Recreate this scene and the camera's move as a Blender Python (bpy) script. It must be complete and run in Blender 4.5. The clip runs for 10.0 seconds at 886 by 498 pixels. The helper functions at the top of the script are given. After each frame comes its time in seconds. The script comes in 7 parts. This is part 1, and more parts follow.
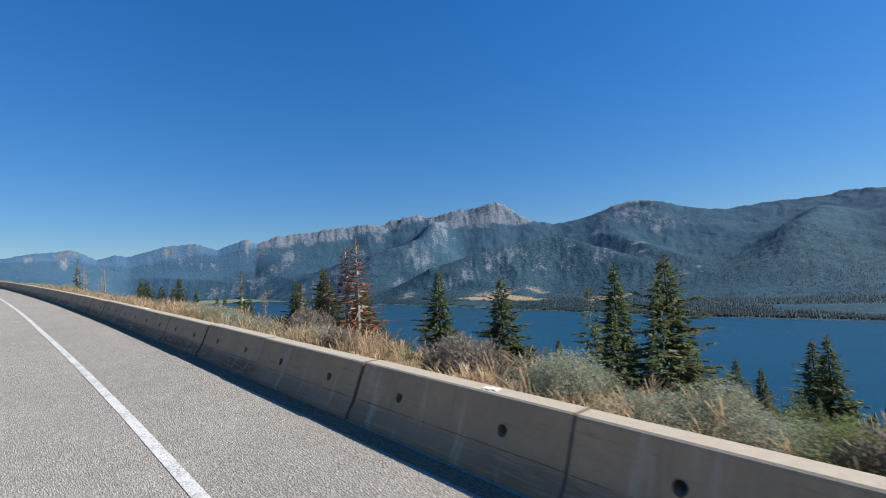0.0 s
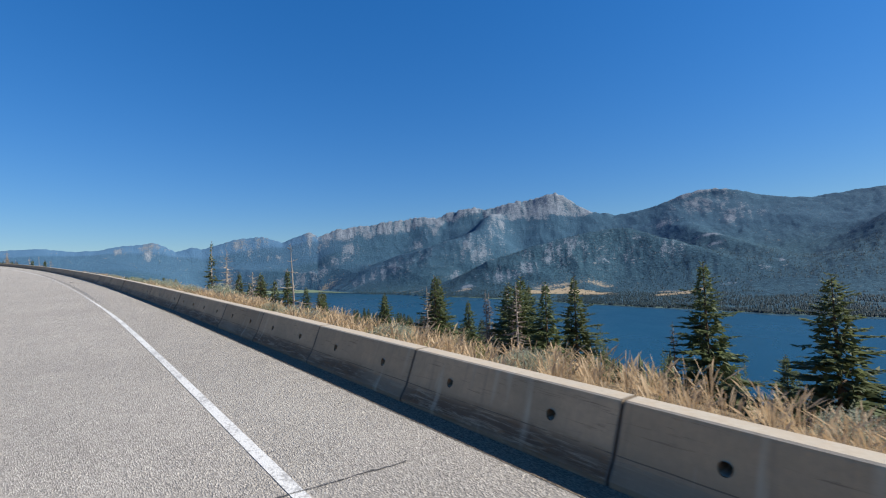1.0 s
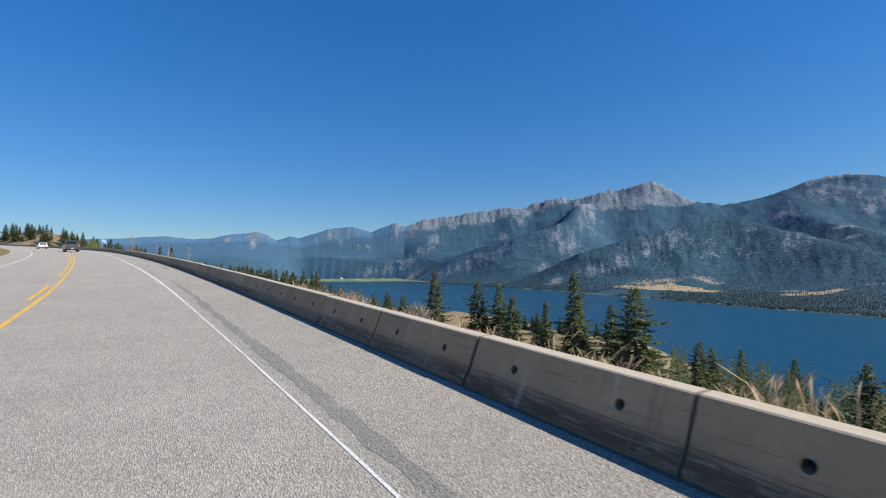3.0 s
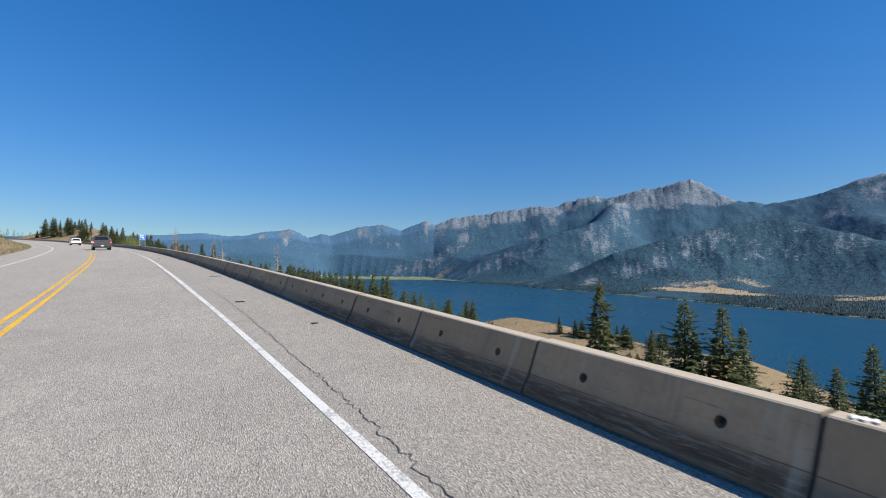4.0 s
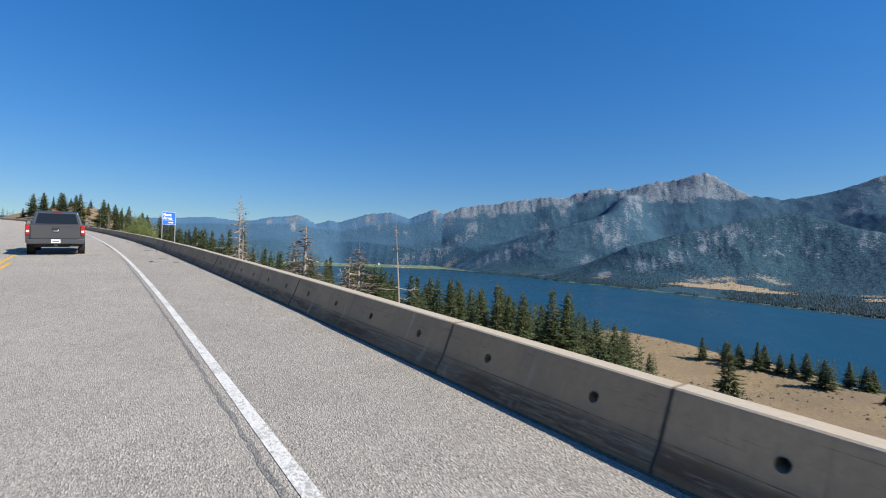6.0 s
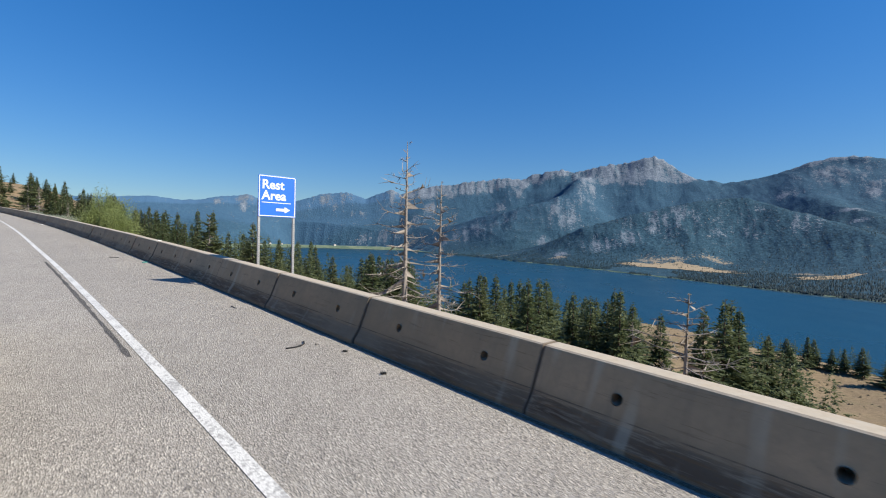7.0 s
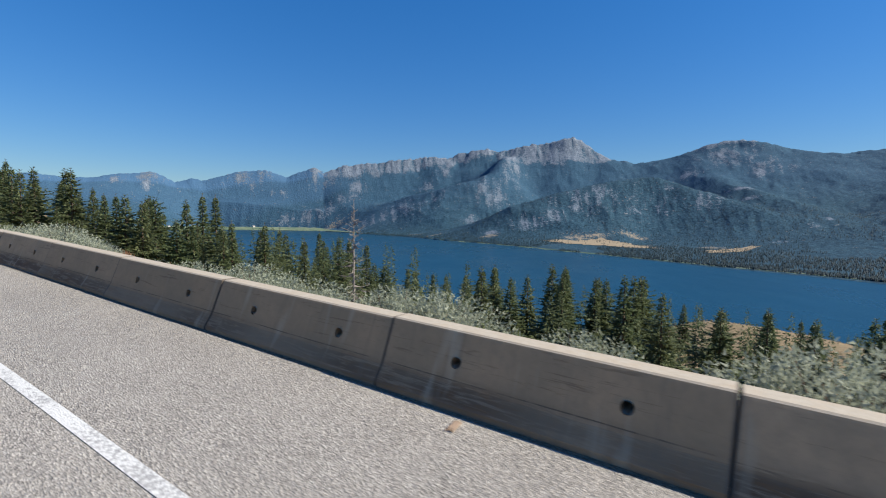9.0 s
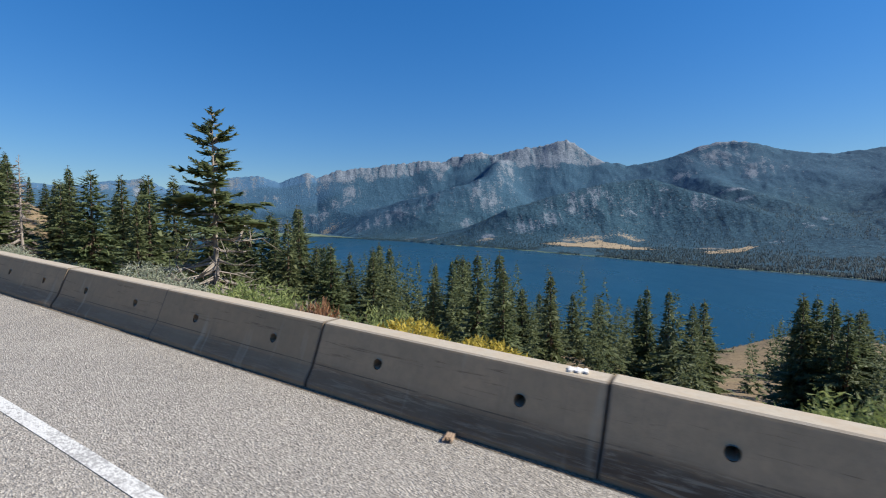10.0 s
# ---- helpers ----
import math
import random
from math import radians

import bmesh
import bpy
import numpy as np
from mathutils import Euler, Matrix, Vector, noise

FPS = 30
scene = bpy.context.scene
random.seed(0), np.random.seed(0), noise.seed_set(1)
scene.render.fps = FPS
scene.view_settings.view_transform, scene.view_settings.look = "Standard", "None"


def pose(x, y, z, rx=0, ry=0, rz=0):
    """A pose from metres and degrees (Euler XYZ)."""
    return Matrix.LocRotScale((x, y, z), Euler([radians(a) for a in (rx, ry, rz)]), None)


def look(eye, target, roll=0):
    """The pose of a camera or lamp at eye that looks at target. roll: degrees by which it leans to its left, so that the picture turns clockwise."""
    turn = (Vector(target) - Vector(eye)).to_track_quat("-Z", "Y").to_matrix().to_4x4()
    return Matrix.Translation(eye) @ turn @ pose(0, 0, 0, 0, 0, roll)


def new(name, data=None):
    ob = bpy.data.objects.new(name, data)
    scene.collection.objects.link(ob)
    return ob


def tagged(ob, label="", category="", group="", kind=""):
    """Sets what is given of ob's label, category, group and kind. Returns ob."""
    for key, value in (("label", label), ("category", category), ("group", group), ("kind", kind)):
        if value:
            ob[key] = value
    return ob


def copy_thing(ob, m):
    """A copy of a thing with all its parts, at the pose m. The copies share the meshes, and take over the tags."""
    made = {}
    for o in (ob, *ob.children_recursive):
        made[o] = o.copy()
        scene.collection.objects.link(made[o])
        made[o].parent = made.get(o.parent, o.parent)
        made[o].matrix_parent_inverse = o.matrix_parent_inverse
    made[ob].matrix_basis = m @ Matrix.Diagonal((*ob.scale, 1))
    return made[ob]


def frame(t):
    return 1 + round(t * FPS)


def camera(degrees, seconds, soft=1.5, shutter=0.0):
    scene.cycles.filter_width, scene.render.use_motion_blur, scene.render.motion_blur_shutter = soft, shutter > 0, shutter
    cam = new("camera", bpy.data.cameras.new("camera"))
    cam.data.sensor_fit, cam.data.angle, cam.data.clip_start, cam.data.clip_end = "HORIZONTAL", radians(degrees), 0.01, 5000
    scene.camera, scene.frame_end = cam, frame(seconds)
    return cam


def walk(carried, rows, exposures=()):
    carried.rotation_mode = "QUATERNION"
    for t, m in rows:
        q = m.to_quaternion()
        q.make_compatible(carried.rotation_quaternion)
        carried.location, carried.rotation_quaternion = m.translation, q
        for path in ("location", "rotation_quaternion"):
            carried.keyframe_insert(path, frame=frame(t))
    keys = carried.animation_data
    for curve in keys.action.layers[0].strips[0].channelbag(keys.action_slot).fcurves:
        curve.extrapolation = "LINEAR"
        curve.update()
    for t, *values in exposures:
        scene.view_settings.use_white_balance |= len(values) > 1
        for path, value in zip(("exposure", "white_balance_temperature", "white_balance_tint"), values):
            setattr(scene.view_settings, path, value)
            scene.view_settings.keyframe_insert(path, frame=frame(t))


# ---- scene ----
cam = camera(87.50, 10.0, soft=1.1, shutter=0.025)
PATH = [
    (0, -1.667, -1.910, 1.520, 94.354, 2.260, -0.001),
    (0.5, -10.737, 7.335, 2.103, 94.055, 2.029, 3.430),
    (1, -19.233, 15.566, 2.657, 93.654, 1.828, 6.757),
    (1.5, -27.837, 23.667, 3.227, 93.174, 1.546, 9.642),
    (2, -38.407, 33.350, 3.925, 93.017, 1.252, 12.378),
    (2.5, -47.212, 40.938, 4.536, 92.774, 0.896, 14.732),
    (4, -76.609, 64.190, 6.540, 92.566, -0.110, 20.237),
    (4.5, -85.887, 71.063, 7.217, 92.082, -0.316, 21.678),
    (5, -95.042, 77.857, 7.867, 92.077, -0.589, 22.704),
    (5.5, -106.505, 85.944, 8.641, 91.962, -1.130, 22.657),
    (6.8, -132.783, 103.006, 10.254, 89.233, -1.297, 16.355),
    (7, -137.381, 105.772, 10.567, 88.934, -1.317, 15.430),
    (7.5, -147.041, 111.416, 11.114, 87.812, -1.258, 11.903),
    (8, -158.865, 118.248, 11.782, 87.188, -0.982, 8.756),
    (8.5, -168.677, 123.625, 12.303, 86.646, -0.693, 6.893),
    (9, -180.576, 129.930, 13.014, 86.501, -0.642, 6.029),
    (9.5, -192.580, 135.942, 13.724, 86.437, -0.344, 5.540),
    (10, -202.437, 140.627, 14.354, 86.975, 0.048, 5.097),
]
walk(cam, [(r[0], pose(*r[1:])) for r in PATH])

# ---- light: clear noon-like sky, sun from the lake side ----
SUN_AZ, SUN_EL = -92.0, 38.0      # degrees left of +y, above the horizon
world = bpy.data.worlds.new("sky")
scene.world = world
world.use_nodes = True
wn = world.node_tree
sky = wn.nodes.new("ShaderNodeTexSky")
sky.sky_type = "NISHITA"
sky.sun_disc = False
sky.sun_elevation = radians(SUN_EL)
sky.sun_rotation = radians(-SUN_AZ)
sky.altitude = 300
sky.air_density, sky.dust_density, sky.ozone_density = 1.0, 0.15, 5.0
deep = wn.nodes.new("ShaderNodeHueSaturation")
deep.inputs["Saturation"].default_value = 1.28
deep.inputs["Hue"].default_value = 0.505
wn.links.new(sky.outputs[0], deep.inputs["Color"])
# a dry, evenly blue sky: the pale band over the horizon is toned down, the hue kept
lum = wn.nodes.new("ShaderNodeRGBToBW")
wn.links.new(deep.outputs[0], lum.inputs[0])
power = wn.nodes.new("ShaderNodeMath")
power.operation = "POWER"
power.inputs[1].default_value = -0.30
wn.links.new(lum.outputs[0], power.inputs[0])
even = wn.nodes.new("ShaderNodeVectorMath")
even.operation = "SCALE"
wn.links.new(deep.outputs[0], even.inputs[0])
wn.links.new(power.outputs[0], even.inputs["Scale"])
wn.links.new(even.outputs[0], wn.nodes["Background"].inputs[0])
wn.nodes["Background"].inputs[1].default_value = 0.097
sun_data = bpy.data.lights.new("sun", "SUN")
sun_data.energy, sun_data.angle, sun_data.color = 4.65, radians(0.5), (1.0, 0.94, 0.84)
sun = new("sun", sun_data)
_a, _e = radians(SUN_AZ), radians(SUN_EL)
SUN_DIR = Vector((-math.sin(_a) * math.cos(_e), math.cos(_a) * math.cos(_e), math.sin(_e)))
sun.matrix_world = look((0, 0, 60), Vector((0, 0, 60)) - SUN_DIR)
scene.view_settings.exposure = 0.65


# ---- materials ----
class Mat:
    """A small wrapper to write node materials in few lines."""

    def __init__(self, name, rough=0.8, metal=0.0, spec=0.5):
        self.m = bpy.data.materials.new(name)
        self.m.use_nodes = True
        self.t = self.m.node_tree
        self.b = self.t.nodes["Principled BSDF"]
        self.b.inputs["Roughness"].default_value = rough
        self.b.inputs["Metallic"].default_value = metal
        self.b.inputs["Specular IOR Level"].default_value = spec

    def node(self, kind, **inputs):
        n = self.t.nodes.new(kind)
        for k, v in inputs.items():
            self.put(n.inputs[k.replace("_", " ")], v)
        return n

    def put(self, socket, v):
        if isinstance(v, bpy.types.NodeSocket):
            self.t.links.new(v, socket)
        else:
            socket.default_value = v

    def pos(self, sx=1.0, sy=1.0, sz=1.0, obj=False):
        src = self.t.nodes.new("ShaderNodeTexCoord").outputs["Object"] if obj else self.t.nodes.new("ShaderNodeNewGeometry").outputs["Position"]
        if (sx, sy, sz) == (1, 1, 1):
            return src
        n = self.t.nodes.new("ShaderNodeVectorMath")
        n.operation = "MULTIPLY"
        self.t.links.new(src, n.inputs[0])
        n.inputs[1].default_value = (sx, sy, sz)
        return n.outputs[0]

    def noise(self, scale, vec, detail=3.0, rough=0.55, dist=0.0):
        n = self.node("ShaderNodeTexNoise", Vector=vec, Scale=scale, Detail=detail, Roughness=rough, Distortion=dist)
        return n.outputs["Fac"]

    def voronoi(self, scale, vec, out="Distance", feature="F1"):
        n = self.node("ShaderNodeTexVoronoi", Vector=vec, Scale=scale)
        n.feature = feature
        return n.outputs[out]

    def ramp(self, fac, stops):
        n = self.node("ShaderNodeValToRGB", Fac=fac)
        r = n.color_ramp
        while len(r.elements) < len(stops):
            r.elements.new(0.5)
        for e, (p, c) in zip(r.elements, stops):
            e.position = p
            e.color = (*c, 1.0) if not isinstance(c, (int, float)) else (c, c, c, 1.0)
        return n.outputs["Color"]

    def mix(self, fac, a, b, mode="MIX"):
        n = self.t.nodes.new("ShaderNodeMix")
        n.data_type, n.blend_type = "RGBA", mode
        for k, v in ((0, fac), (6, a), (7, b)):
            if not isinstance(v, bpy.types.NodeSocket) and k > 0:
                v = (*v, 1.0)
            self.put(n.inputs[k], v)
        return n.outputs[2]

    def math(self, op, a, b=0.0, clamp=False):
        n = self.t.nodes.new("ShaderNodeMath")
        n.operation, n.use_clamp = op, clamp
        self.put(n.inputs[0], a)
        self.put(n.inputs[1], b)
        return n.outputs[0]

    def rnd(self):
        return self.t.nodes.new("ShaderNodeObjectInfo").outputs["Random"]

    def island(self):
        return self.t.nodes.new("ShaderNodeNewGeometry").outputs["Random Per Island"]

    def color(self, c):
        self.put(self.b.inputs["Base Color"], (*c, 1.0) if isinstance(c, tuple) else c)
        return self

    def rough(self, r):
        self.put(self.b.inputs["Roughness"], r)
        return self

    def bump(self, height, strength=0.3, distance=0.01):
        n = self.node("ShaderNodeBump", Height=height, Strength=strength, Distance=distance)
        self.t.links.new(n.outputs[0], self.b.inputs["Normal"])
        return self


def plain(name, c, rough=0.6, metal=0.0, spec=0.5, var=0.12, scale=6.0):
    m = Mat(name, rough, metal, spec)
    f = m.noise(scale, m.pos(obj=True), 4)
    m.color(m.mix(f, tuple(x * (1 - var) for x in c), tuple(min(1, x * (1 + var)) for x in c)))
    return m.m


def make_asphalt(name, dark, light, tint):
    m = Mat(name, 0.9, spec=0.25)
    p = m.pos()
    chips = m.voronoi(88.0, p, "Color")
    grey = m.node("ShaderNodeSeparateColor", Color=chips).outputs[0]
    c = m.ramp(grey, [(0.0, tuple(x * 0.5 for x in dark)), (0.25, dark), (0.80, light), (1.0, tuple(min(0.8, x * 1.5) for x in light))])
    c = m.mix(m.ramp(m.noise(160.0, p, 2), [(0.35, 0.0), (0.65, 0.3)]), c, tint)
    big = m.noise(0.35, p, 4, 0.6)
    c = m.mix(m.ramp(big, [(0.3, 0.0), (0.75, 0.35)]), c, tuple(x * 0.8 for x in dark))
    blot = m.noise(2.2, p, 5, 0.65)
    c = m.mix(m.ramp(blot, [(0.45, 0.0), (0.8, 0.3)]), c, tuple(x * 1.15 for x in light))
    m.color(c)
    h = m.math("ADD", m.voronoi(88.0, p), m.noise(20.0, p, 3))
    m.bump(h, 0.8, 0.014)
    return m.m


M_ROAD = make_asphalt("chip_seal_asphalt", (0.275, 0.252, 0.217), (0.452, 0.413, 0.356), (0.375, 0.34, 0.293))
M_SHOULDER = make_asphalt("shoulder_asphalt", (0.27, 0.247, 0.213), (0.425, 0.389, 0.336), (0.36, 0.328, 0.283))


def make_paint(name, c, worn):
    m = Mat(name, 0.75, spec=0.3)
    p = m.pos()
    f = m.noise(38.0, p, 2, 0.6)
    g = m.noise(2.2, p, 4, 0.6)
    k = m.math("ADD", m.math("MULTIPLY", f, 0.6), m.math("MULTIPLY", g, 0.4))
    m.color(m.mix(m.ramp(k, [(0.495, 0.0), (0.58, 0.95)]), c, worn))
    m.bump(m.voronoi(75.0, p), 0.4, 0.008)
    return m.m


M_WHITE_LINE = make_paint("worn_white_paint", (0.64, 0.63, 0.59), (0.34, 0.33, 0.31))
M_YELLOW_LINE = make_paint("worn_yellow_paint", (0.72, 0.40, 0.03), (0.38, 0.27, 0.10))
M_TAR = plain("tar_crack", (0.05, 0.047, 0.043), 0.7, var=0.4, scale=20)
M_SKID = Mat("tyre_scuff", 0.9)
M_SKID.color((0.13, 0.125, 0.12))
M_SKID = M_SKID.m


def make_concrete():
    m = Mat("weathered_concrete", 0.9, spec=0.25)
    p = m.pos()
    o = m.pos(obj=True)
    r = m.rnd()
    base = m.mix(r, (0.44, 0.295, 0.165), (0.53, 0.365, 0.212))
    c = m.mix(m.ramp(m.noise(1.6, p, 5, 0.6), [(0.35, 0.0), (0.7, 0.55)]), base, (0.27, 0.205, 0.125))
    c = m.mix(m.ramp(m.noise(14.0, p, 4, 0.7), [(0.40, 0.0), (0.75, 0.35)]), c, (0.24, 0.185, 0.115))
    sep = m.node("ShaderNodeSeparateXYZ", Vector=o)
    z = sep.outputs[2]
    wave = m.math("ADD", z, m.math("MULTIPLY", m.math("SUBTRACT", m.noise(1.1, p, 3), 0.5), 0.09))
    # the foot is greyer than the face above it
    c = m.mix(m.ramp(wave, [(0.12, 0.55), (0.30, 0.0)]), c, (0.24, 0.185, 0.125))

    def along(sy, sz, shift):
        """Coordinates drawn out along the section, different for each one."""
        n = m.t.nodes.new("ShaderNodeVectorMath")
        n.operation = "MULTIPLY_ADD"
        m.t.links.new(o, n.inputs[0])
        n.inputs[1].default_value = (0.4, sy, sz)
        k = m.t.nodes.new("ShaderNodeCombineXYZ")
        m.put(k.inputs[0], m.math("MULTIPLY", r, 91.0))
        m.put(k.inputs[1], m.math("MULTIPLY", r, 57.0 + shift))
        m.put(k.inputs[2], m.math("MULTIPLY", r, 33.0))
        m.t.links.new(k.outputs[0], n.inputs[2])
        return n.outputs[0]
    # rust-brown scuffs along the foot, thicker on some sections than on others
    some = m.ramp(m.math("ADD", m.math("MULTIPLY", m.noise(0.6, p, 2), 0.7), m.math("MULTIPLY", r, 0.3)), [(0.33, 0.15), (0.54, 1.0)])
    low = m.math("MULTIPLY", m.ramp(wave, [(0.02, 0.35), (0.07, 1.0), (0.16, 0.8), (0.24, 0.0)]), some)
    k = m.math("MULTIPLY", m.ramp(m.noise(1.0, along(2.6, 34.0, 0.0), 6, 0.72, 0.5), [(0.39, 0.0), (0.51, 1.0)]), low)
    c = m.mix(m.math("MULTIPLY", k, 0.85), c, (0.105, 0.056, 0.030))
    k = m.math("MULTIPLY", m.ramp(m.noise(1.0, along(3.2, 30.0, 20.0), 5, 0.7, 0.5), [(0.54, 0.0), (0.63, 1.0)]), low)
    c = m.mix(m.math("MULTIPLY", k, 0.7), c, (0.24, 0.125, 0.055))
    # long thin scrapes higher up
    up = m.ramp(wave, [(0.22, 0.0), (0.30, 0.7), (0.50, 0.9), (0.56, 0.2)])
    k = m.math("MULTIPLY", m.ramp(m.noise(1.0, along(1.5, 30.0, 11.0), 5, 0.72, 0.7), [(0.585, 0.0), (0.66, 1.0)]), up)
    c = m.mix(m.math("MULTIPLY", k, 0.62), c, (0.135, 0.085, 0.052))
    # pale and dark runs down the face
    v = m.noise(1.0, along(9.0, 0.7, 3.0), 3, 0.6)
    c = m.mix(m.ramp(v, [(0.60, 0.0), (0.74, 0.4)]), c, (0.22, 0.17, 0.115))
    v2 = m.noise(1.0, along(6.0, 0.9, 7.0), 2, 0.5)
    c = m.mix(m.ramp(v2, [(0.62, 0.0), (0.74, 0.5)]), c, (0.52, 0.44, 0.31))
    # dirt and painted crease shade along the form line of the casting
    d = m.math("ABSOLUTE", m.math("SUBTRACT", m.math("ADD", z, m.math("MULTIPLY", m.noise(1.3, p, 3), 0.015)), 0.212))
    line = m.math("MULTIPLY", m.math("LESS_THAN", d, 0.004), m.ramp(m.noise(2.0, p, 4, 0.7), [(0.40, 0.0), (0.52, 0.8)]))
    c = m.mix(line, c, (0.12, 0.09, 0.06))
    # worn picks upward faces; their sunlit paleness is painted into the colour
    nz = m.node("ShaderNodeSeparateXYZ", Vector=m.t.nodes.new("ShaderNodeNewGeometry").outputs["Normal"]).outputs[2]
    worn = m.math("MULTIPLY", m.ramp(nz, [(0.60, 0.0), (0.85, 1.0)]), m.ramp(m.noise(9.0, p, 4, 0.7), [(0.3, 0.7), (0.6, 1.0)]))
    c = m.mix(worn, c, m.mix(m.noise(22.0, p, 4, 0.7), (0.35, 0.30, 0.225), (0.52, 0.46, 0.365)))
    # the ends of each section turn dark, with a ragged edge, at the joints
    end = m.math("ADD", m.math("ABSOLUTE", sep.outputs[1]), m.math("MULTIPLY", m.math("SUBTRACT", m.noise(7.0, p, 3), 0.5), 0.02))
    c = m.mix(m.ramp(m.math("SUBTRACT", end, 0.8), [(0.425, 0.0), (0.440, 0.85)]), c, (0.125, 0.105, 0.082))
    m.color(c)
    m.bump(m.noise(60.0, p, 5, 0.7), 0.35, 0.006)
    return m.m


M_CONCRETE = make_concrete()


def make_ground():
    m = Mat("dry_grass_slope", 0.95, spec=0.1)
    p = m.pos()
    a = m.noise(0.05, p, 5, 0.6)
    b = m.noise(1.2, p, 5, 0.7)
    c = m.mix(m.ramp(b, [(0.3, 0.0), (0.7, 1.0)]), (0.155, 0.115, 0.068), (0.33, 0.245, 0.142))
    c = m.mix(m.ramp(a, [(0.42, 0.0), (0.62, 0.6)]), c, (0.20, 0.15, 0.10))
    c = m.mix(m.ramp(m.noise(0.25, p, 4, 0.6), [(0.56, 0.0), (0.68, 0.75)]), c, (0.22, 0.18, 0.10))
    m.color(c)
    m.bump(m.noise(5.0, p, 6, 0.75), 0.8, 0.12)
    return m.m


M_GROUND = make_ground()


def make_mountain():
    m = Mat("forest_and_rock", 0.95, spec=0.1)
    p = m.pos()
    cover = m.t.nodes.new("ShaderNodeAttribute")
    cover.attribute_name = "cover"
    parts = m.node("ShaderNodeSeparateColor", Color=cover.outputs["Color"])
    bare, dry, haze_tint = parts.outputs[0], parts.outputs[1], parts.outputs[2]
    n1 = m.noise(0.010, p, 7, 0.65)
    n2 = m.noise(0.045, p, 6, 0.7)
    trees = m.voronoi(0.085, p)
    stand = m.noise(0.0035, p, 6, 0.6)
    n3 = m.noise(0.16, p, 4, 0.7)
    # forest and rock colours carry a painted blue haze of distance
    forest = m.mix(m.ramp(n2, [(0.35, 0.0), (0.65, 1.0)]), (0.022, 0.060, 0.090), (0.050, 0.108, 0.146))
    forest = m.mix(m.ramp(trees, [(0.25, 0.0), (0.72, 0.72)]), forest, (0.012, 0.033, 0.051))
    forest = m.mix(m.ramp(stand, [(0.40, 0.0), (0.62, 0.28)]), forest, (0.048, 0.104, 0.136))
    # farther slopes are tinted paler and bluer, haze put into the colour
    forest = m.mix(m.math("MULTIPLY", haze_tint, 0.9), forest, m.mix(n1, (0.056, 0.122, 0.212), (0.074, 0.150, 0.246)))
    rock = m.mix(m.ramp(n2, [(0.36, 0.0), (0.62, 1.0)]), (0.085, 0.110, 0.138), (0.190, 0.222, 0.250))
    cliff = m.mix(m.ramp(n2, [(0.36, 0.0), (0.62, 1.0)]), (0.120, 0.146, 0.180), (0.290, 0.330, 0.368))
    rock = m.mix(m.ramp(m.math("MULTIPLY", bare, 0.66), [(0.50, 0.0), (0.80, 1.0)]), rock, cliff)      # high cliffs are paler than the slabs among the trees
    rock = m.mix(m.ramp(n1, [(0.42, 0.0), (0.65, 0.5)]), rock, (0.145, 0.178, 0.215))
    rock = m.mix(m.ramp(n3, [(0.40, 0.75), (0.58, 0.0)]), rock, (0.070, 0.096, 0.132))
    # bare ground breaks up into slabs with trees between them
    fine = m.math("ADD", m.math("MULTIPLY", n3, 0.7), m.math("MULTIPLY", trees, 0.3))
    edge = m.math("ADD", m.math("ADD", m.math("MULTIPLY", n1, 0.45), m.math("MULTIPLY", n2, 0.6)), fine)
    k = m.math("MULTIPLY", m.math("ADD", m.math("MULTIPLY", bare, 0.36), edge), 0.5)
    c = m.mix(m.ramp(k, [(0.632, 0.0), (0.655, 1.0)]), forest, rock)
    # small pale openings anywhere in the woods
    gap = m.math("MULTIPLY", m.ramp(stand, [(0.52, 0.0), (0.60, 1.0)]), m.ramp(n2, [(0.60, 0.0), (0.68, 0.6)]))
    c = m.mix(gap, c, (0.16, 0.185, 0.195))
    kd = m.math("MULTIPLY", m.math("ADD", m.math("MULTIPLY", dry, 0.30), edge), 0.5)
    c = m.mix(m.ramp(kd, [(0.62, 0.0), (0.66, 0.9)]), c, m.mix(n2, (0.20, 0.17, 0.125), (0.33, 0.275, 0.20)))
    m.color(c)
    m.bump(m.math("ADD", m.math("MULTIPLY", trees, 0.5), m.math("ADD", n2, m.math("MULTIPLY", n3, 0.4))), 0.5, 9.0)
    return m.m


M_MOUNTAIN = make_mountain()
M_FIELD = Mat("bare_dry_field", 0.95, spec=0.1)
_p = M_FIELD.pos()
M_FIELD.color(M_FIELD.mix(M_FIELD.noise(0.02, _p, 5, 0.65), (0.24, 0.19, 0.125), (0.37, 0.295, 0.195)))
M_FIELD = M_FIELD.m
M_MARSH = Mat("green_marsh", 0.95, spec=0.1)
_p = M_MARSH.pos()
M_MARSH.color(M_MARSH.mix(M_MARSH.ramp(M_MARSH.noise(0.012, _p, 5, 0.65), [(0.38, 0.0), (0.62, 1.0)]), (0.095, 0.145, 0.10), (0.19, 0.225, 0.145)))
M_MARSH = M_MARSH.m


def make_water():
    m = Mat("lake_water", 0.12, spec=0.4)
    p = m.pos()
    f = m.noise(0.004, p, 4, 0.6)
    m.color(m.mix(f, (0.004, 0.040, 0.075), (0.007, 0.055, 0.098)))
    m.b.inputs["IOR"].default_value = 1.33
    m.bump(m.noise(0.45, p, 6, 0.7), 0.5, 0.6)
    m.rough(m.ramp(m.noise(0.006, m.pos(1.0, 0.4, 1.0), 4), [(0.3, 0.22), (0.7, 0.38)]))
    return m.m


M_WATER = make_water()


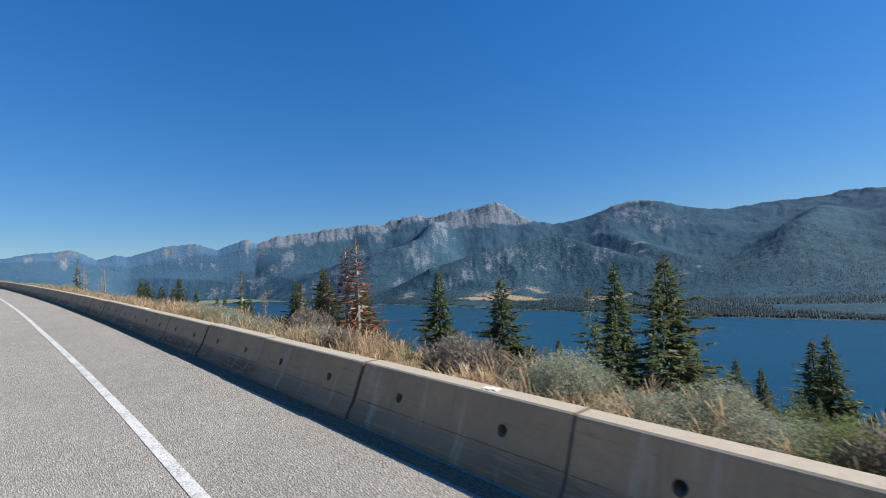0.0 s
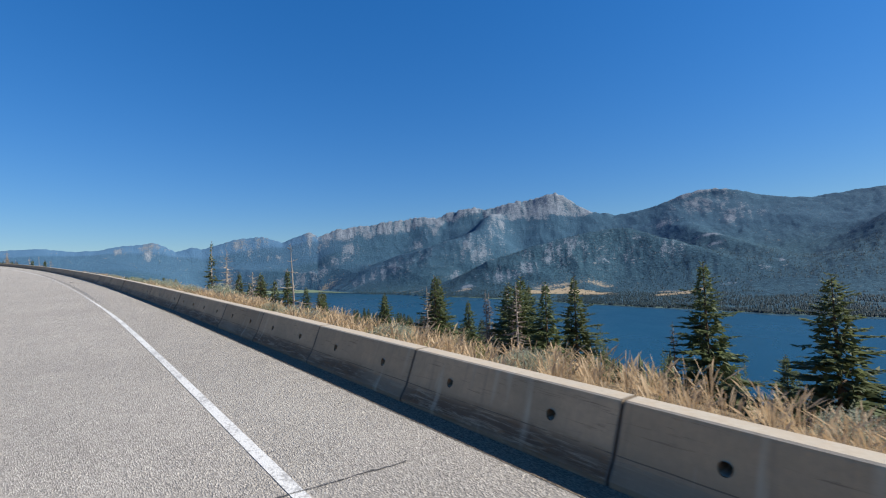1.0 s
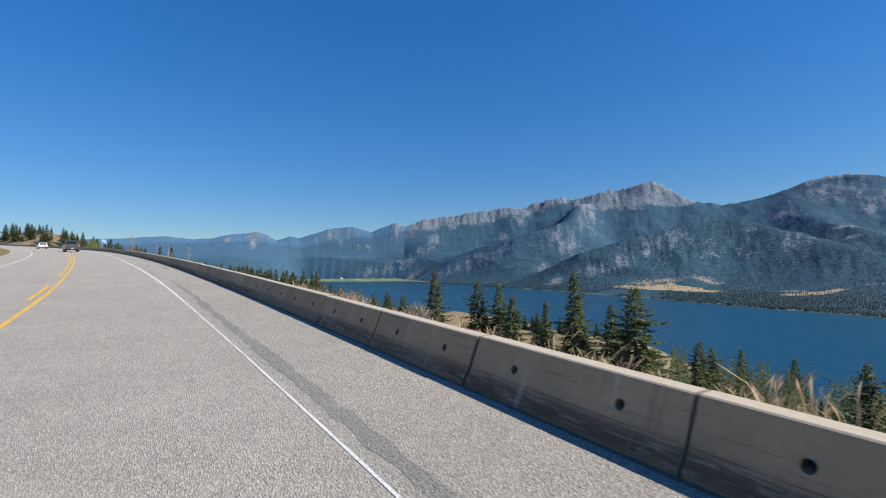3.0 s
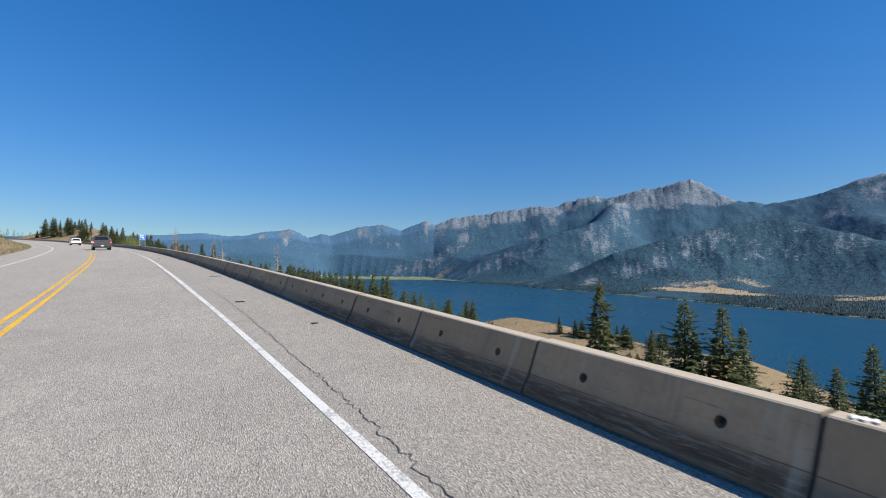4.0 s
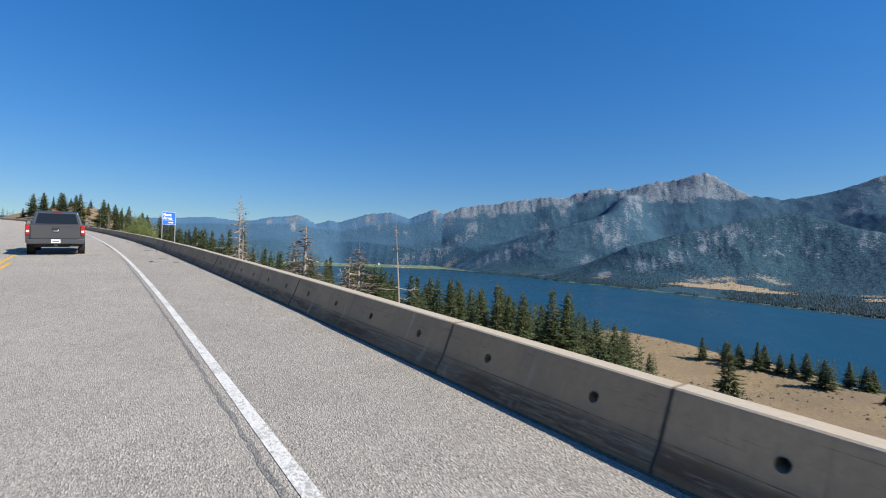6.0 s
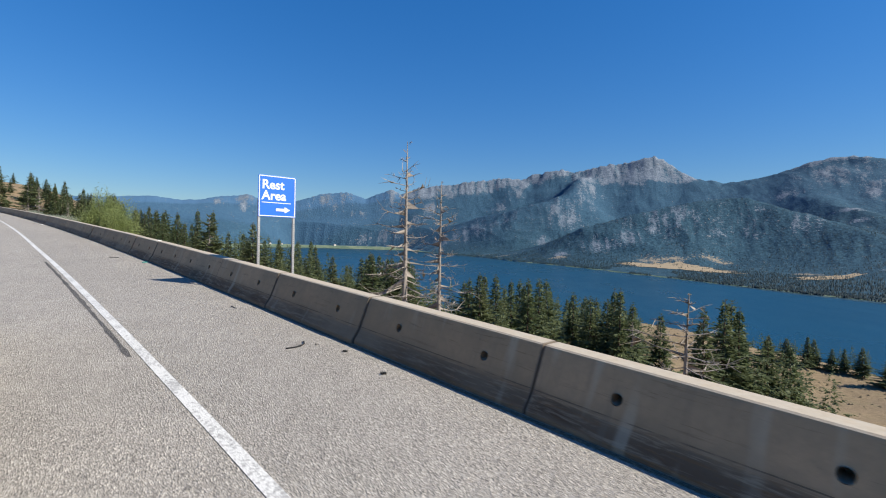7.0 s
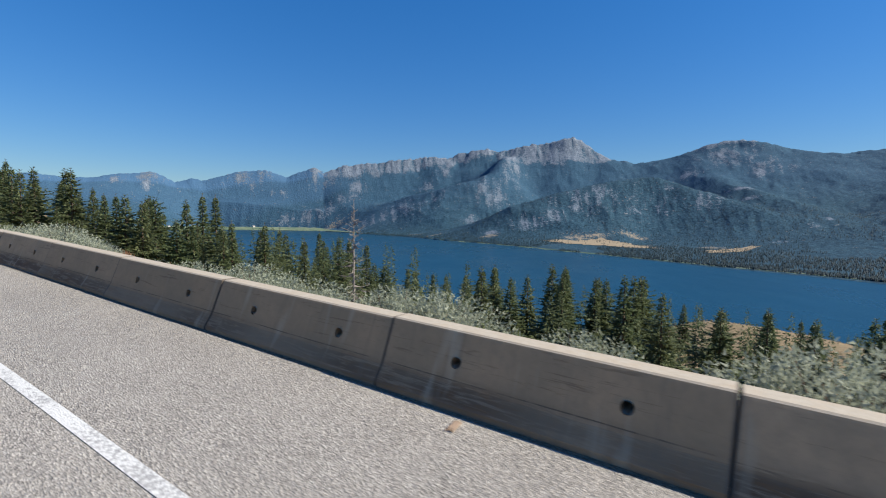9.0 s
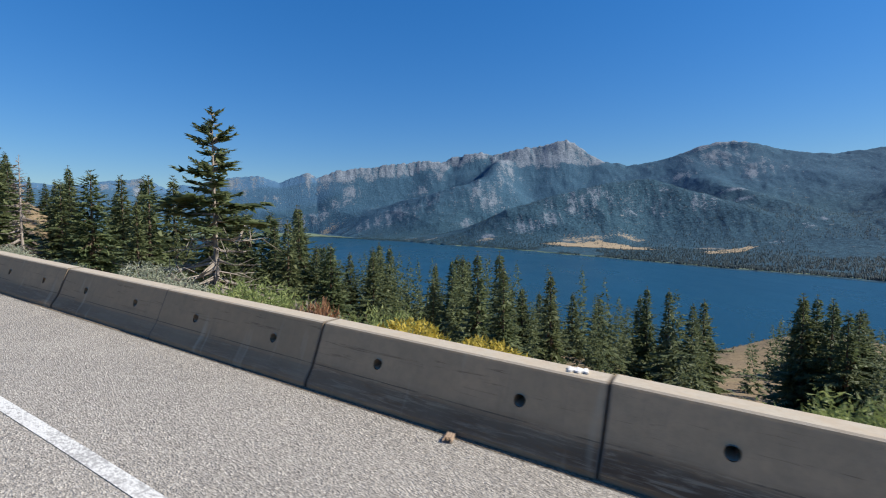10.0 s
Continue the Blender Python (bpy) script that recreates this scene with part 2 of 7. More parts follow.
def make_leaf(name, a, b, c3, rough=0.6):  # clumps differ one by one, plants from plant to plant
    m = Mat(name, rough, spec=0.3)
    f = m.island()
    g = m.rnd()
    c = m.mix(f, a, b)
    c = m.mix(m.math("MULTIPLY", g, 0.5), c, c3)
    m.color(c)
    back = m.node("ShaderNodeBsdfTranslucent", Color=c)
    both = m.node("ShaderNodeMixShader", Fac=0.4)
    m.t.links.new(m.b.outputs[0], both.inputs[1])
    m.t.links.new(back.outputs[0], both.inputs[2])
    m.t.links.new(both.outputs[0], m.t.nodes["Material Output"].inputs[0])
    return m.m


M_NEEDLE = make_leaf("conifer_needles", (0.066, 0.101, 0.046), (0.178, 0.210, 0.093), (0.148, 0.158, 0.071))
M_NEEDLE_RED = make_leaf("dead_red_needles", (0.16, 0.055, 0.028), (0.26, 0.10, 0.05), (0.2, 0.08, 0.04))
M_NEEDLE_GREY = make_leaf("dry_grey_twigs", (0.16, 0.125, 0.10), (0.27, 0.22, 0.18), (0.22, 0.17, 0.13))
M_SAGE = make_leaf("sage_leaves", (0.23, 0.26, 0.18), (0.44, 0.465, 0.345), (0.36, 0.38, 0.285))
M_SAGE_TAN = make_leaf("dry_shrub_twigs", (0.20, 0.165, 0.13), (0.34, 0.29, 0.235), (0.3, 0.26, 0.21))
M_RUST = make_leaf("rust_brown_stems", (0.20, 0.095, 0.05), (0.42, 0.24, 0.13), (0.32, 0.17, 0.09))
M_WILLOW = make_leaf("willow_leaves", (0.14, 0.19, 0.06), (0.31, 0.355, 0.13), (0.235, 0.27, 0.10))
M_YELLOW = make_leaf("yellow_flower_heads", (0.36, 0.29, 0.05), (0.58, 0.45, 0.08), (0.44, 0.37, 0.09))
M_GRASS = make_leaf("dry_grass_blades", (0.36, 0.25, 0.14), (0.62, 0.48, 0.31), (0.52, 0.38, 0.23), 0.75)
M_GRASS_GREEN = make_leaf("pale_green_grass", (0.16, 0.18, 0.06), (0.30, 0.29, 0.12), (0.25, 0.24, 0.1), 0.75)


def make_bark(name, a, b):
    m = Mat(name, 0.95, spec=0.1)
    o = m.pos(obj=True)
    f = m.noise(6.0, m.pos(3.0, 3.0, 0.6, obj=True), 4, 0.7)
    m.color(m.mix(f, a, b))
    m.bump(m.noise(9.0, o, 4), 0.6, 0.03)
    return m.m


M_BARK = make_bark("conifer_bark", (0.075, 0.052, 0.038), (0.16, 0.12, 0.09))
M_DEADWOOD = make_bark("weathered_dead_wood", (0.19, 0.16, 0.135), (0.38, 0.34, 0.295))

# ---- road line: bearing and grade along the barrier's foot ----
KNOT = np.arange(0, 901, 50.0)
BEND = np.array([2.039, 1.597, 1.532, 1.423, 1.455, 1.25, 1.5, 1.7, 1.7, 1.7, 1.5, 1.2, 1, 1, 1, 1, 1, 1, 1]) / 1000
GRADE = np.array([4.329, 5.055, 5.57, 5.489, 4.793, 5.191, 5.198, 5.0, 4.2, 3.0, 2, 1, 1, 1, 1, 1, 1, 1, 1]) / 100
S0 = -120
SG = np.arange(S0, 901, 1.0)
_k0 = -S0
_psi = np.cumsum(np.interp(SG, KNOT, BEND))
PSI = _psi - _psi[_k0] + radians(43.002)
RX, RY, RZ = np.cumsum(-np.sin(PSI)), np.cumsum(np.cos(PSI)), np.cumsum(np.interp(SG, KNOT, GRADE))
RX, RY, RZ = RX - RX[_k0], RY - RY[_k0], RZ - RZ[_k0]
FALL = 0.0376     # crossfall: the barrier side lies higher
LAKE_Z = -88.0


def heading(s):
    return np.interp(s, SG, PSI)


def road_at(s, lat, up=0.0):
    """Places at s metres along the barrier's foot, lat metres to its right, up above the road's plane."""
    p = heading(s)
    return np.stack(np.broadcast_arrays(np.interp(s, SG, RX) + np.cos(p) * lat, np.interp(s, SG, RY) + np.sin(p) * lat,
                                        np.interp(s, SG, RZ) + FALL * np.clip(lat, -12, 0.8) + up), -1)


def edge_line(s):
    """How far left of the barrier the white edge line runs."""
    return np.interp(s, [0, 6, 17, 30, 41, 66, 75, 100, 116, 128, 143, 154, 175, 195, 227, 252, 400], [1.48, 1.5, 1.59, 1.56, 1.5, 1.62, 1.6, 1.8, 1.94, 1.97, 1.88, 1.91, 1.87, 1.91, 1.62, 1.47, 1.42])


# ---- smooth value noise on arrays ----
def hash2(i, j, seed):
    v = np.sin(i * 127.1 + j * 311.7 + seed * 74.7) * 43758.5453
    return v - np.floor(v)


def vnoise(x, y, seed=0):
    i, j = np.floor(x), np.floor(y)
    u, v = x - i, y - j
    u, v = u * u * u * (u * (u * 6 - 15) + 10), v * v * v * (v * (v * 6 - 15) + 10)
    a, b, c, d = hash2(i, j, seed), hash2(i + 1, j, seed), hash2(i, j + 1, seed), hash2(i + 1, j + 1, seed)
    return (a * (1 - u) + b * u) * (1 - v) + (c * (1 - u) + d * u) * v


def fbm(x, y, octaves=5, gain=0.5, seed=0, ridged=False):
    out, amp, tot = 0.0, 1.0, 0.0
    for o in range(octaves):
        n = vnoise(x * 2 ** o + 17.3 * o, y * 2 ** o - 9.1 * o, seed + o)
        if ridged:
            n = 1 - np.abs(2 * n - 1)
        out, tot, amp = out + amp * n, tot + amp, amp * gain
    return out / tot


def mesh_np(name, verts, faces, mats=(), smooth=False):
    me = bpy.data.meshes.new(name)
    verts = np.asarray(verts, dtype=np.float32).reshape(-1, 3)
    faces = np.asarray(faces, dtype=np.int32)
    me.vertices.add(len(verts))
    me.vertices.foreach_set("co", verts.ravel())
    k = faces.shape[1]
    me.loops.add(faces.size)
    me.loops.foreach_set("vertex_index", faces.ravel())
    me.polygons.add(len(faces))
    me.polygons.foreach_set("loop_start", np.arange(0, faces.size, k, dtype=np.int32))
    me.polygons.foreach_set("loop_total", np.full(len(faces), k, dtype=np.int32))
    if smooth:
        me.polygons.foreach_set("use_smooth", np.ones(len(faces), dtype=bool))
    for mt in mats:
        me.materials.append(mt)
    me.update(calc_edges=True)
    return me


def grid_faces(n, m, close=False):
    i, j = np.meshgrid(np.arange(n - 1), np.arange(m - 1 + int(close)), indexing="ij")
    j2 = (j + 1) % m
    return np.stack([i * m + j, i * m + j2, (i + 1) * m + j2, (i + 1) * m + j], -1).reshape(-1, 4)


def part(name, bm, material, parent, label=""):
    """Links a bmesh (or a mesh) as one mesh object under a thing or a part."""
    if isinstance(bm, bpy.types.Mesh):
        me = bm
    else:
        me = bpy.data.meshes.new(name)
        bm.to_mesh(me)
        bm.free()
    if not me.materials:
        me.materials.append(material)
    ob = new(name, me)
    ob.parent = parent
    return tagged(ob, label=label)


def thing(name, label, category, group="", kind="", at=(0, 0, 0), rz=0.0):
    ob = new(name)
    ob.empty_display_size = 0.2
    ob.matrix_basis = pose(*at, 0, 0, rz)
    return tagged(ob, label, category, group, kind)


# ---- ground: verge, slope to the lake, knoll, inland bank ----
def slope_height(s, lat, x, y):
    """Height of the ground beside the road, right of the barrier and left of the far shoulder."""
    z0 = np.interp(s, SG, RZ)
    verge = np.interp(s, [-50, 15, 60, 95, 165, 195, 260, 300, 420], [2.6, 2.6, 2.2, 0.7, 0.7, 0.9, 0.9, 2.4, 6.0])
    a = np.maximum(lat - 0.8, 0)
    down = 0.05 * np.minimum(a, verge) + np.interp(np.maximum(a - verge, 0), [0, 4, 25, 60, 90, 250, 420, 900], [0, 1.6, 8.8, 17.8, 24.5, 70.0, 108.0, 190.0])
    down = down * np.maximum(np.interp(s, [400, 470], [1.0, 0.12]), np.interp(lat, [12, 40], [0.0, 1.0]))
    rough_ = (fbm(x * 0.03, y * 0.03, 4, 0.5, 5) - 0.5) * 5.0 * np.clip((a - verge) / 30, 0, 1) + (fbm(x * 0.4, y * 0.4, 3, 0.5, 9) - 0.5) * 0.35 * np.clip(a / 2, 0, 1)
    down = down + np.interp(s, [20, 50, 85, 110, 165, 195, 290, 330], [0.25, 0.4, 0.4, 0.7, 0.7, 1.5, 1.5, 0.0]) * np.clip((a - 0.3) / 5, 0, 1)
    right = z0 + 0.02 - down + rough_
    # the bare knoll below the road and its long spur
    u = (x + 112) * 0.82 + (y - 278) * -0.57
    v = (x + 112) * 0.57 + (y - 278) * 0.82
    knoll = 18.0 * np.exp(-((u - 10) / np.where(u > 10, 62, 34)) ** 2 - (v / 38) ** 2)
    spur = 9.2 * np.exp(-((x + 38) ** 2 + (y - 222) ** 2) / 33.0 ** 2)
    right = right + knoll + spur
    # tan hill ahead, inside the far bend
    across, along = (x + 318) * 0.518 + (y - 213) * 0.855, (x + 318) * -0.855 + (y - 213) * 0.518
    hd = np.hypot(across / 24.0, along / 62.0)
    right = np.where(lat > 3, np.maximum(right, np.minimum(z0 + 0.35 * np.maximum(lat - 3, 0), z0 + 7.0 - 7.0 * hd ** 2)), right)
    b = np.maximum(-lat - 12.0, 0)
    rise = np.interp(b, [0, 1.5, 4, 9, 40, 200], [0, 0.1, 0.9, 2.0, 5.0, 17.0]) * np.interp(s, [60, 140, 175, 230, 280, 600], [0.25, 0.8, 1.45, 1.45, 0.6, 0.6])
    left = z0 - FALL * 12 + rise + (fbm(x * 0.04, y * 0.04, 4, 0.5, 3) - 0.5) * 2.4 * np.clip(b / 12, 0, 1)
    mid = z0 + FALL * np.clip(lat, -12, 0.8) - 0.06
    z = np.where(lat > 0.8, right, np.where(lat < -12, left, mid))
    return np.maximum(z, LAKE_Z - 12)


def nearest_s(x, y):
    """s and lat of a place near the road."""
    x, y = np.atleast_1d(np.asarray(x, float)), np.atleast_1d(np.asarray(y, float))
    k = np.empty(len(x), int)
    for i in range(0, len(x), 4000):
        sl = slice(i, i + 4000)
        k[sl] = np.argmin((x[sl, None] - RX[None, ::2]) ** 2 + (y[sl, None] - RY[None, ::2]) ** 2, 1) * 2
    s = SG[k]
    p = PSI[k]
    dx, dy = x - RX[k], y - RY[k]
    return s - dx * np.sin(p) + dy * np.cos(p), dx * np.cos(p) + dy * np.sin(p)


def ground_z(x, y):
    s, lat = nearest_s(x, y)
    return slope_height(s, lat, np.atleast_1d(np.asarray(x, float)), np.atleast_1d(np.asarray(y, float)))


sv = np.concatenate([np.arange(-118, 300, 1.5), np.arange(300, 640, 5.0)])
lv = np.concatenate([-np.geomspace(12, 260, 26)[::-1], [-8, -4, 0.2], np.arange(0.8, 14, 0.6), np.geomspace(14, 520, 75)])
gs, gl = np.meshgrid(sv, lv, indexing="ij")
gp = heading(gs)
gx, gy = np.interp(gs, SG, RX) + np.cos(gp) * gl, np.interp(gs, SG, RY) + np.sin(gp) * gl
gz = slope_height(gs, gl, gx, gy)
# inland and behind the start the same sheet runs on to the horizon
gx, gy, gz = (np.concatenate([a[:, :1] + shift, a], 1) for a, shift in ((gx, -850.0), (gy, -2350.0), (gz, 190.0)))
gx, gy, gz = (np.concatenate([a[:1] + shift, a], 0) for a, shift in ((gx, 440.0), (gy, -640.0), (gz, -8.0)))
ground = new("ground", mesh_np("ground", np.stack([gx, gy, gz], -1), grid_faces(*gx.shape)[:, ::-1], [M_GROUND], True))
tagged(ground, "dry tan grass slope falling from the road to the lake", "ground", kind="structure")


def strip(name, s_values, lats, ups, material):
    """A strip laid along the road: one row of points for each lat."""
    s_values = np.asarray(s_values, float)
    rows = [road_at(s_values, np.asarray(l) if np.ndim(l) else np.full(len(s_values), l), u) for l, u in zip(lats, ups)]
    v = np.stack(rows, 1)
    return mesh_np(name, v, grid_faces(len(s_values), len(lats))[:, ::-1], [material], True)


SR = np.arange(-118, 620, 2.0)
road = new("road", strip("road", SR, [-12.0, -9.3, -5.6, -edge_line(SR) + 0.05], [0, 0, 0, 0], M_ROAD))
tagged(road, "light grey chip-seal asphalt highway with two lanes", "road", kind="structure")
shoulder = new("road_shoulder", strip("road_shoulder", SR, [-edge_line(SR) + 0.05, 0.3, 0.85], [0, 0, 0], M_SHOULDER))
tagged(shoulder, "paler asphalt shoulder between the edge line and the concrete barrier", "road shoulder", kind="structure")
edge = new("edge_line", strip("edge_line", SR, [-edge_line(SR) - np.interp(SR, [112, 120, 140, 160], [0.05, 0.085, 0.085, 0.05]), -edge_line(SR) + np.interp(SR, [40, 52, 86, 98], [0.05, -0.02, -0.02, 0.05])], [0.005, 0.005], M_WHITE_LINE))
tagged(edge, "worn white edge line painted along the shoulder", "road marking", kind="structure")
def centre_at(sv_):
    return np.interp(sv_, [0, 80, 95, 124, 152, 170, 400], [-5.35, -5.35, -5.3, -5.58, -5.5, -5.42, -5.4])


def centre_line(s0, s1, off, label):
    sv_ = np.arange(s0, s1 + 0.01, 1.0)
    ob = new("centre_line", strip("centre_line", sv_, [centre_at(sv_) + off - 0.055, centre_at(sv_) + off + 0.055], [0.005, 0.005], M_YELLOW_LINE))
    tagged(ob, label, "road marking", kind="structure")


# passing is allowed from one side only before and after the double solid stretch
centre_line(-118, 152, 0.13, "solid yellow half of the double centre line")
centre_line(105, 600, -0.13, "solid yellow half of the double centre line")
for k in range(9):
    centre_line(81 + 12 * (k - 7), 87 + 12 * (k - 7), -0.13, "short yellow dash of the centre line")
for k in range(18):
    centre_line(155 + 12 * k, 160 + 12 * k, 0.13, "short yellow dash of the centre line")
ob = new("far_edge_line", strip("far_edge_line", SR, [-9.45, -9.32], [0.005, 0.005], M_WHITE_LINE))
tagged(ob, "white edge line of the opposite lane", "road marking", kind="structure")

# ---- lake ----
_w = np.array([[-5200, -300], [2600, -300], [2600, 5200], [-5200, 5200]], float)
lake = new("lake", mesh_np("lake", np.column_stack([_w, np.full(4, LAKE_Z)]), [[0, 1, 2, 3]], [M_WATER]))
tagged(lake, "deep blue lake ruffled by a light wind", "lake", kind="structure")

# ---- mountains across the lake: ridge lines as (degrees left of +y, distance, height) ----
SHORE_AZ = np.array([-80, -45, -28, -15, -10, -2, 9, 16, 22, 34, 60, 90])
SHORE_R = np.array([1100, 1040, 1100, 1310, 1450, 1760, 2450, 3250, 4150, 4500, 3000, 2500])
CREST_AZ = np.array([-90, -60, -48, -44.3, -41.8, -40.5, -37.5, -32.7, -30.6, -27, -24.4, -22.6, -18.4, -14.5, -11.1, -8.8, -7.1, -5, -1.5, 1.4, 2.8, 6, 8.1, 10.1, 12.5, 15.2,
                     19.6, 21.8, 23, 25.9, 28.1, 31.1, 34.3, 35.2, 36.8, 38.7, 41.5, 43.5, 45.1, 47.7, 51.8, 60, 90])
CREST_Z = np.array([500, 560, 600, 612, 640, 606, 605, 590, 568, 680, 742, 756, 645, 567, 622, 760, 862, 810, 772, 706, 741, 700, 632, 659, 620, 593,
                    538, 465, 515, 411, 470, 442, 344, 364, 325, 405, 369, 330, 317, 341, 309, 260, 200])
SHORE_FINE = (np.arange(-80, 90, 1.0), np.interp(np.arange(-80, 90, 1.0), SHORE_AZ, SHORE_R))
# wooded shoulder below the peak, falling to the lake
SHOULDER = [(0.5, 4640, 735), (2.1, 4200, 480), (4.5, 4080, 398), (7.1, 4030, 328), (9.8, 4080, 278), (12.7, 4180, 235), (16.5, 4320, 131), (20.3, 4480, 3), (22.0, 4500, -50)]
# the dome nearest the water, with its long flanks
DOME = [(6.7, 2470, -40), (4.8, 2600, 29), (2.3, 2750, 99), (-1.0, 2850, 153), (-4.2, 2950, 217), (-8.6, 3050, 278), (-11.3, 3100, 318), (-14.1, 3150, 361), (-16.9, 3050, 272),
        (-18.7, 2950, 214), (-21.0, 2850, 164), (-24.0, 2700, 104), (-26.9, 2600, 54), (-30.4, 2450, 0), (-36, 2300, -30)]
# rocky spur at the head of the lake, and the low wooded ridge behind it
SPUR = [(11.5, 4700, 500), (14.5, 4640, 434), (17.7, 4560, 277), (20.6, 4500, 181), (23.5, 4460, 98), (26.4, 4460, 8), (29.3, 4480, -30)]
BEHIND = [(20, 4800, 345), (24.6, 4780, 336), (27.8, 4780, 297), (30.7, 4780, 257), (33.5, 4780, 206), (36.2, 4780, 132), (40, 4780, 100), (46, 4780, 105), (52, 4780, 100)]
# wooded slopes below the mountain on the open side
EAST = [(-20, 4300, 470), (-22.5, 3700, 310), (-25, 3250, 190), (-28, 2900, 100), (-31, 2700, 40)]
EAST2 = [(-40, 4300, 520), (-38, 3600, 330), (-37, 3100, 170), (-36, 2700, 50)]


def polar_line(rows, step=25.0):
    """Points, heights and arc lengths along a ridge line."""
    az, r, z = np.array(rows, float).T
    x, y = -r * np.sin(np.radians(az)), r * np.cos(np.radians(az))
    s = np.concatenate([[0], np.cumsum(np.hypot(np.diff(x), np.diff(y)))])
    t = np.arange(0, s[-1] + step, step).clip(0, s[-1])
    return np.interp(t, s, x), np.interp(t, s, y), np.interp(t, s, z), t


def ridge_form(x, y, line, width, power, relief, seed):
    """Height of the flanks of one ridge, cut by gullies that run down from its crest."""
    lx, ly, lz, ls = line
    base = LAKE_Z + 2.0
    d, s, h = (np.empty(x.shape) for _ in range(3))
    run = int(420 / max(ls[1] - ls[0], 5))      # jags of the crest line fade out down the flanks
    broad = np.convolve(np.pad(lz, run, mode="edge"), np.ones(2 * run + 1) / (2 * run + 1), "valid")
    for i in range(0, len(x), 20000):
        sl = slice(i, i + 20000)
        q = (x[sl, None] - lx) ** 2 + (y[sl, None] - ly) ** 2
        k = np.argmin(q, 1)
        d[sl], s[sl] = np.sqrt(q[np.arange(len(k)), k]), ls[k]
        down = np.clip(d[sl] / 130, 0, 1)
        h[sl] = lz[k] * (1 - down) + broad[k] * down
    w = np.maximum(np.interp(s, ls, np.broadcast_to(width, ls.shape)), 60.0)
    bend = 1.6 * fbm(x * 0.0016, y * 0.0016, 3, 0.5, seed + 50)
    rib = fbm(s / 330 + bend, d / 1500 + bend, 5, 0.55, seed, True)
    fine = fbm(s / 85 + bend * 3, d / 330, 4, 0.55, seed + 9, True)
    u = np.clip(d / w, 0, 1.35)
    tall = np.maximum(h - base, 0)
    body = np.where(u < 1, (1 - np.minimum(u, 1)) ** power, -0.1 * (u - 1))
    cut = np.sin(np.pi * np.clip(u, 0, 1) ** 0.55)
    return base + tall * body + relief * tall * cut * (rib - 0.62) + 0.6 * relief * np.minimum(tall, 420) * (0.3 + cut) * (fine - 0.62) * np.clip(1.1 - u, 0, 1)


def crest_line():
    az = np.arange(-64, 70, 0.12)
    h = np.interp(az, CREST_AZ, CREST_Z)
    teeth = 0.75 * (fbm(az * 1.9, az * 0.0 + 3.7, 4, 0.65, 77, True) - 0.6) + 0.6 * (fbm(az * 0.55, az * 0.0 + 1.2, 3, 0.6, 78, True) - 0.6)
    h = h + teeth * np.interp(az, [-40, -12, -9, -6, 3, 6, 19, 24, 34], [8, 14, 30, 44, 40, 58, 50, 14, 12])
    r = 4870 + 22 * np.sin(az * 1.3) * np.interp(az, [8, 16], [1, 0.1])
    x, y = -r * np.sin(np.radians(az)), r * np.cos(np.radians(az))
    return az, (x, y, h, np.concatenate([[0], np.cumsum(np.hypot(np.diff(x), np.diff(y)))]))


C_AZ, C_LINE = crest_line()
C_WIDTH = np.minimum(np.interp(C_AZ, [-60, -30, -16, -12, 2, 10, 70], [2300, 2300, 1900, 1700, 1450, 980, 600]), 4870 - np.interp(C_AZ, SHORE_AZ, SHORE_R) - 20)
RIDGES = [(C_LINE, C_WIDTH, np.interp(C_AZ, [-16, -10, 4, 12], [1.25, 1.6, 1.6, 1.35]), np.interp(C_AZ, [10, 22], [0.11, 0.035]), 11)]
DOME_W = np.interp(polar_line(DOME)[3], [0, 1300, 1700, 2400], [900, 950, 800, 560])
for rows_, wide_, power_, relief_, seed_ in ((SHOULDER, 900, 1.5, 0.14, 21), (DOME, DOME_W, 1.6, 0.13, 31), (SPUR, 480, 1.3, 0.12, 41), (BEHIND, 520, 1.2, 0.05, 51), (EAST, 900, 1.4, 0.14, 61), (EAST2, 1000, 1.4, 0.14, 71)):
    RIDGES.append((polar_line(rows_), wide_, power_, relief_, seed_))


def rough_heights(az, r, x, y):
    az, r, x, y = (np.ravel(a) for a in (az, r, x, y))
    z = np.full(x.shape, -999.0)
    for line, wide, power, relief, seed in RIDGES:
        p = power if np.ndim(power) == 0 else np.interp(az, C_AZ, power)
        z = np.maximum(z, ridge_form(x, y, line, wide, p, relief if np.ndim(relief) == 0 else np.interp(az, C_AZ, relief), seed))
    return z


def soften(z, reach, axis):
    """Mean over a run of cells along one axis, three times."""
    for _ in range(3):
        pad = [(reach + 1, reach) if a == axis else (0, 0) for a in (0, 1)]
        c = np.cumsum(np.pad(z, pad, mode="edge"), axis)
        n = 2 * reach + 1
        z = (np.take(c, np.arange(n, c.shape[axis]), axis) - np.take(c, np.arange(0, c.shape[axis] - n), axis)) / n
    return z


ma = np.arange(-62, 66, 0.15)
mt = np.linspace(0, 1, 130)
ga, gt = np.meshgrid(ma, mt ** 0.95, indexing="ij")
r0 = np.interp(ga, SHORE_AZ, SHORE_R) - 40
gr = r0 + (4990 - r0) * gt
mx, my = -gr * np.sin(np.radians(ga)), gr * np.cos(np.radians(ga))
mz = rough_heights(ga, gr, mx, my).reshape(ga.shape)
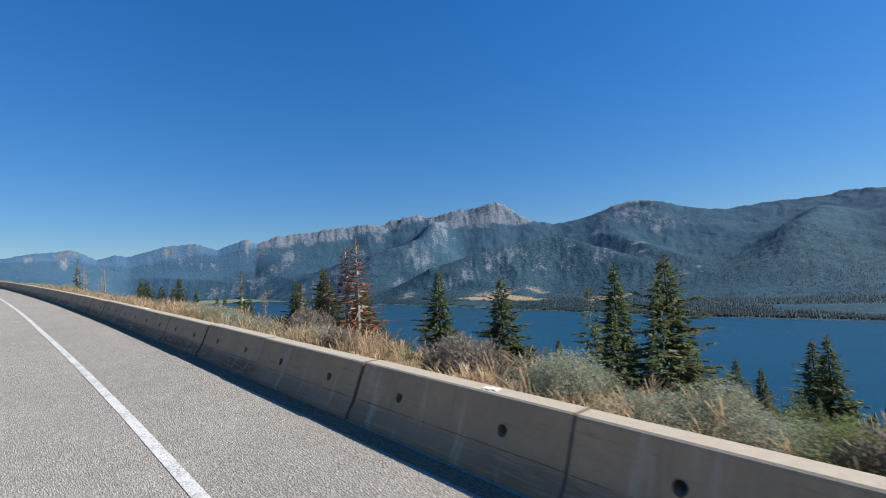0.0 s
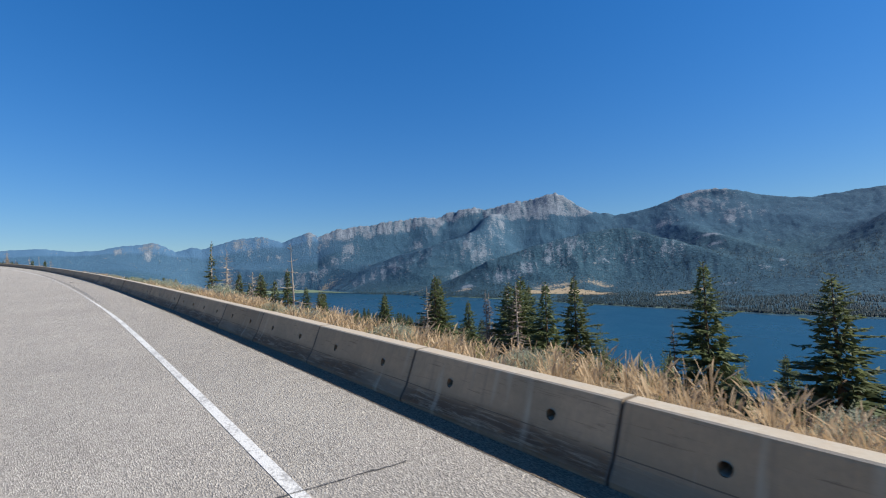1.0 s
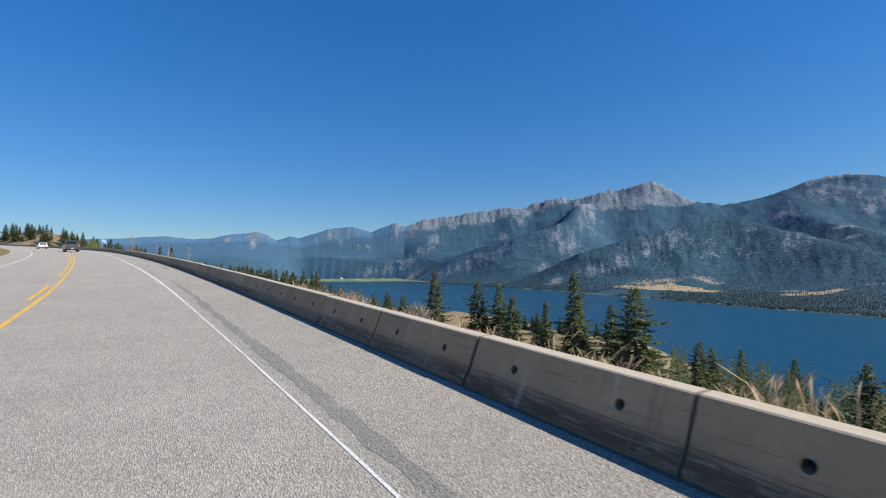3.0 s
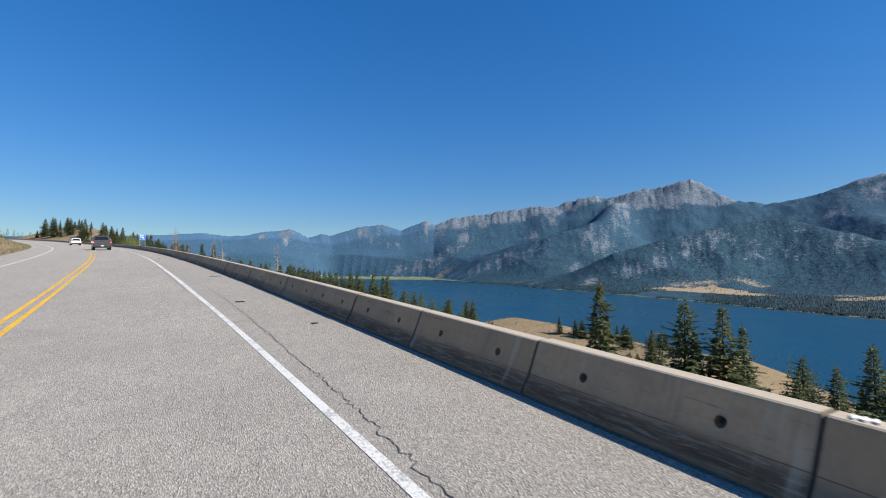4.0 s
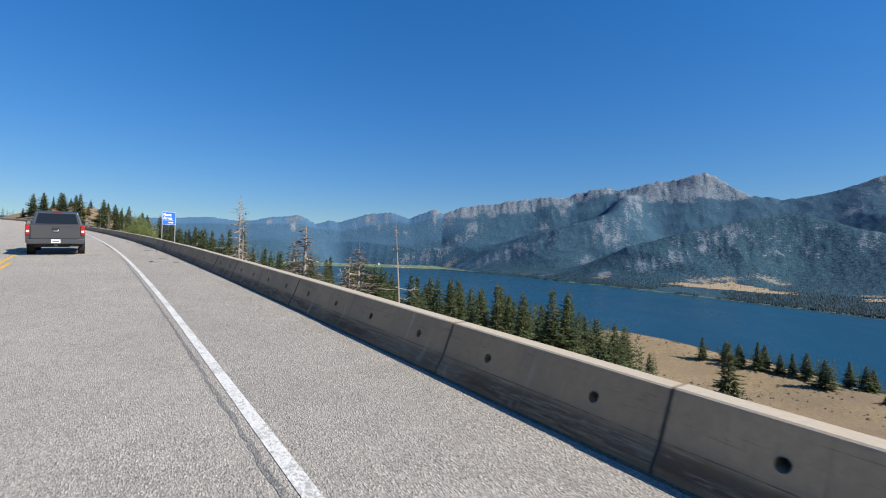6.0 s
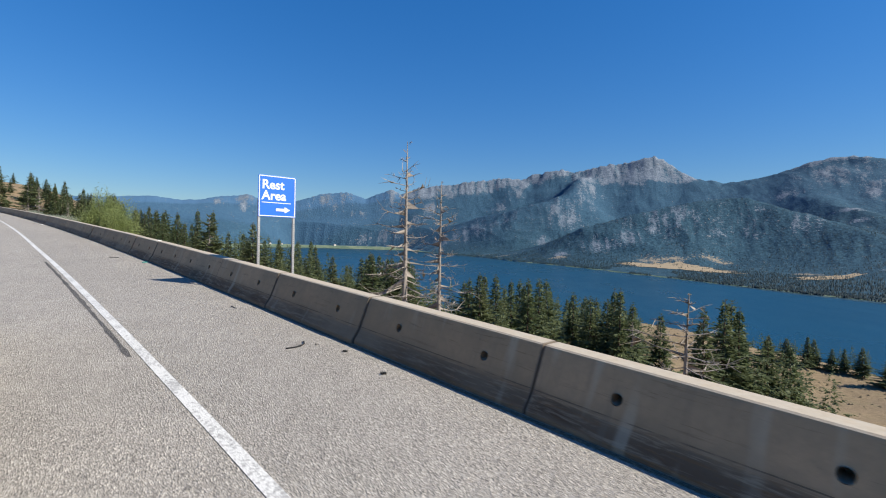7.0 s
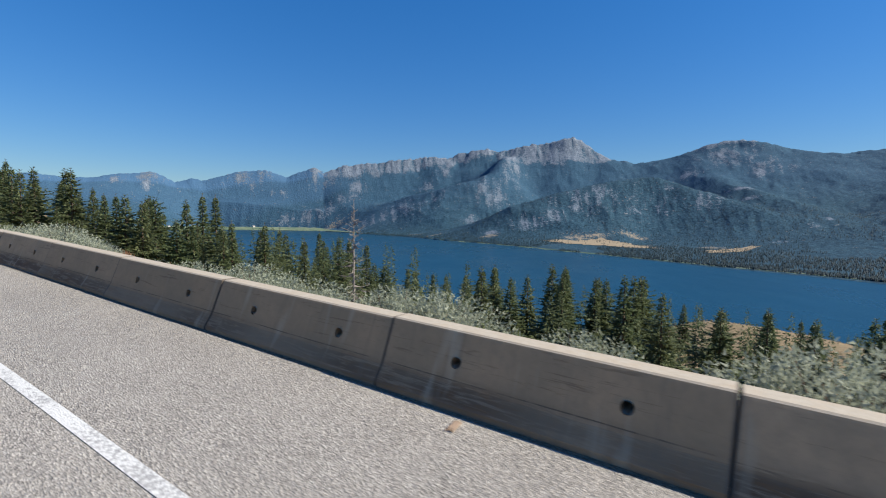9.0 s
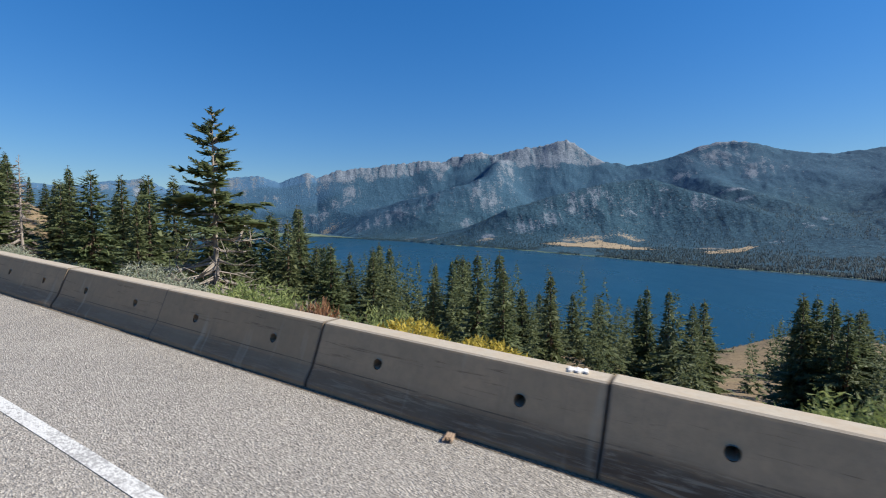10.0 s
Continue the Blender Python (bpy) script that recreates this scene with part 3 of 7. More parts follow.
# slopes are worn smooth below, the crest stays sharp
sharp = np.clip((gr - 4680) / 140, 0, 1)
mz = mz * sharp + soften(soften(mz, 5, 0), 2, 1) * (1 - sharp)
_sx, _sy = -SHORE_FINE[1] * np.sin(np.radians(SHORE_FINE[0])), SHORE_FINE[1] * np.cos(np.radians(SHORE_FINE[0]))
inland = np.sqrt(np.min([(mx - a) ** 2 + (my - b) ** 2 for a, b in zip(_sx, _sy)], 0))
flat = LAKE_Z + 2.0 + np.clip(gr - r0 - 40, -200, 1400) * 0.005 - np.clip(r0 + 40 - gr, 0, 60) * 0.2
flat = flat + np.interp(ga, [17, 23, 40, 48], [0, 36, 36, 0]) * np.clip((gr - r0 - 40) / 240, 0, 1)      # the marsh is sloped up inland to fit the camera's view
mz = np.maximum(flat, flat + (mz - flat) * np.clip((np.where(gr > r0 + 40, inland, 0) - np.interp(ga, [17, 23], [30, 150])) / np.interp(ga, [14, 22], [1, 0.25]) / np.clip((4870 - r0) * 0.75 - 60, 120, 420), 0, 1) ** 0.8)
tall = np.clip((mz - LAKE_Z - 6) / 120, 0, 1)
mz = mz + tall * np.interp(ga, [10, 18], [1.0, 0.2]) * (13 * (fbm(ga * 1.5 + 0.8 * fbm(mx * 0.004, my * 0.004, 3, 0.5, 92), gr * 0.0065, 4, 0.6, 91) - 0.5) + 18 * (fbm(mx * 0.0062, my * 0.0062, 4, 0.55, 95, True) - 0.6)) - np.maximum(gr - 4900, 0) * 1.4


def mountain_z(az, r, x, y):
    """Height of the far side at places inside the mountain's sheet."""
    lo = np.interp(az, SHORE_AZ, SHORE_R) - 40
    v = np.clip((r - lo) / (4990 - lo), 0, 1) ** (1 / 0.95) * (len(mt) - 1)
    u = np.clip((np.asarray(az) - ma[0]) / 0.15, 0, len(ma) - 1.001)
    i, j = np.floor(u).astype(int), np.minimum(np.floor(v).astype(int), len(mt) - 2)
    a, b = u - i, v - j
    return (mz[i, j] * (1 - b) + mz[i, j + 1] * b) * (1 - a) + (mz[i + 1, j] * (1 - b) + mz[i + 1, j + 1] * b) * a


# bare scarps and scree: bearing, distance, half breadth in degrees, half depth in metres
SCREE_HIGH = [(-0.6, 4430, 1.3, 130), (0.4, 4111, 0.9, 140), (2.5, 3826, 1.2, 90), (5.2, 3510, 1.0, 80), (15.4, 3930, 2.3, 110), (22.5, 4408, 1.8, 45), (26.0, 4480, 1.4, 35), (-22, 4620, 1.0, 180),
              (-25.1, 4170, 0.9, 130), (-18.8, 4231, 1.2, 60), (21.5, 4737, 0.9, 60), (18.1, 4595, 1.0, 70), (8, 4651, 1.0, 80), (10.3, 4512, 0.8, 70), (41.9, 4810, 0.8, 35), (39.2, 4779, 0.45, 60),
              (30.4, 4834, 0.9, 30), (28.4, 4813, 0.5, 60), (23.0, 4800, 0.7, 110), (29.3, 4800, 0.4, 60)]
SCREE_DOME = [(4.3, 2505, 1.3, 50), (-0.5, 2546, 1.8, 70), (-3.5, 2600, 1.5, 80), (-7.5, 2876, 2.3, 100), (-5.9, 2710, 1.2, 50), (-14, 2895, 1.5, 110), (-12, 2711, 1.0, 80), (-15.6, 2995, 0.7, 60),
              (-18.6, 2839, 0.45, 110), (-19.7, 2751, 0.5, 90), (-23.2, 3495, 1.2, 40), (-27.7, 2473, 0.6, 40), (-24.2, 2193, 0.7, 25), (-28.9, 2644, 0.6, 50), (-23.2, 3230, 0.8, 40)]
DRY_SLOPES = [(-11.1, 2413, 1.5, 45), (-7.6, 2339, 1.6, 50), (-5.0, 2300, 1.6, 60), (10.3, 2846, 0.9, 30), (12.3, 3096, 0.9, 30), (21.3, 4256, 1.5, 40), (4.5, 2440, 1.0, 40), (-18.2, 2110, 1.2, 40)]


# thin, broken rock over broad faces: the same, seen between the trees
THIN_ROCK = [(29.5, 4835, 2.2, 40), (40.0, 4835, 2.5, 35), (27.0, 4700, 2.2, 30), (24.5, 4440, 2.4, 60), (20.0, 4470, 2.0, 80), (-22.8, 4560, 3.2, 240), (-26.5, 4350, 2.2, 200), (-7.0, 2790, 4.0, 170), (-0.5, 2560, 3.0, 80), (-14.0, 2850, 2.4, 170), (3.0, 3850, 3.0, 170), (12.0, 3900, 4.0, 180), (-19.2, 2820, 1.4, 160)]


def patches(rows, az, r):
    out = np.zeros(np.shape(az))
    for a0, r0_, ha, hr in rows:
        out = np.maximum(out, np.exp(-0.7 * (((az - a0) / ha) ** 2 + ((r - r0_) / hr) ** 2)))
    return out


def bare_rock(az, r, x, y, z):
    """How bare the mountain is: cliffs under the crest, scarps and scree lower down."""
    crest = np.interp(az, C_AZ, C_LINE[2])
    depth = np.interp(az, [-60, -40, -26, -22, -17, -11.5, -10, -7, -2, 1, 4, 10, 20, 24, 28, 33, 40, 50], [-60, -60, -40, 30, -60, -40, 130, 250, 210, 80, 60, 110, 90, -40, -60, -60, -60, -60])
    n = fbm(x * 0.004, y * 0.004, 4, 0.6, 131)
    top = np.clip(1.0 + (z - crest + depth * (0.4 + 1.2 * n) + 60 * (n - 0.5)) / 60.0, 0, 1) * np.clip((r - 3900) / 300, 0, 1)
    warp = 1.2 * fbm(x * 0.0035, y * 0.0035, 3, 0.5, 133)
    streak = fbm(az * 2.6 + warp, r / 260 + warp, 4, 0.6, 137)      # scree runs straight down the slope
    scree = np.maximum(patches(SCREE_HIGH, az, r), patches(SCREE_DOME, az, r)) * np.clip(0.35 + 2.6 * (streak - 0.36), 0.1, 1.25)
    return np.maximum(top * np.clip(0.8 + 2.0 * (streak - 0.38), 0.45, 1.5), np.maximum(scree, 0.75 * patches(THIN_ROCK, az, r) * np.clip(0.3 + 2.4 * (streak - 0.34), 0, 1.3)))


rib_ = mz - sum(np.roll(mz, k, 0) for k in (-6, -4, -2, 2, 4, 6)) / 6      # ribs stand out bare, gullies hold trees
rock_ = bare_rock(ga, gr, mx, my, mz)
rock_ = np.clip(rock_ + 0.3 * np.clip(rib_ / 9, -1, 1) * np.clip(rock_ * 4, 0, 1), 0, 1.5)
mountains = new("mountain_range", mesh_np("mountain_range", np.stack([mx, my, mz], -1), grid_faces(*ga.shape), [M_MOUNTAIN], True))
# channels: bare rock, dry slopes, painted haze that grows with distance
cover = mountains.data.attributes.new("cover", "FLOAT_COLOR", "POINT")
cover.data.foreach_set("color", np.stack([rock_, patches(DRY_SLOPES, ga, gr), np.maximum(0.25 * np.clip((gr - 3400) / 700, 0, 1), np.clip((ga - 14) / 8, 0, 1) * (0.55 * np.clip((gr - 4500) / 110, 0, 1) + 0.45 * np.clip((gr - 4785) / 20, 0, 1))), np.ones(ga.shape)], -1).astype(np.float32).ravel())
tagged(mountains, "rocky mountain range with forested lower slopes across the lake", "mountains", kind="structure")

# ---- concrete barrier: precast sections 2.5 m long, two round holes in each ----
SECTION = 2.5
PROFILE = [(0.05, 0.0), (0.05, 0.05), (0.07, 0.085), (0.10, 0.13), (0.128, 0.175), (0.142, 0.21), (0.258, 0.530), (0.266, 0.545), (0.282, 0.556), (0.450, 0.556), (0.470, 0.535),
           (0.573, 0.21), (0.587, 0.175), (0.615, 0.13), (0.645, 0.085), (0.665, 0.05), (0.665, 0.0)]


def barrier_mesh():
    bm = bmesh.new()
    half = SECTION / 2 - 0.0045
    ch = 0.004
    ys = [-half, -half + ch, half - ch, half]
    hole_y, hole_z, hr = (-0.68, 0.565), 0.326, 0.043
    front = 5          # the profile edge that carries the holes
    def inset(i, k):
        x, z = PROFILE[i]
        if k:
            x, z = 0.3575 + (x - 0.3575) * 0.992, z * (0.995 if z > 0.1 else 1.0)
        return x, z
    rows = []
    for y in ys:
        k = abs(y) == half
        rows.append([bm.verts.new((inset(i, k)[0], y, inset(i, k)[1])) for i in range(len(PROFILE))])
    for a in range(3):
        for i in range(len(PROFILE) - 1):
            if a == 1 and i == front:
                continue
            bm.faces.new((rows[a][i], rows[a][i + 1], rows[a + 1][i + 1], rows[a + 1][i]))
    bm.faces.new(rows[0])
    bm.faces.new(rows[3][::-1])
    rings = []
    for e in (front,):
        (x0, z0), (x1, z1) = PROFILE[e], PROFILE[e + 1]
        lo, hi = (z0, z1) if z0 < z1 else (z1, z0)
        xl, xh = (x0, x1) if z0 < z1 else (x1, x0)
        def on(y, z):
            return (xl + (xh - xl) * (z - lo) / (hi - lo), y, z)
        cuts = [ys[1], hole_y[0] - 0.09, hole_y[0] + 0.09, hole_y[1] - 0.09, hole_y[1] + 0.09, ys[2]]
        low = [rows[1][e if z0 < z1 else e + 1]] + [bm.verts.new(on(y, lo)) for y in cuts[1:-1]] + [rows[2][e if z0 < z1 else e + 1]]
        top = [rows[1][e + 1 if z0 < z1 else e]] + [bm.verts.new(on(y, hi)) for y in cuts[1:-1]] + [rows[2][e + 1 if z0 < z1 else e]]
        for a in (0, 2, 4):
            bm.faces.new((low[a], low[a + 1], top[a + 1], top[a]))
        ring_pair = []
        for a, hy in ((1, hole_y[0]), (3, hole_y[1])):
            n = 16
            ring = [bm.verts.new(on(hy + hr * math.cos(2 * math.pi * q / n + math.pi / n), hole_z + hr * math.sin(2 * math.pi * q / n + math.pi / n))) for q in range(n)]
            ml, mr_ = bm.verts.new(on(hy - 0.09, hole_z)), bm.verts.new(on(hy + 0.09, hole_z))
            mt, mb = bm.verts.new(on(hy, hi)), bm.verts.new(on(hy, lo))
            outer = [mr_, top[a + 1], mt, top[a], ml, low[a], mb, low[a + 1]]
            for q in range(8):
                o0, o1 = outer[q], outer[(q + 1) % 8]
                r0_, r1_, r2_ = ring[(2 * q - 1) % n], ring[2 * q % n], ring[(2 * q + 1) % n]
                bm.faces.new((o0, r0_, r1_))
                bm.faces.new((o0, r1_, r2_, o1))
            ring_pair.append(ring)
        rings.append(ring_pair)
    bmesh.ops.recalc_face_normals(bm, faces=bm.faces)
    me = bpy.data.meshes.new("body")
    bm.to_mesh(me)
    bm.free()
    me.materials.append(M_CONCRETE)
    return me


def sleeve_mesh():
    """The blind round hole cast into the face."""
    bm = bmesh.new()
    n = 16
    ra = [bm.verts.new((-0.004, 0.0445 * math.cos(2 * math.pi * q / n), 0.0445 * math.sin(2 * math.pi * q / n))) for q in range(n)]
    rb = [bm.verts.new((0.17, 0.040 * math.cos(2 * math.pi * q / n), 0.040 * math.sin(2 * math.pi * q / n))) for q in range(n)]
    for q in range(n):
        bm.faces.new((ra[q], rb[q], rb[(q + 1) % n], ra[(q + 1) % n]))
    bm.faces.new(rb[::-1])
    me = bpy.data.meshes.new("hole")
    bm.to_mesh(me)
    bm.free()
    me.materials.append(M_CONCRETE)
    return me


def key_mesh():
    """Concrete tongue between sections, set well back, added to block daylight through the joint."""
    bm = bmesh.new()
    ring = [(0.358 + (x - 0.358) * 0.62, z * 0.86) for x, z in PROFILE if 0.04 < z < 0.55]
    a = [bm.verts.new((x, SECTION / 2 - 0.02, z)) for x, z in ring]
    b = [bm.verts.new((x, SECTION / 2 + 0.02, z)) for x, z in ring]
    for i in range(len(ring)):
        j = (i + 1) % len(ring)
        bm.faces.new((a[i], b[i], b[j], a[j]))
    bm.faces.new(a)
    bm.faces.new(b[::-1])
    bmesh.ops.recalc_face_normals(bm, faces=bm.faces)
    me = bpy.data.meshes.new("joint_key")
    bm.to_mesh(me)
    bm.free()
    me.materials.append(M_CONCRETE)
    return me


BARRIER, SLEEVE, JOINT = barrier_mesh(), sleeve_mesh(), key_mesh()
N_FIRST, N_LAST = -14, 150
for n in range(N_FIRST, N_LAST):
    s_mid = 1.5 + n * SECTION + SECTION / 2
    rr = random.Random(n)
    p0 = road_at(np.array([s_mid - 1.2, s_mid, s_mid + 1.2]), 0.0)
    hd = math.degrees(float(heading(s_mid)))
    up = math.degrees(math.atan2(p0[2][2] - p0[0][2], 2.4))
    ob = new("barrier_section")
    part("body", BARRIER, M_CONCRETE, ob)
    part("joint_key", JOINT, M_CONCRETE, ob)
    for hy in (-0.68, 0.565):
        part("hole", SLEEVE, M_CONCRETE, ob).location = (0.190, hy, 0.326)
    off = rr.uniform(-0.012, 0.012)
    ob.matrix_basis = pose(p0[1][0] + off * math.cos(radians(hd)), p0[1][1] + off * math.sin(radians(hd)), p0[1][2] - 0.004 + rr.uniform(-0.006, 0.006), 0, 0, hd + rr.uniform(-0.15, 0.15)) @ pose(0, 0, 0, up, rr.uniform(-0.4, 0.4), 0)
    tagged(ob, "stained grey precast concrete barrier section with two round holes", "road barrier", "roadside barrier")


# ---- trees ----
def frame_of(d):
    d = d / np.linalg.norm(d, axis=-1, keepdims=True)
    a = np.where(np.abs(d[..., 2:3]) < 0.9, np.array([0, 0, 1.0]), np.array([1.0, 0, 0]))
    u = np.cross(d, a)
    u /= np.linalg.norm(u, axis=-1, keepdims=True)
    return d, u, np.cross(d, u)


def leaves_np(c, d, length, width, rng, droop=0.0):
    """Pointed four-cornered leaf clumps at c, along d."""
    d, u, v = frame_of(d)
    a = rng.uniform(0, np.pi, len(c))[:, None]
    side = u * np.cos(a) + v * np.sin(a)
    l, w = np.asarray(length).reshape(-1, 1), np.asarray(width).reshape(-1, 1)
    tip = c + d * l
    tip[:, 2] -= droop * l[:, 0]
    vs = np.stack([c + side * w * 0.55, tip, c - side * w * 0.55], 1).reshape(-1, 3)
    return vs, np.arange(len(vs)).reshape(-1, 3)


def tube(points, radii, sides=6):
    points = np.asarray(points, float)
    d = np.gradient(points, axis=0)
    _, u, v = frame_of(d)
    a = np.linspace(0, 2 * np.pi, sides, endpoint=False)
    ring = points[:, None] + np.asarray(radii).reshape(-1, 1, 1) * (u[:, None] * np.cos(a)[:, None] + v[:, None] * np.sin(a)[:, None])
    return ring.reshape(-1, 3), grid_faces(len(points), sides, True)


def join(parts):
    vs, fs, o = [], [], 0
    for v, f in parts:
        vs.append(v)
        fs.append(f + o)
        o += len(v)
    return np.concatenate(vs), np.concatenate(fs)


def conifer(seed, h=10.0, width=0.20, bare=0.06, whorls=25, arms=5, sprays=34, droop=0.3, open_=0.0, spray=0.34, point=0.85, needles=True, lean=0.0, twigs=False, stout=1.0, dead=0.0, fill=260, ragged=0.25, limbs=1.3):
    """Meshes of a conifer: trunk with limbs in whorls, and a crown of flat needle sprays along the limbs.
    dead: the part of the height, from below, whose limbs are bare."""
    rng = np.random.default_rng(seed)
    zz = np.linspace(0, h, 7)
    wob = np.cumsum(rng.normal(0, 0.010 * h / 7, (7, 2)), 0)
    axis = np.column_stack([wob[:, 0] + lean * zz, wob[:, 1], zz])
    wood = [tube(axis, np.linspace(0.016 * h, 0.012, 7) * (1.0 + 0.3 * (np.arange(7) == 0)), 6)]
    tri = []
    for k in range(whorls):
        for q in range(arms):
            f = bare + (0.985 - bare) * min(1.0, max(0.0, (k + rng.uniform(-0.45, 0.45)) / (whorls - 1))) ** 0.92
            if open_ and rng.uniform() < open_ * (0.6 + 0.6 * math.sin(f * 23 + seed)):
                continue
            low = min(1.0, 0.55 + (f - bare) / 0.22)
            ln = max(0.10, h * width * low * (1.03 - f) ** point * rng.uniform(1 - ragged, 1 + ragged) * (1 + 0.16 * math.sin(f * 29 + seed * 2 + q)))
            az = 2 * math.pi * (q + rng.uniform(-0.35, 0.35)) / arms + k * 1.9
            up = float(np.interp(f, [0, 0.45, 0.85, 1], [-0.28, 0.0, 0.35, 0.9])) + rng.normal(0, 0.07)
            o = np.array([np.interp(f * h, zz, axis[:, 0]), np.interp(f * h, zz, axis[:, 1]), f * h])
            d = np.array([math.cos(az), math.sin(az), up])
            d /= np.linalg.norm(d)
            sag = droop * ln * (1 - f) * 0.7

            def on(t):
                p = o + d * ln * t[:, None]
                p[:, 2] -= sag * np.sin(t * 2.4) * 0.8      # sinks, then lifts again at the tip
                return p
            bare_limb = f < dead or not needles
            if ln > (0.3 if twigs else limbs):
                wood.append(tube(on(np.array([0.0, 0.5, 1.0 if bare_limb else 0.8])), np.array([0.007 * ln + 0.010, 0.004 * ln + 0.006, 0.004]) * stout, 3))
            if twigs and ln > 0.25 and bare_limb:
                for _ in range(rng.integers(4, 10)):
                    b = on(rng.uniform(0.3, 0.95, 1))[0]
                    e = b + (d * 0.5 + rng.normal(0, 0.45, 3)) * ln * 0.33
                    wood.append(tube(np.stack([b, e]), np.array([0.009, 0.004]) * stout, 3))
            if bare_limb:
                continue
            m = max(7, int(sprays * (0.35 + 0.65 * min(1.0, ln / (h * width * 0.8)))))
            t = rng.uniform(0.10, 1.0, m) ** 0.75
            side = np.where(rng.uniform(0, 1, m) < 0.5, -1.0, 1.0)[:, None]
            across = np.array([-math.sin(az), math.cos(az), 0.0])
            reach = (spray * (0.35 + 0.65 * (1 - t)) * ln + 0.07 * spray * h * 0.12) * rng.uniform(0.6, 1.25, m)
            way = d * rng.uniform(0.35, 1.1, m)[:, None] + across * side * rng.uniform(0.25, 1.0, m)[:, None] + np.column_stack([np.zeros((m, 2)), rng.normal(-0.10, 0.17, m)])
            way /= np.linalg.norm(way, axis=1)[:, None]
            base = on(t) + rng.normal(0, 0.018 * ln, (m, 3))
            tilt = np.column_stack([rng.normal(0, 0.45, (m, 2)), np.ones(m)])
            flat = np.cross(way, tilt)
            flat /= np.linalg.norm(flat, axis=1)[:, None]
            half = (reach * rng.uniform(0.20, 0.34, m))[:, None]
            tip = base + way * reach[:, None]
            tri.append(np.stack([base + flat * half, tip, base - flat * half], 1))
    wv, wf = join(wood)
    # every limb grows out of the wood before it
    start, web = np.cumsum([0] + [len(v) for v, _ in wood]), []
    for i in range(1, len(wood)):
        near = int(np.argmin(((wv[:start[i]] - wv[start[i]]) ** 2).sum(1)))
        web.append((start[i], start[i] + 1, near, near + 1 if near + 1 < start[i] else near - 1))
    wf = np.concatenate([wf, np.array(web).reshape(-1, 4)]) if web else wf
    out = [mesh_np("trunk", wv, wf, [], True), None]
    if needles:
        # dense inner foliage close to the stem, and the leading shoot
        f = np.maximum(bare, dead) + (0.96 - max(bare, dead)) * rng.uniform(0, 1, fill)
        r = h * width * (1.03 - f) ** point * 0.45 * rng.uniform(0, 1, fill) ** 0.5
        a = rng.uniform(0, 2 * math.pi, fill)
        base = np.column_stack([np.interp(f * h, zz, axis[:, 0]) + r * np.cos(a), np.interp(f * h, zz, axis[:, 1]) + r * np.sin(a), f * h])
        way = np.column_stack([np.cos(a), np.sin(a), rng.normal(-0.2, 0.5, fill)])
        size = h * 0.045 * (1.1 - 0.7 * f)
        flat = np.cross(way, rng.normal(0, 1, (fill, 3)))
        flat /= np.linalg.norm(flat, axis=1)[:, None] + 1e-6
        tri.append(np.stack([base + flat * (size * 0.4)[:, None], base + way * size[:, None], base - flat * (size * 0.4)[:, None]], 1))
        vs = np.concatenate(tri).reshape(-1, 3)
        out[1] = mesh_np("crown", vs, np.arange(len(vs)).reshape(-1, 3))
    return out


def tree_thing(name, meshes, bark, needle, label, category, group):
    t = thing(name, label, category, group)
    meshes[0].materials.append(bark)
    part("trunk", meshes[0], bark, t)
    if meshes[1]:
        meshes[1].materials.append(needle)
        part("crown", meshes[1], needle, t)
    return t


GREEN = "dark green conifer on the slope below the barrier"
KINDS = {}
for key, args in {
    "a": dict(seed=1, width=0.255, sprays=44, fill=760), "b": dict(seed=2, width=0.275, open_=0.10, ragged=0.34, sprays=44, fill=700), "c": dict(seed=3, width=0.20, whorls=27, fill=640), "d": dict(seed=4, width=0.25, open_=0.14, bare=0.08, ragged=0.3, spray=0.40, sprays=44, fill=560),
    "e": dict(seed=5, width=0.30, open_=0.08, point=0.74, sprays=46, fill=800)}.items():
    KINDS[key] = conifer(**args)
KINDS["red"] = conifer(11, width=0.27, open_=0.2, twigs=True, stout=1.6, spray=0.2, sprays=16, fill=120, dead=0.10)
KINDS["grey"] = conifer(12, width=0.22, open_=0.2, twigs=True, stout=1.5, spray=0.2, sprays=14, fill=80)
KINDS["snag"] = conifer(13, width=0.24, whorls=24, arms=4, open_=0.15, needles=False, twigs=True, bare=0.10, stout=1.25, ragged=0.6)
KINDS["snag2"] = conifer(14, width=0.26, whorls=9, arms=3, open_=0.35, needles=False, twigs=True, bare=0.1, stout=2.6, lean=0.05, ragged=0.5)
KINDS["twig"] = conifer(17, width=0.36, whorls=16, arms=4, needles=False, twigs=True, bare=0.03, stout=2.2, ragged=0.5)
KINDS["tuft"] = conifer(15, width=0.15, bare=0.2, whorls=18, arms=4, open_=0.45, twigs=True, stout=2.0, spray=0.46, sprays=44, fill=120, dead=0.3, ragged=0.5)
KINDS["tall"] = conifer(16, width=0.29, bare=0.10, whorls=26, arms=5, open_=0.18, twigs=True, stout=2.3, spray=0.42, sprays=50, fill=60, dead=0.50, ragged=0.35, point=0.62)
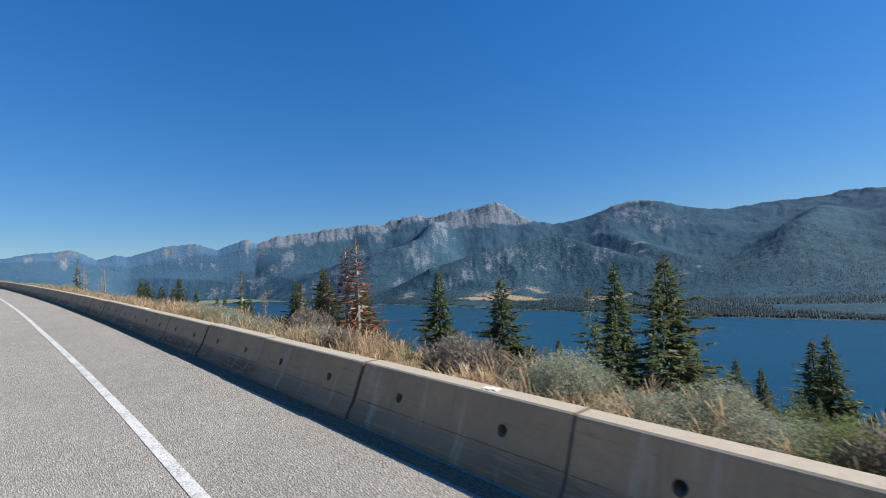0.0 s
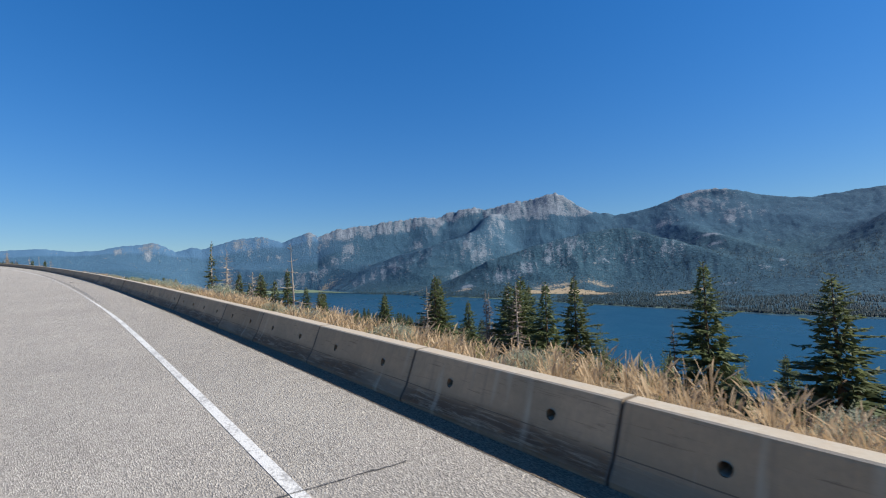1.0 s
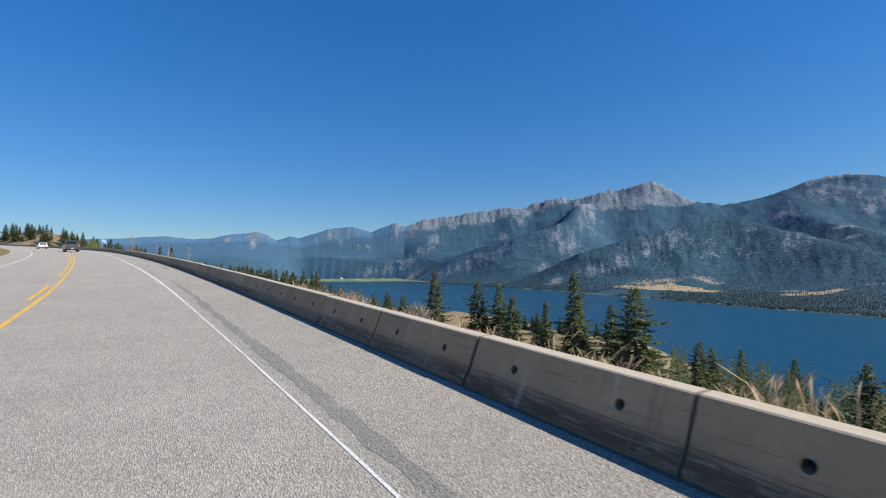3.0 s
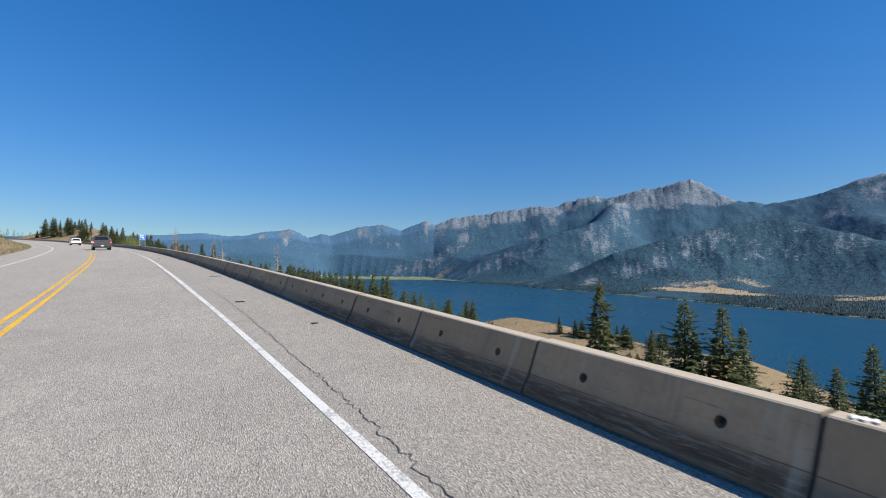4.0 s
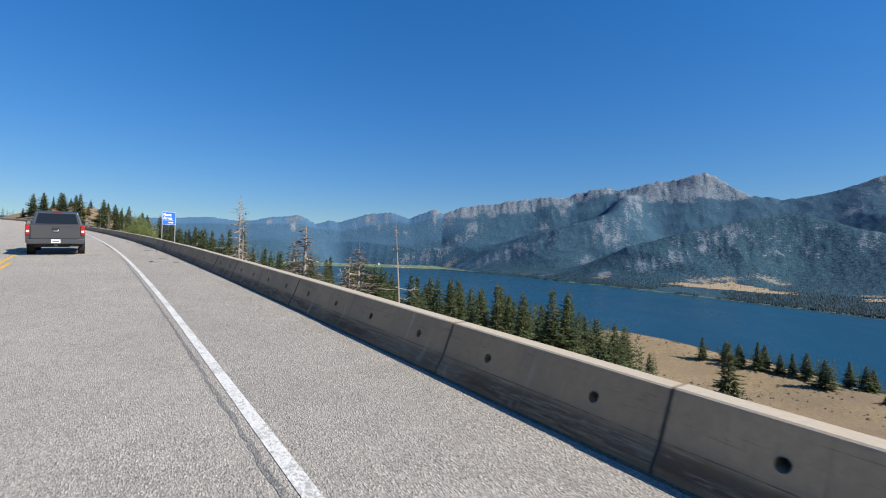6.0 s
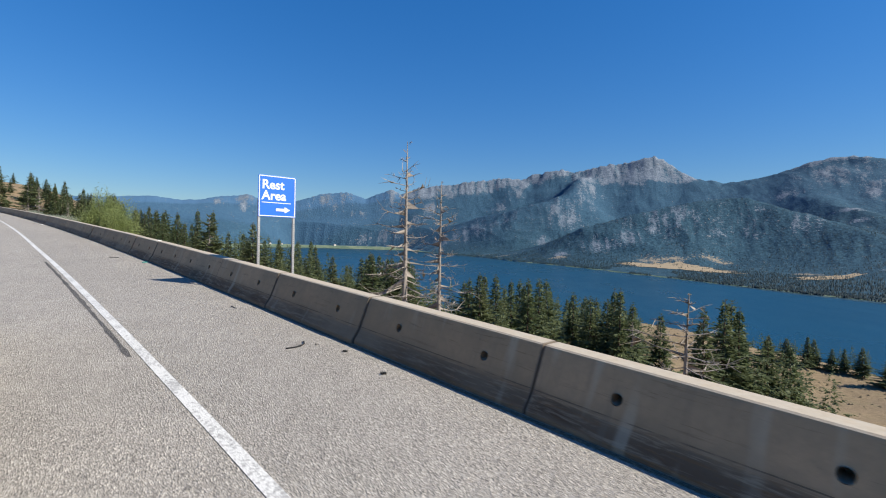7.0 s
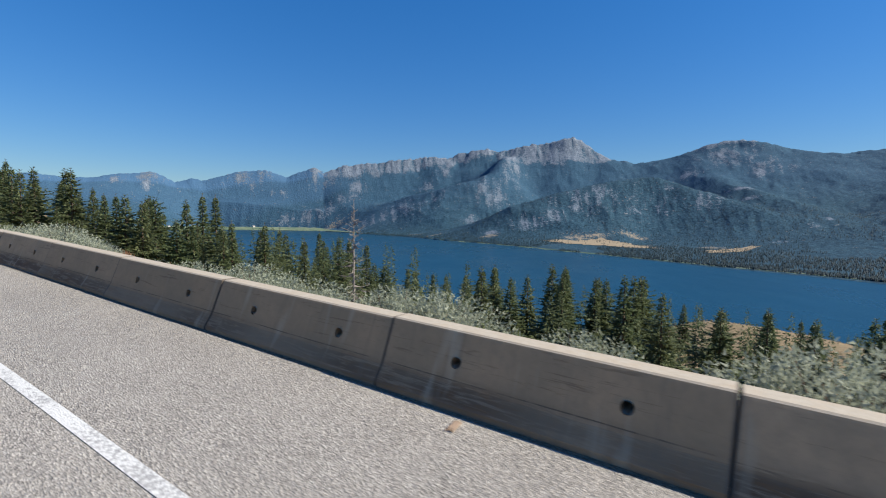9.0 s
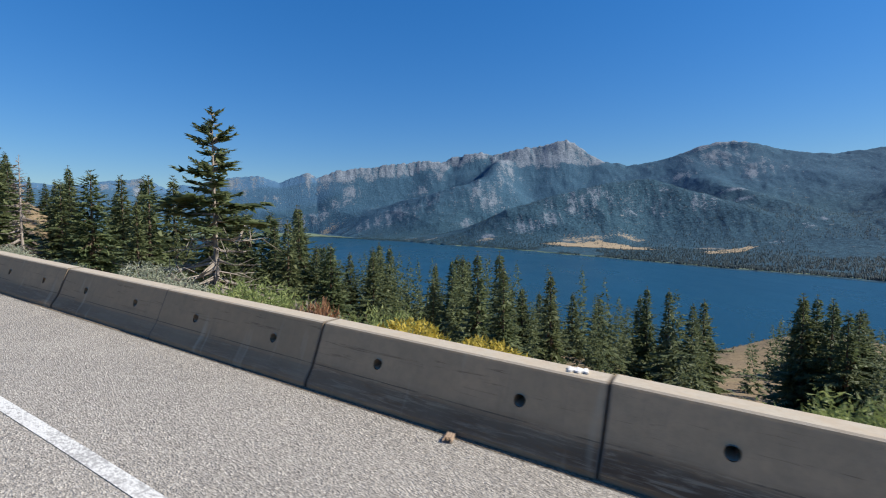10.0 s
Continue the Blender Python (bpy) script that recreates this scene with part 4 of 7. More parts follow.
STYLE = {"red": (M_DEADWOOD, M_NEEDLE_RED, "dying conifer with rust-red needles on bare grey twigs", "dead tree"),
         "grey": (M_DEADWOOD, M_NEEDLE_GREY, "dead conifer with dry grey-brown twigs", "dead tree"),
         "snag": (M_DEADWOOD, None, "bare grey snag with broken side twigs", "dead tree"),
         "snag2": (M_DEADWOOD, None, "leaning grey snag with a few long bare limbs", "dead tree"),
         "twig": (M_DEADWOOD, None, "low tangle of dead grey limbs", "dead tree"),
         "tuft": (M_DEADWOOD, M_NEEDLE, "thin conifer with bare lower trunk and a small green top", "tree"),
         "tall": (M_DEADWOOD, M_NEEDLE, "tall conifer with pale trunk and dead lower limbs", "tree")}
MASTERS = {}
PLANTED = []
GREEN_KINDS = ("a", "b", "c", "d", "e", "l1", "l2", "l3")
FARTHER = []      # conifers too far off to tell apart, joined further down


def plant(kind, x, y, h, z=None, turn=None, fat=1.0):
    """One tree of that kind and height with its foot on the ground."""
    z = float(ground_z(x, y)[0]) - 0.15 if z is None else z
    turn = (x * 37 + y * 91) % 360 if turn is None else turn
    if kind in GREEN_KINDS and any((x - a) ** 2 + (y - b) ** 2 < 2.6 for a, b in PLANTED):
        return None      # one trunk to a spot
    if kind in GREEN_KINDS:
        PLANTED.append((x, y))
    if kind in ("l1", "l2", "l3"):
        FARTHER.append((kind, x, y, z, h / 10.0, radians(turn)))
        return None
    k = h / 10.0
    fat *= (1.3 if x > -70 else 1.2) if kind in "abcde" else 1.0      # the trees standing free by the first bend are the broadest
    m = pose(x, y, z, 0, 0, turn)
    if kind not in MASTERS:
        bark, needle, label, cat = STYLE.get(kind, (M_BARK, M_NEEDLE, GREEN, "tree"))
        t = tree_thing("dead_tree" if cat == "dead tree" else "conifer", KINDS[kind], bark, needle, label, cat, "trees on the lakeside slope")
        t.matrix_basis = m @ Matrix.Diagonal((k * fat, k * fat, k, 1))
        MASTERS[kind] = t
        return t
    t = copy_thing(MASTERS[kind], m)
    t.scale = (k * fat, k * fat, k)
    return t


def plant_top(kind, x, y, top, fat=1.0):
    """One tree whose tip reaches the height top."""
    z = float(ground_z(x, y)[0]) - 0.1
    return plant(kind, x, y, max(1.5, top - z), z, None, fat)


# ---- trees seen one by one, from the south end of the slope northwards ----
for row in [
    ("e", -18.2, 65.6, 9.9), ("grey", -17.9, 51.7, 7.9), ("b", 40.2, 66.3, 10.1), ("a", 56.9, 85.9, 11.4), ("b", 53.1, 68.2, 14.8),
    ("a", 51.7, 63.6, 15.0), ("e", -53.5, 79.5, 8.0), ("grey", -28.5, 82.3, 12.3), ("e", -17.5, 58.4, 8.8), ("b", -15.5, 54.1, 8.8),
    ("a", -32.8, 70.1, 7.8), ("a", -28.1, 84.5, 12.3), ("grey", -4.2, 58.5, 7.5), ("a", -34.6, 77.2, 8.1), ("grey", -20.6, 65.5, 8.8),
    ("a", -38.8, 64.8, 5.4), ("a", 19.1, 84.1, 10.0), ("grey", -18.4, 68.2, 10.0), ("grey", -20.5, 74.6, 10.1), ("a", -34.0, 77.8, 8.4),
    ("a", -30.1, 87.1, 7.6), ("e", -53.3, 78.5, 6.6)]:
    plant(*row)
for row in [
    ("b", -28.4, 82.3, 12.3), ("d", -15.3, 79.4, 12.7), ("a", -34.8, 75.7, 8.2), ("grey", -26.6, 63.1, 8.3), ("e", -29.9, 94.8, 8.5),
    ("a", -63.1, 93.5, 8.3), ("d", -28.6, 80.8, 12.3), ("a", -24.9, 102.0, 11.2), ("e", -23.2, 118.8, 10.1), ("e", -38.8, 132.6, 10.1),
    ("b", -16.9, 100.1, 11.2), ("d", -54.0, 96.5, 9.8), ("a", -63.9, 92.8, 8.1), ("a", -28.2, 149.3, 10.2), ("e", -30.9, 158.8, 10.1),
    ("b", -20.8, 146.2, 10.2), ("c", -62.5, 127.6, 12.5), ("e", -49.2, 152.0, 10.1), ("a", -50.0, 138.0, 10.1), ("b", -56.9, 111.8, 10.0)]:
    plant(*row)
for row in [
    ("a", -127.1, 146.4, 9.3), ("c", -122.7, 152.4, 10.8), ("a", -141.7, 156.5, 10.2), 
    ("e", -71.2, 128.2, 7.7), ("a", -140.7, 159.4, 10.9), ("c", -147.5, 162.4, 10.8), ("c", -132.7, 158.5, 11.2), ("a", -122.7, 154.5, 11.9),
    ("a", -104.3, 157.3, 8.4), ("e", -68.6, 183.1, 8.2), ("a", -41.8, 253.5, 9.0), 
    ("a", -123.2, 153.4, 11.2), ("c", -124.8, 218.7, 11.3), ("c", -132.4, 155.3, 10.8), ("b", -131.7, 163.5, 10.0), ("a", -131.8, 172.8, 11.7),
    ("a", -172.2, 183.4, 11.3), ("c", -148.2, 162.9, 10.7), ("a", -111.0, 191.3, 7.0)]:
    plant(*row)
for row in [
    ("a", -147.8, 163.8, 10.8), ("c", -145.4, 171.8, 11.3), ("a", -141.6, 158.6, 10.8), ("c", -133.3, 154.1, 10.7), ("b", -124.3, 150.9, 11.0),
    ("b", -136.9, 163.3, 10.3), ("a", -135.2, 157.2, 9.8), ("b", -127.4, 162.4, 10.1), ("e", -119.3, 155.6, 9.0), ("a", -168.1, 174.7, 10.0),
    ("a", -131.0, 156.9, 9.9), ("a", -117.1, 156.4, 8.8), ("b", -168.8, 163.0, 7.7), ("c", -171.8, 185.9, 12.1),
    ("a", -166.2, 178.2, 11.0), ("a", -172.9, 180.7, 10.0), ("a", -146.7, 165.9, 11.0), ("c", -143.7, 173.3, 11.3), ("a", -142.3, 173.2, 11.4),
    ("b", -140.0, 160.9, 11.1), ("d", -135.3, 172.3, 11.1), ("b", -132.8, 154.6, 10.7), ("e", -133.2, 161.0, 10.2), ("d", -122.6, 153.3, 11.4)]:
    plant(*row)
for row in [
    ("d", -122.6, 153.3, 11.4), ("e", -115.7, 173.5, 9.8)]:
    plant(*row)
for row in [
    ("a", -144.5, 175.5, 12.1), ("e", -140.2, 174.2, 11.4), ("c", -140.9, 160.1, 11.0), ("a", -133.9, 170.0, 11.2), ("a", -132.7, 159.1, 11.3),
    ("a", -171.9, 185.0, 11.8), ("c", -137.0, 176.3, 11.2), ("a", -164.3, 181.0, 11.8), ("c", -171.2, 188.6, 12.5),
    ("d", -168.4, 185.6, 11.2), ("e", -154.9, 184.1, 11.2), ("a", -152.9, 178.9, 11.2), ("c", -134.1, 228.0, 11.3),
    ("a", -143.3, 178.5, 12.3), ("e", -126.6, 225.2, 11.3), ("d", -147.8, 160.6, 10.6), ("c", -137.4, 175.4, 11.4), ("b", -136.0, 172.8, 11.4),
    ("e", -133.4, 172.8, 11.4), ("a", -205.3, 203.1, 11.9), ("c", -206.5, 199.2, 10.8), ("c", -205.2, 219.4, 15.5), ("a", -181.2, 161.1, 7.2)]:
    plant(*row)
for row in [
    ("a", -181.2, 161.1, 7.2)]:
    plant(*row)
for row in [
    ("e", -164.5, 180.4, 11.6), ("b", -175.0, 200.7, 12.5), ("c", -179.8, 206.9, 13.6), ("d", -172.0, 186.8, 12.0), ("a", -151.9, 178.0, 11.3),
    ("a", -147.4, 180.5, 11.3), ("c", -143.9, 179.9, 12.7), ("e", -224.1, 186.0, 11.4), ("a", -223.0, 190.6, 12.6), ("c", -229.3, 185.6, 11.4),
    ("a", -189.9, 226.0, 11.3), ("c", -195.8, 222.2, 11.3), ("a", -173.4, 185.3, 12.0), ("c", -179.6, 207.3, 13.7), ("b", -165.0, 179.5, 11.5),
    ("a", -218.9, 213.1, 12.5), ("c", -205.4, 208.8, 12.6), ("d", -166.7, 190.6, 12.7), ("b", -214.0, 159.7, 7.1),
    ("d", -138.0, 236.6, 11.3)]:
    plant(*row)
for row in [
    ("grey", -233.7, 169.4, 8.8), ("e", -230.0, 171.0, 8.8), ("b", -221.9, 166.0, 8.2), ("a", -242.8, 181.6, 9.8), ("a", -272.8, 225.2, 10.0),
    ("c", -215.3, 202.8, 12.5), ("a", -206.6, 213.0, 13.9), ("c", -180.1, 198.5, 12.7), ("b", -171.8, 185.7, 12.1), ("e", -172.1, 189.5, 11.2),
    ("d", -166.6, 187.5, 11.9), ("c", -197.6, 223.5, 11.9), ("a", -185.9, 228.1, 12.5), ("a", -216.8, 199.4, 11.4), ("e", -223.9, 180.8, 10.1),
    ("c", -221.1, 180.5, 10.0), ("a", -224.7, 215.9, 11.4), ("e", -203.1, 217.6, 11.2), ("c", -192.5, 224.5, 11.4), ("a", -182.2, 224.2, 12.5),
    ("a", -179.8, 209.5, 12.5), ("d", -177.8, 197.5, 11.4), ("c", -209.8, 209.7, 11.2)]:
    plant(*row)
for row in [
    ("d", -307.6, 189.3, 3.5), ("a", -315.3, 196.1, 5.6), ("a", -318.3, 201.0, 7.3), ("c", -319.6, 204.9, 4.9), ("a", -321.8, 209.1, 5.1),
    ("e", -310.1, 205.4, 3.5), ("c", -313.1, 210.0, 3.5), ("b", -298.5, 205.2, 3.5), ("d", -282.2, 183.6, 3.5), ("b", -277.5, 191.6, 3.5),
    ("e", -273.6, 197.5, 5.6), ("a", -263.3, 194.9, 7.9), ("c", -280.9, 204.7, 4.3), ("a", -287.2, 204.3, 3.5), ("c", -249.1, 189.1, 10.4),
    ("a", -230.6, 180.5, 12.0), ("a", -397.5, 209.9, 12.3), ("c", -405.4, 216.6, 11.1), ("a", -413.4, 223.2, 11.7), ("e", -421.3, 230.0, 13.6),
    ("a", -438.3, 240.8, 14.0), ("c", -454.9, 252.6, 14.0), ("a", -471.5, 264.0, 14.0), ("e", -479.1, 271.2, 14.0), ("b", -451.9, 235.2, 14.0),
    ("b", -458.3, 245.2, 14.0), ("e", -473.7, 259.5, 14.0), ("a", -487.1, 277.6, 14.0)]:
    plant(*row)
for row in [
    ("tuft", -38.4, 44.8, 5.7), ("snag", -35.4, 41.7, 4.8), ("twig", -36.0, 42.8, 3.6), ("twig", -33.8, 41.8, 3.4), ("snag2", -27.5, 33.7, 4.3), ("red", -6.6, 25.0, 4.4, 1.5), ("red", -7.3, 25.3, 4.1, 1.4), ("a", -8.9, 26.2, 2.9), ("grey", -8.2, 24.8, 2.4), ("e", 5.1, 52.8, 2.1), ("b", -2.3, 56.5, 3.4),
    ("a", 18.8, 53.5, 3.1), ("e", 21.5, 46.5, 3.7), ("tuft", -11.5, 20.8, 2.7), ("c", -57.4, 96.3, 5.4), ("b", -67.6, 111.7, 3.6),
    ("e", -17.1, 60.7, 2.6), ("b", -12.5, 58.1, 2.5), ("a", -78.0, 115.4, 5.6), ("e", -70.6, 111.8, 3.9), ("snag", -95.5, 86.7, 8.1), ("snag", -112.0, 97.6, 9.5), ("twig", -112.2, 97.8, 6.9, 1.2), ("twig", -111.5, 98.2, 6.2, 1.2)]:
    plant_top(*row)
for row in [
    ("snag", -183.2, 138.5, 13.4, 0.7), ("snag", -142.0, 118.4, 13.4), ("snag", -140.7, 117.4, 12.1), ("snag2", -126.5, 113.0, 10.9), ("twig", -134.1, 120.4, 9.2, 1.5), ("tall", -209.3, 151.9, 17.2), ("tall", -159.8, 130.5, 11.8), ("d", -157.2, 131.4, 11.5),
    ("c", -231.1, 210.3, 17.4), ("c", -229.1, 256.4, 9.7), ("c", -227.7, 201.3, 17.1), ("a", -240.6, 189.8, 19.8), ("b", -236.0, 181.0, 19.0), ("e", -246.0, 186.0, 19.5)]:
    plant_top(*row)


# along the far rim of the bare knoll
for row in [
    ("c", -95.2, 236.4, 6.6), ("a", -89.7, 236.9, 5.8), ("e", -87.2, 233.5, 6.2), ("c", -83.4, 232.4, 7.4), ("a", -81.6, 233.6, 6.6), ("b", -78.6, 232.1, 5.2), ("c", -75.8, 233.0, 5.7), ("a", -73.7, 230.4, 6.7), ("e", -72.7, 222.3, 7.0),
    ("c", -65.2, 230.7, 6.4), ("b", -63.1, 227.9, 6.2), ("a", -61.4, 229.0, 5.6), ("c", -52.0, 231.0, 5.8), ("a", -47.0, 228.0, 6.4), ("e", -57.9, 216.7, 4.2), ("e", -66.8, 210.7, 2.1), ("b", -61.8, 211.6, 2.8), ("e", -71.3, 192.3, 2.9),
    ("e", -73.6, 174.7, 3.6), ("b", -71.1, 185.4, 2.2), ("e", -119.0, 231.8, 4.2)]:
    plant(*row, None, None, 1.35)


# ---- woods lower down and far off: many low-detail conifers ----
def woods(name, seed, xs, ys, zs, hs, mat, fat=0.17, layers=3):
    """One object of many small conifers: stacked ragged skirts round a stem line."""
    rng = np.random.default_rng(seed)
    n = len(xs)
    sides = 5
    vs, fs = [], []
    a = np.linspace(0, 2 * np.pi, sides, endpoint=False)
    count = 0
    for k in range(layers):
        lo, hi = 0.06 + 0.28 * k, min(1.0, 0.06 + 0.28 * k + 0.48)
        if k == layers - 1:
            hi = 1.0
        rad = hs * fat * (1 - lo) * rng.uniform(0.75, 1.25, n)
        ang = a[None] + rng.uniform(0, 6.28, n)[:, None]
        rr_ = rad[:, None] * rng.uniform(0.6, 1.35, (n, sides))
        ring = np.stack([xs[:, None] + rr_ * np.cos(ang), ys[:, None] + rr_ * np.sin(ang), (zs + hs * lo)[:, None] + hs[:, None] * rng.uniform(-0.07, 0.05, (n, sides))], -1)
        tip = np.stack([xs + rng.normal(0, 0.01, n) * hs, ys, zs + hs * hi], -1)[:, None]
        v = np.concatenate([ring, tip], 1)
        base = count + np.arange(n)[:, None] * (sides + 1)
        for q in range(sides):
            fs.append(np.column_stack([base[:, 0] + q, base[:, 0] + (q + 1) % sides, base[:, 0] + sides]))
        vs.append(v.reshape(-1, 3))
        count += n * (sides + 1)
    return new(name, mesh_np(name, np.concatenate(vs), np.concatenate(fs), [mat]))


# needle colour shifted towards blue to paint the haze of distance
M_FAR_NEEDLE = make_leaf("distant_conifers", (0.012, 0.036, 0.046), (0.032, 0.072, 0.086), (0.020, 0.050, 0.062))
rng = np.random.default_rng(77)


def far_trees(n, az0, az1, spread, lo, hi, seed, crowd=1.3):
    g = np.random.default_rng(seed)
    az = g.uniform(az0, az1, n)
    r = np.interp(az, SHORE_AZ, SHORE_R) + spread * g.uniform(0, 1, n) ** crowd + 8
    x, y = -r * np.sin(np.radians(az)), r * np.cos(np.radians(az))
    keep = fbm(x * 0.006, y * 0.006, 3, 0.5, 41) > 0.36
    u, v = (x - 280) * 0.906 - (y - 2110) * 0.423, (x - 280) * 0.423 + (y - 2110) * 0.906
    fx = (u / 185) ** 2 + (v / 105) ** 2
    keep &= (fx > 1.0) | ((v > 10) & (g.uniform(0, 1, n) < 0.35)) | (g.uniform(0, 1, n) < 0.06)
    keep &= np.maximum(patches(SCREE_DOME, az, r), np.maximum(patches(SCREE_HIGH, az, r), patches(DRY_SLOPES, az, r))) < g.uniform(0.15, 0.6, n)
    keep &= (az < 18) | (r > np.interp(az, SHORE_AZ, SHORE_R) + 260) | (g.uniform(0, 1, n) < 0.04)
    az, r, x, y = az[keep], r[keep], x[keep], y[keep]
    return x, y, mountain_z(az, r, x, y) - 1.0, g.uniform(lo, hi, len(x))


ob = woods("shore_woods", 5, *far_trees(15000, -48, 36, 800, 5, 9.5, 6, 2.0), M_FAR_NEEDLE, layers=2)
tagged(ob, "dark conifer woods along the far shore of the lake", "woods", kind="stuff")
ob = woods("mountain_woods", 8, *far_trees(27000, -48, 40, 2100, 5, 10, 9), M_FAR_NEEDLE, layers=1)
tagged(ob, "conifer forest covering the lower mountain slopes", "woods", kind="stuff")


# conifers standing one by one on the middle slope
g = np.random.default_rng(31)
KINDS["l1"] = conifer(21, width=0.235, whorls=17, arms=4, sprays=16, spray=0.5, fill=170, limbs=9)
KINDS["l2"] = conifer(22, width=0.265, whorls=16, arms=4, sprays=17, spray=0.5, fill=170, open_=0.12, limbs=9)
KINDS["l3"] = conifer(23, width=0.185, whorls=18, arms=4, sprays=15, spray=0.5, fill=170, limbs=9)


def knoll_bare(x, y):
    u = (x + 112) * 0.82 + (y - 278) * -0.57
    v = (x + 112) * 0.57 + (y - 278) * 0.82
    # no trees on the bare crown, nor in a wedge cleared for the camera's view
    sight_gap = (x + 202.4 > 0.485 * (y - 140.6)) & (x + 202.4 < 0.58 * (y - 140.6)) & (y > 150) & (y < 240)
    return ((u > -25) & (u < 150) & (np.abs(v + 8) < 42)) | sight_gap


def mid_slope(s_, lat_, p_):
    thick = np.interp(s_, [0, 40, 90, 130, 165, 200, 330], [0.25, 0.35, 0.25, 0.5, 0.85, 1.0, 1.0]) * np.interp(lat_, [18, 45, 60, 176], [0.25, 0.6, 1, 1])
    return not (knoll_bare(p_[0], p_[1]) or g.uniform() > thick or fbm(p_[0] * 0.02, p_[1] * 0.02, 2, 0.5, 55) < 0.36)


for row in [
    ("l2", -178.0, 235.3, 10), ("l1", -149.4, 166.7, 9), ("l1", -235.3, 266.4, 10), ("l2", 61.1, 58.9, 10), ("l1", -196.0, 189.5, 7), ("l3", 76.4, 71.0, 10),
    ("l3", -206.6, 206.5, 10), ("l2", -231.7, 233.9, 10), ("l2", -161.3, 215.0, 10), ("l2", 0.5, 108.1, 10), ("l1", -146.4, 203.9, 10), ("l3", -220.4, 269.6, 10),
    ("l2", -202.1, 184.4, 7), ("l3", -246.4, 217.4, 10), ("l1", -220.2, 263.3, 10), ("l3", 20.6, 111.5, 9), ("l3", -209.0, 186.2, 9), ("l1", -216.0, 202.1, 10),
    ("l2", 7.4, 27.2, 9), ("l2", -218.7, 259.7, 10), ("l1", -109.9, 194.4, 7), ("l3", -172.4, 156.4, 6), ("l1", -3.5, 62.8, 5), ("l1", -136.6, 213.4, 10)]:
    plant(*row)
for row in [
    ("l1", -204.3, 192.7, 10), ("l2", -161.2, 201.6, 10), ("l3", -111.5, 194.5, 6), ("l2", -245.4, 256.1, 10), ("l1", 10.9, 25.4, 10), ("l3", 19.9, 96.9, 9),
    ("l2", 11.5, 109.1, 10), ("l1", -187.4, 193.8, 7), ("l1", -195.3, 212.4, 8), ("l3", 35.3, 109.5, 10), ("l1", -47.8, 162.1, 10), ("l1", -225.6, 243.4, 10),
    ("l2", -250.7, 196.4, 8), ("l1", -197.0, 192.2, 7), ("l1", -216.4, 222.8, 10), ("l1", -182.5, 205.8, 10), ("l2", -226.3, 192.6, 10), ("l1", -199.3, 170.0, 6),
    ("l2", -234.8, 246.2, 10), ("l2", -5.5, 83.0, 10), ("l3", 13.6, 39.9, 10), ("l3", 4.1, 125.7, 10), ("c", -220.2, 162.9, 6), ("e", -291.1, 186.4, 8)]:
    plant(*row)
for row in [
    ("b", -298.8, 200.3, 5), ("b", -266.0, 188.8, 8), ("e", -258.4, 206.8, 9), ("b", -267.6, 233.3, 14), ("c", -269.2, 183.1, 8), ("e", -269.1, 205.8, 5),
    ("b", -271.7, 193.9, 6), ("b", -261.9, 179.8, 10), ("b", -266.8, 187.8, 8), ("b", -224.5, 201.3, 11), ("e", -295.8, 236.3, 9), ("e", -235.2, 198.9, 14),
    ("b", -268.1, 183.0, 8), ("c", -254.4, 202.6, 9), ("e", -282.6, 187.2, 7), ("a", -237.9, 170.9, 11), ("b", -233.7, 197.1, 13), ("a", -237.4, 181.2, 10),
    ("e", -214.0, 202.4, 12), ("e", -214.9, 177.3, 8), ("a", -257.3, 195.6, 7), ("c", -270.0, 228.7, 14), ("c", -254.6, 186.7, 8), ("e", -295.7, 193.9, 7)]:
    plant(*row)
for row in [
    ("e", -222.1, 198.2, 10), ("e", -304.5, 190.5, 8), ("c", -224.8, 185.7, 11), ("c", -278.9, 212.6, 5), ("a", -259.2, 188.4, 7), ("c", -253.1, 225.9, 14),
    ("c", -230.8, 171.1, 8), ("b", -237.0, 192.3, 11), ("e", -217.4, 198.9, 10), ("e", -197.4, 202.1, 9), ("b", -218.0, 176.1, 9), ("b", -250.8, 184.0, 9),
    ("a", -269.6, 225.4, 13), ("a", -220.6, 189.4, 9), ("l1", -88.8, 267.8, 4.0), ("l1", -85.9, 267.6, 4.0), ("l1", -83.3, 265.5, 4.0), ("l3", -80.8, 261.3, 4.3),
    ("l1", -77.9, 261.1, 4.9), ("l3", -73.7, 262.6, 6.5), ("l2", -71.3, 264.3, 6.9), ("l3", -67.9, 261.9, 6.3), ("l1", -65.0, 257.4, 7.3), ("l2", -62.5, 256.9, 8.9)]:
    plant(*row)
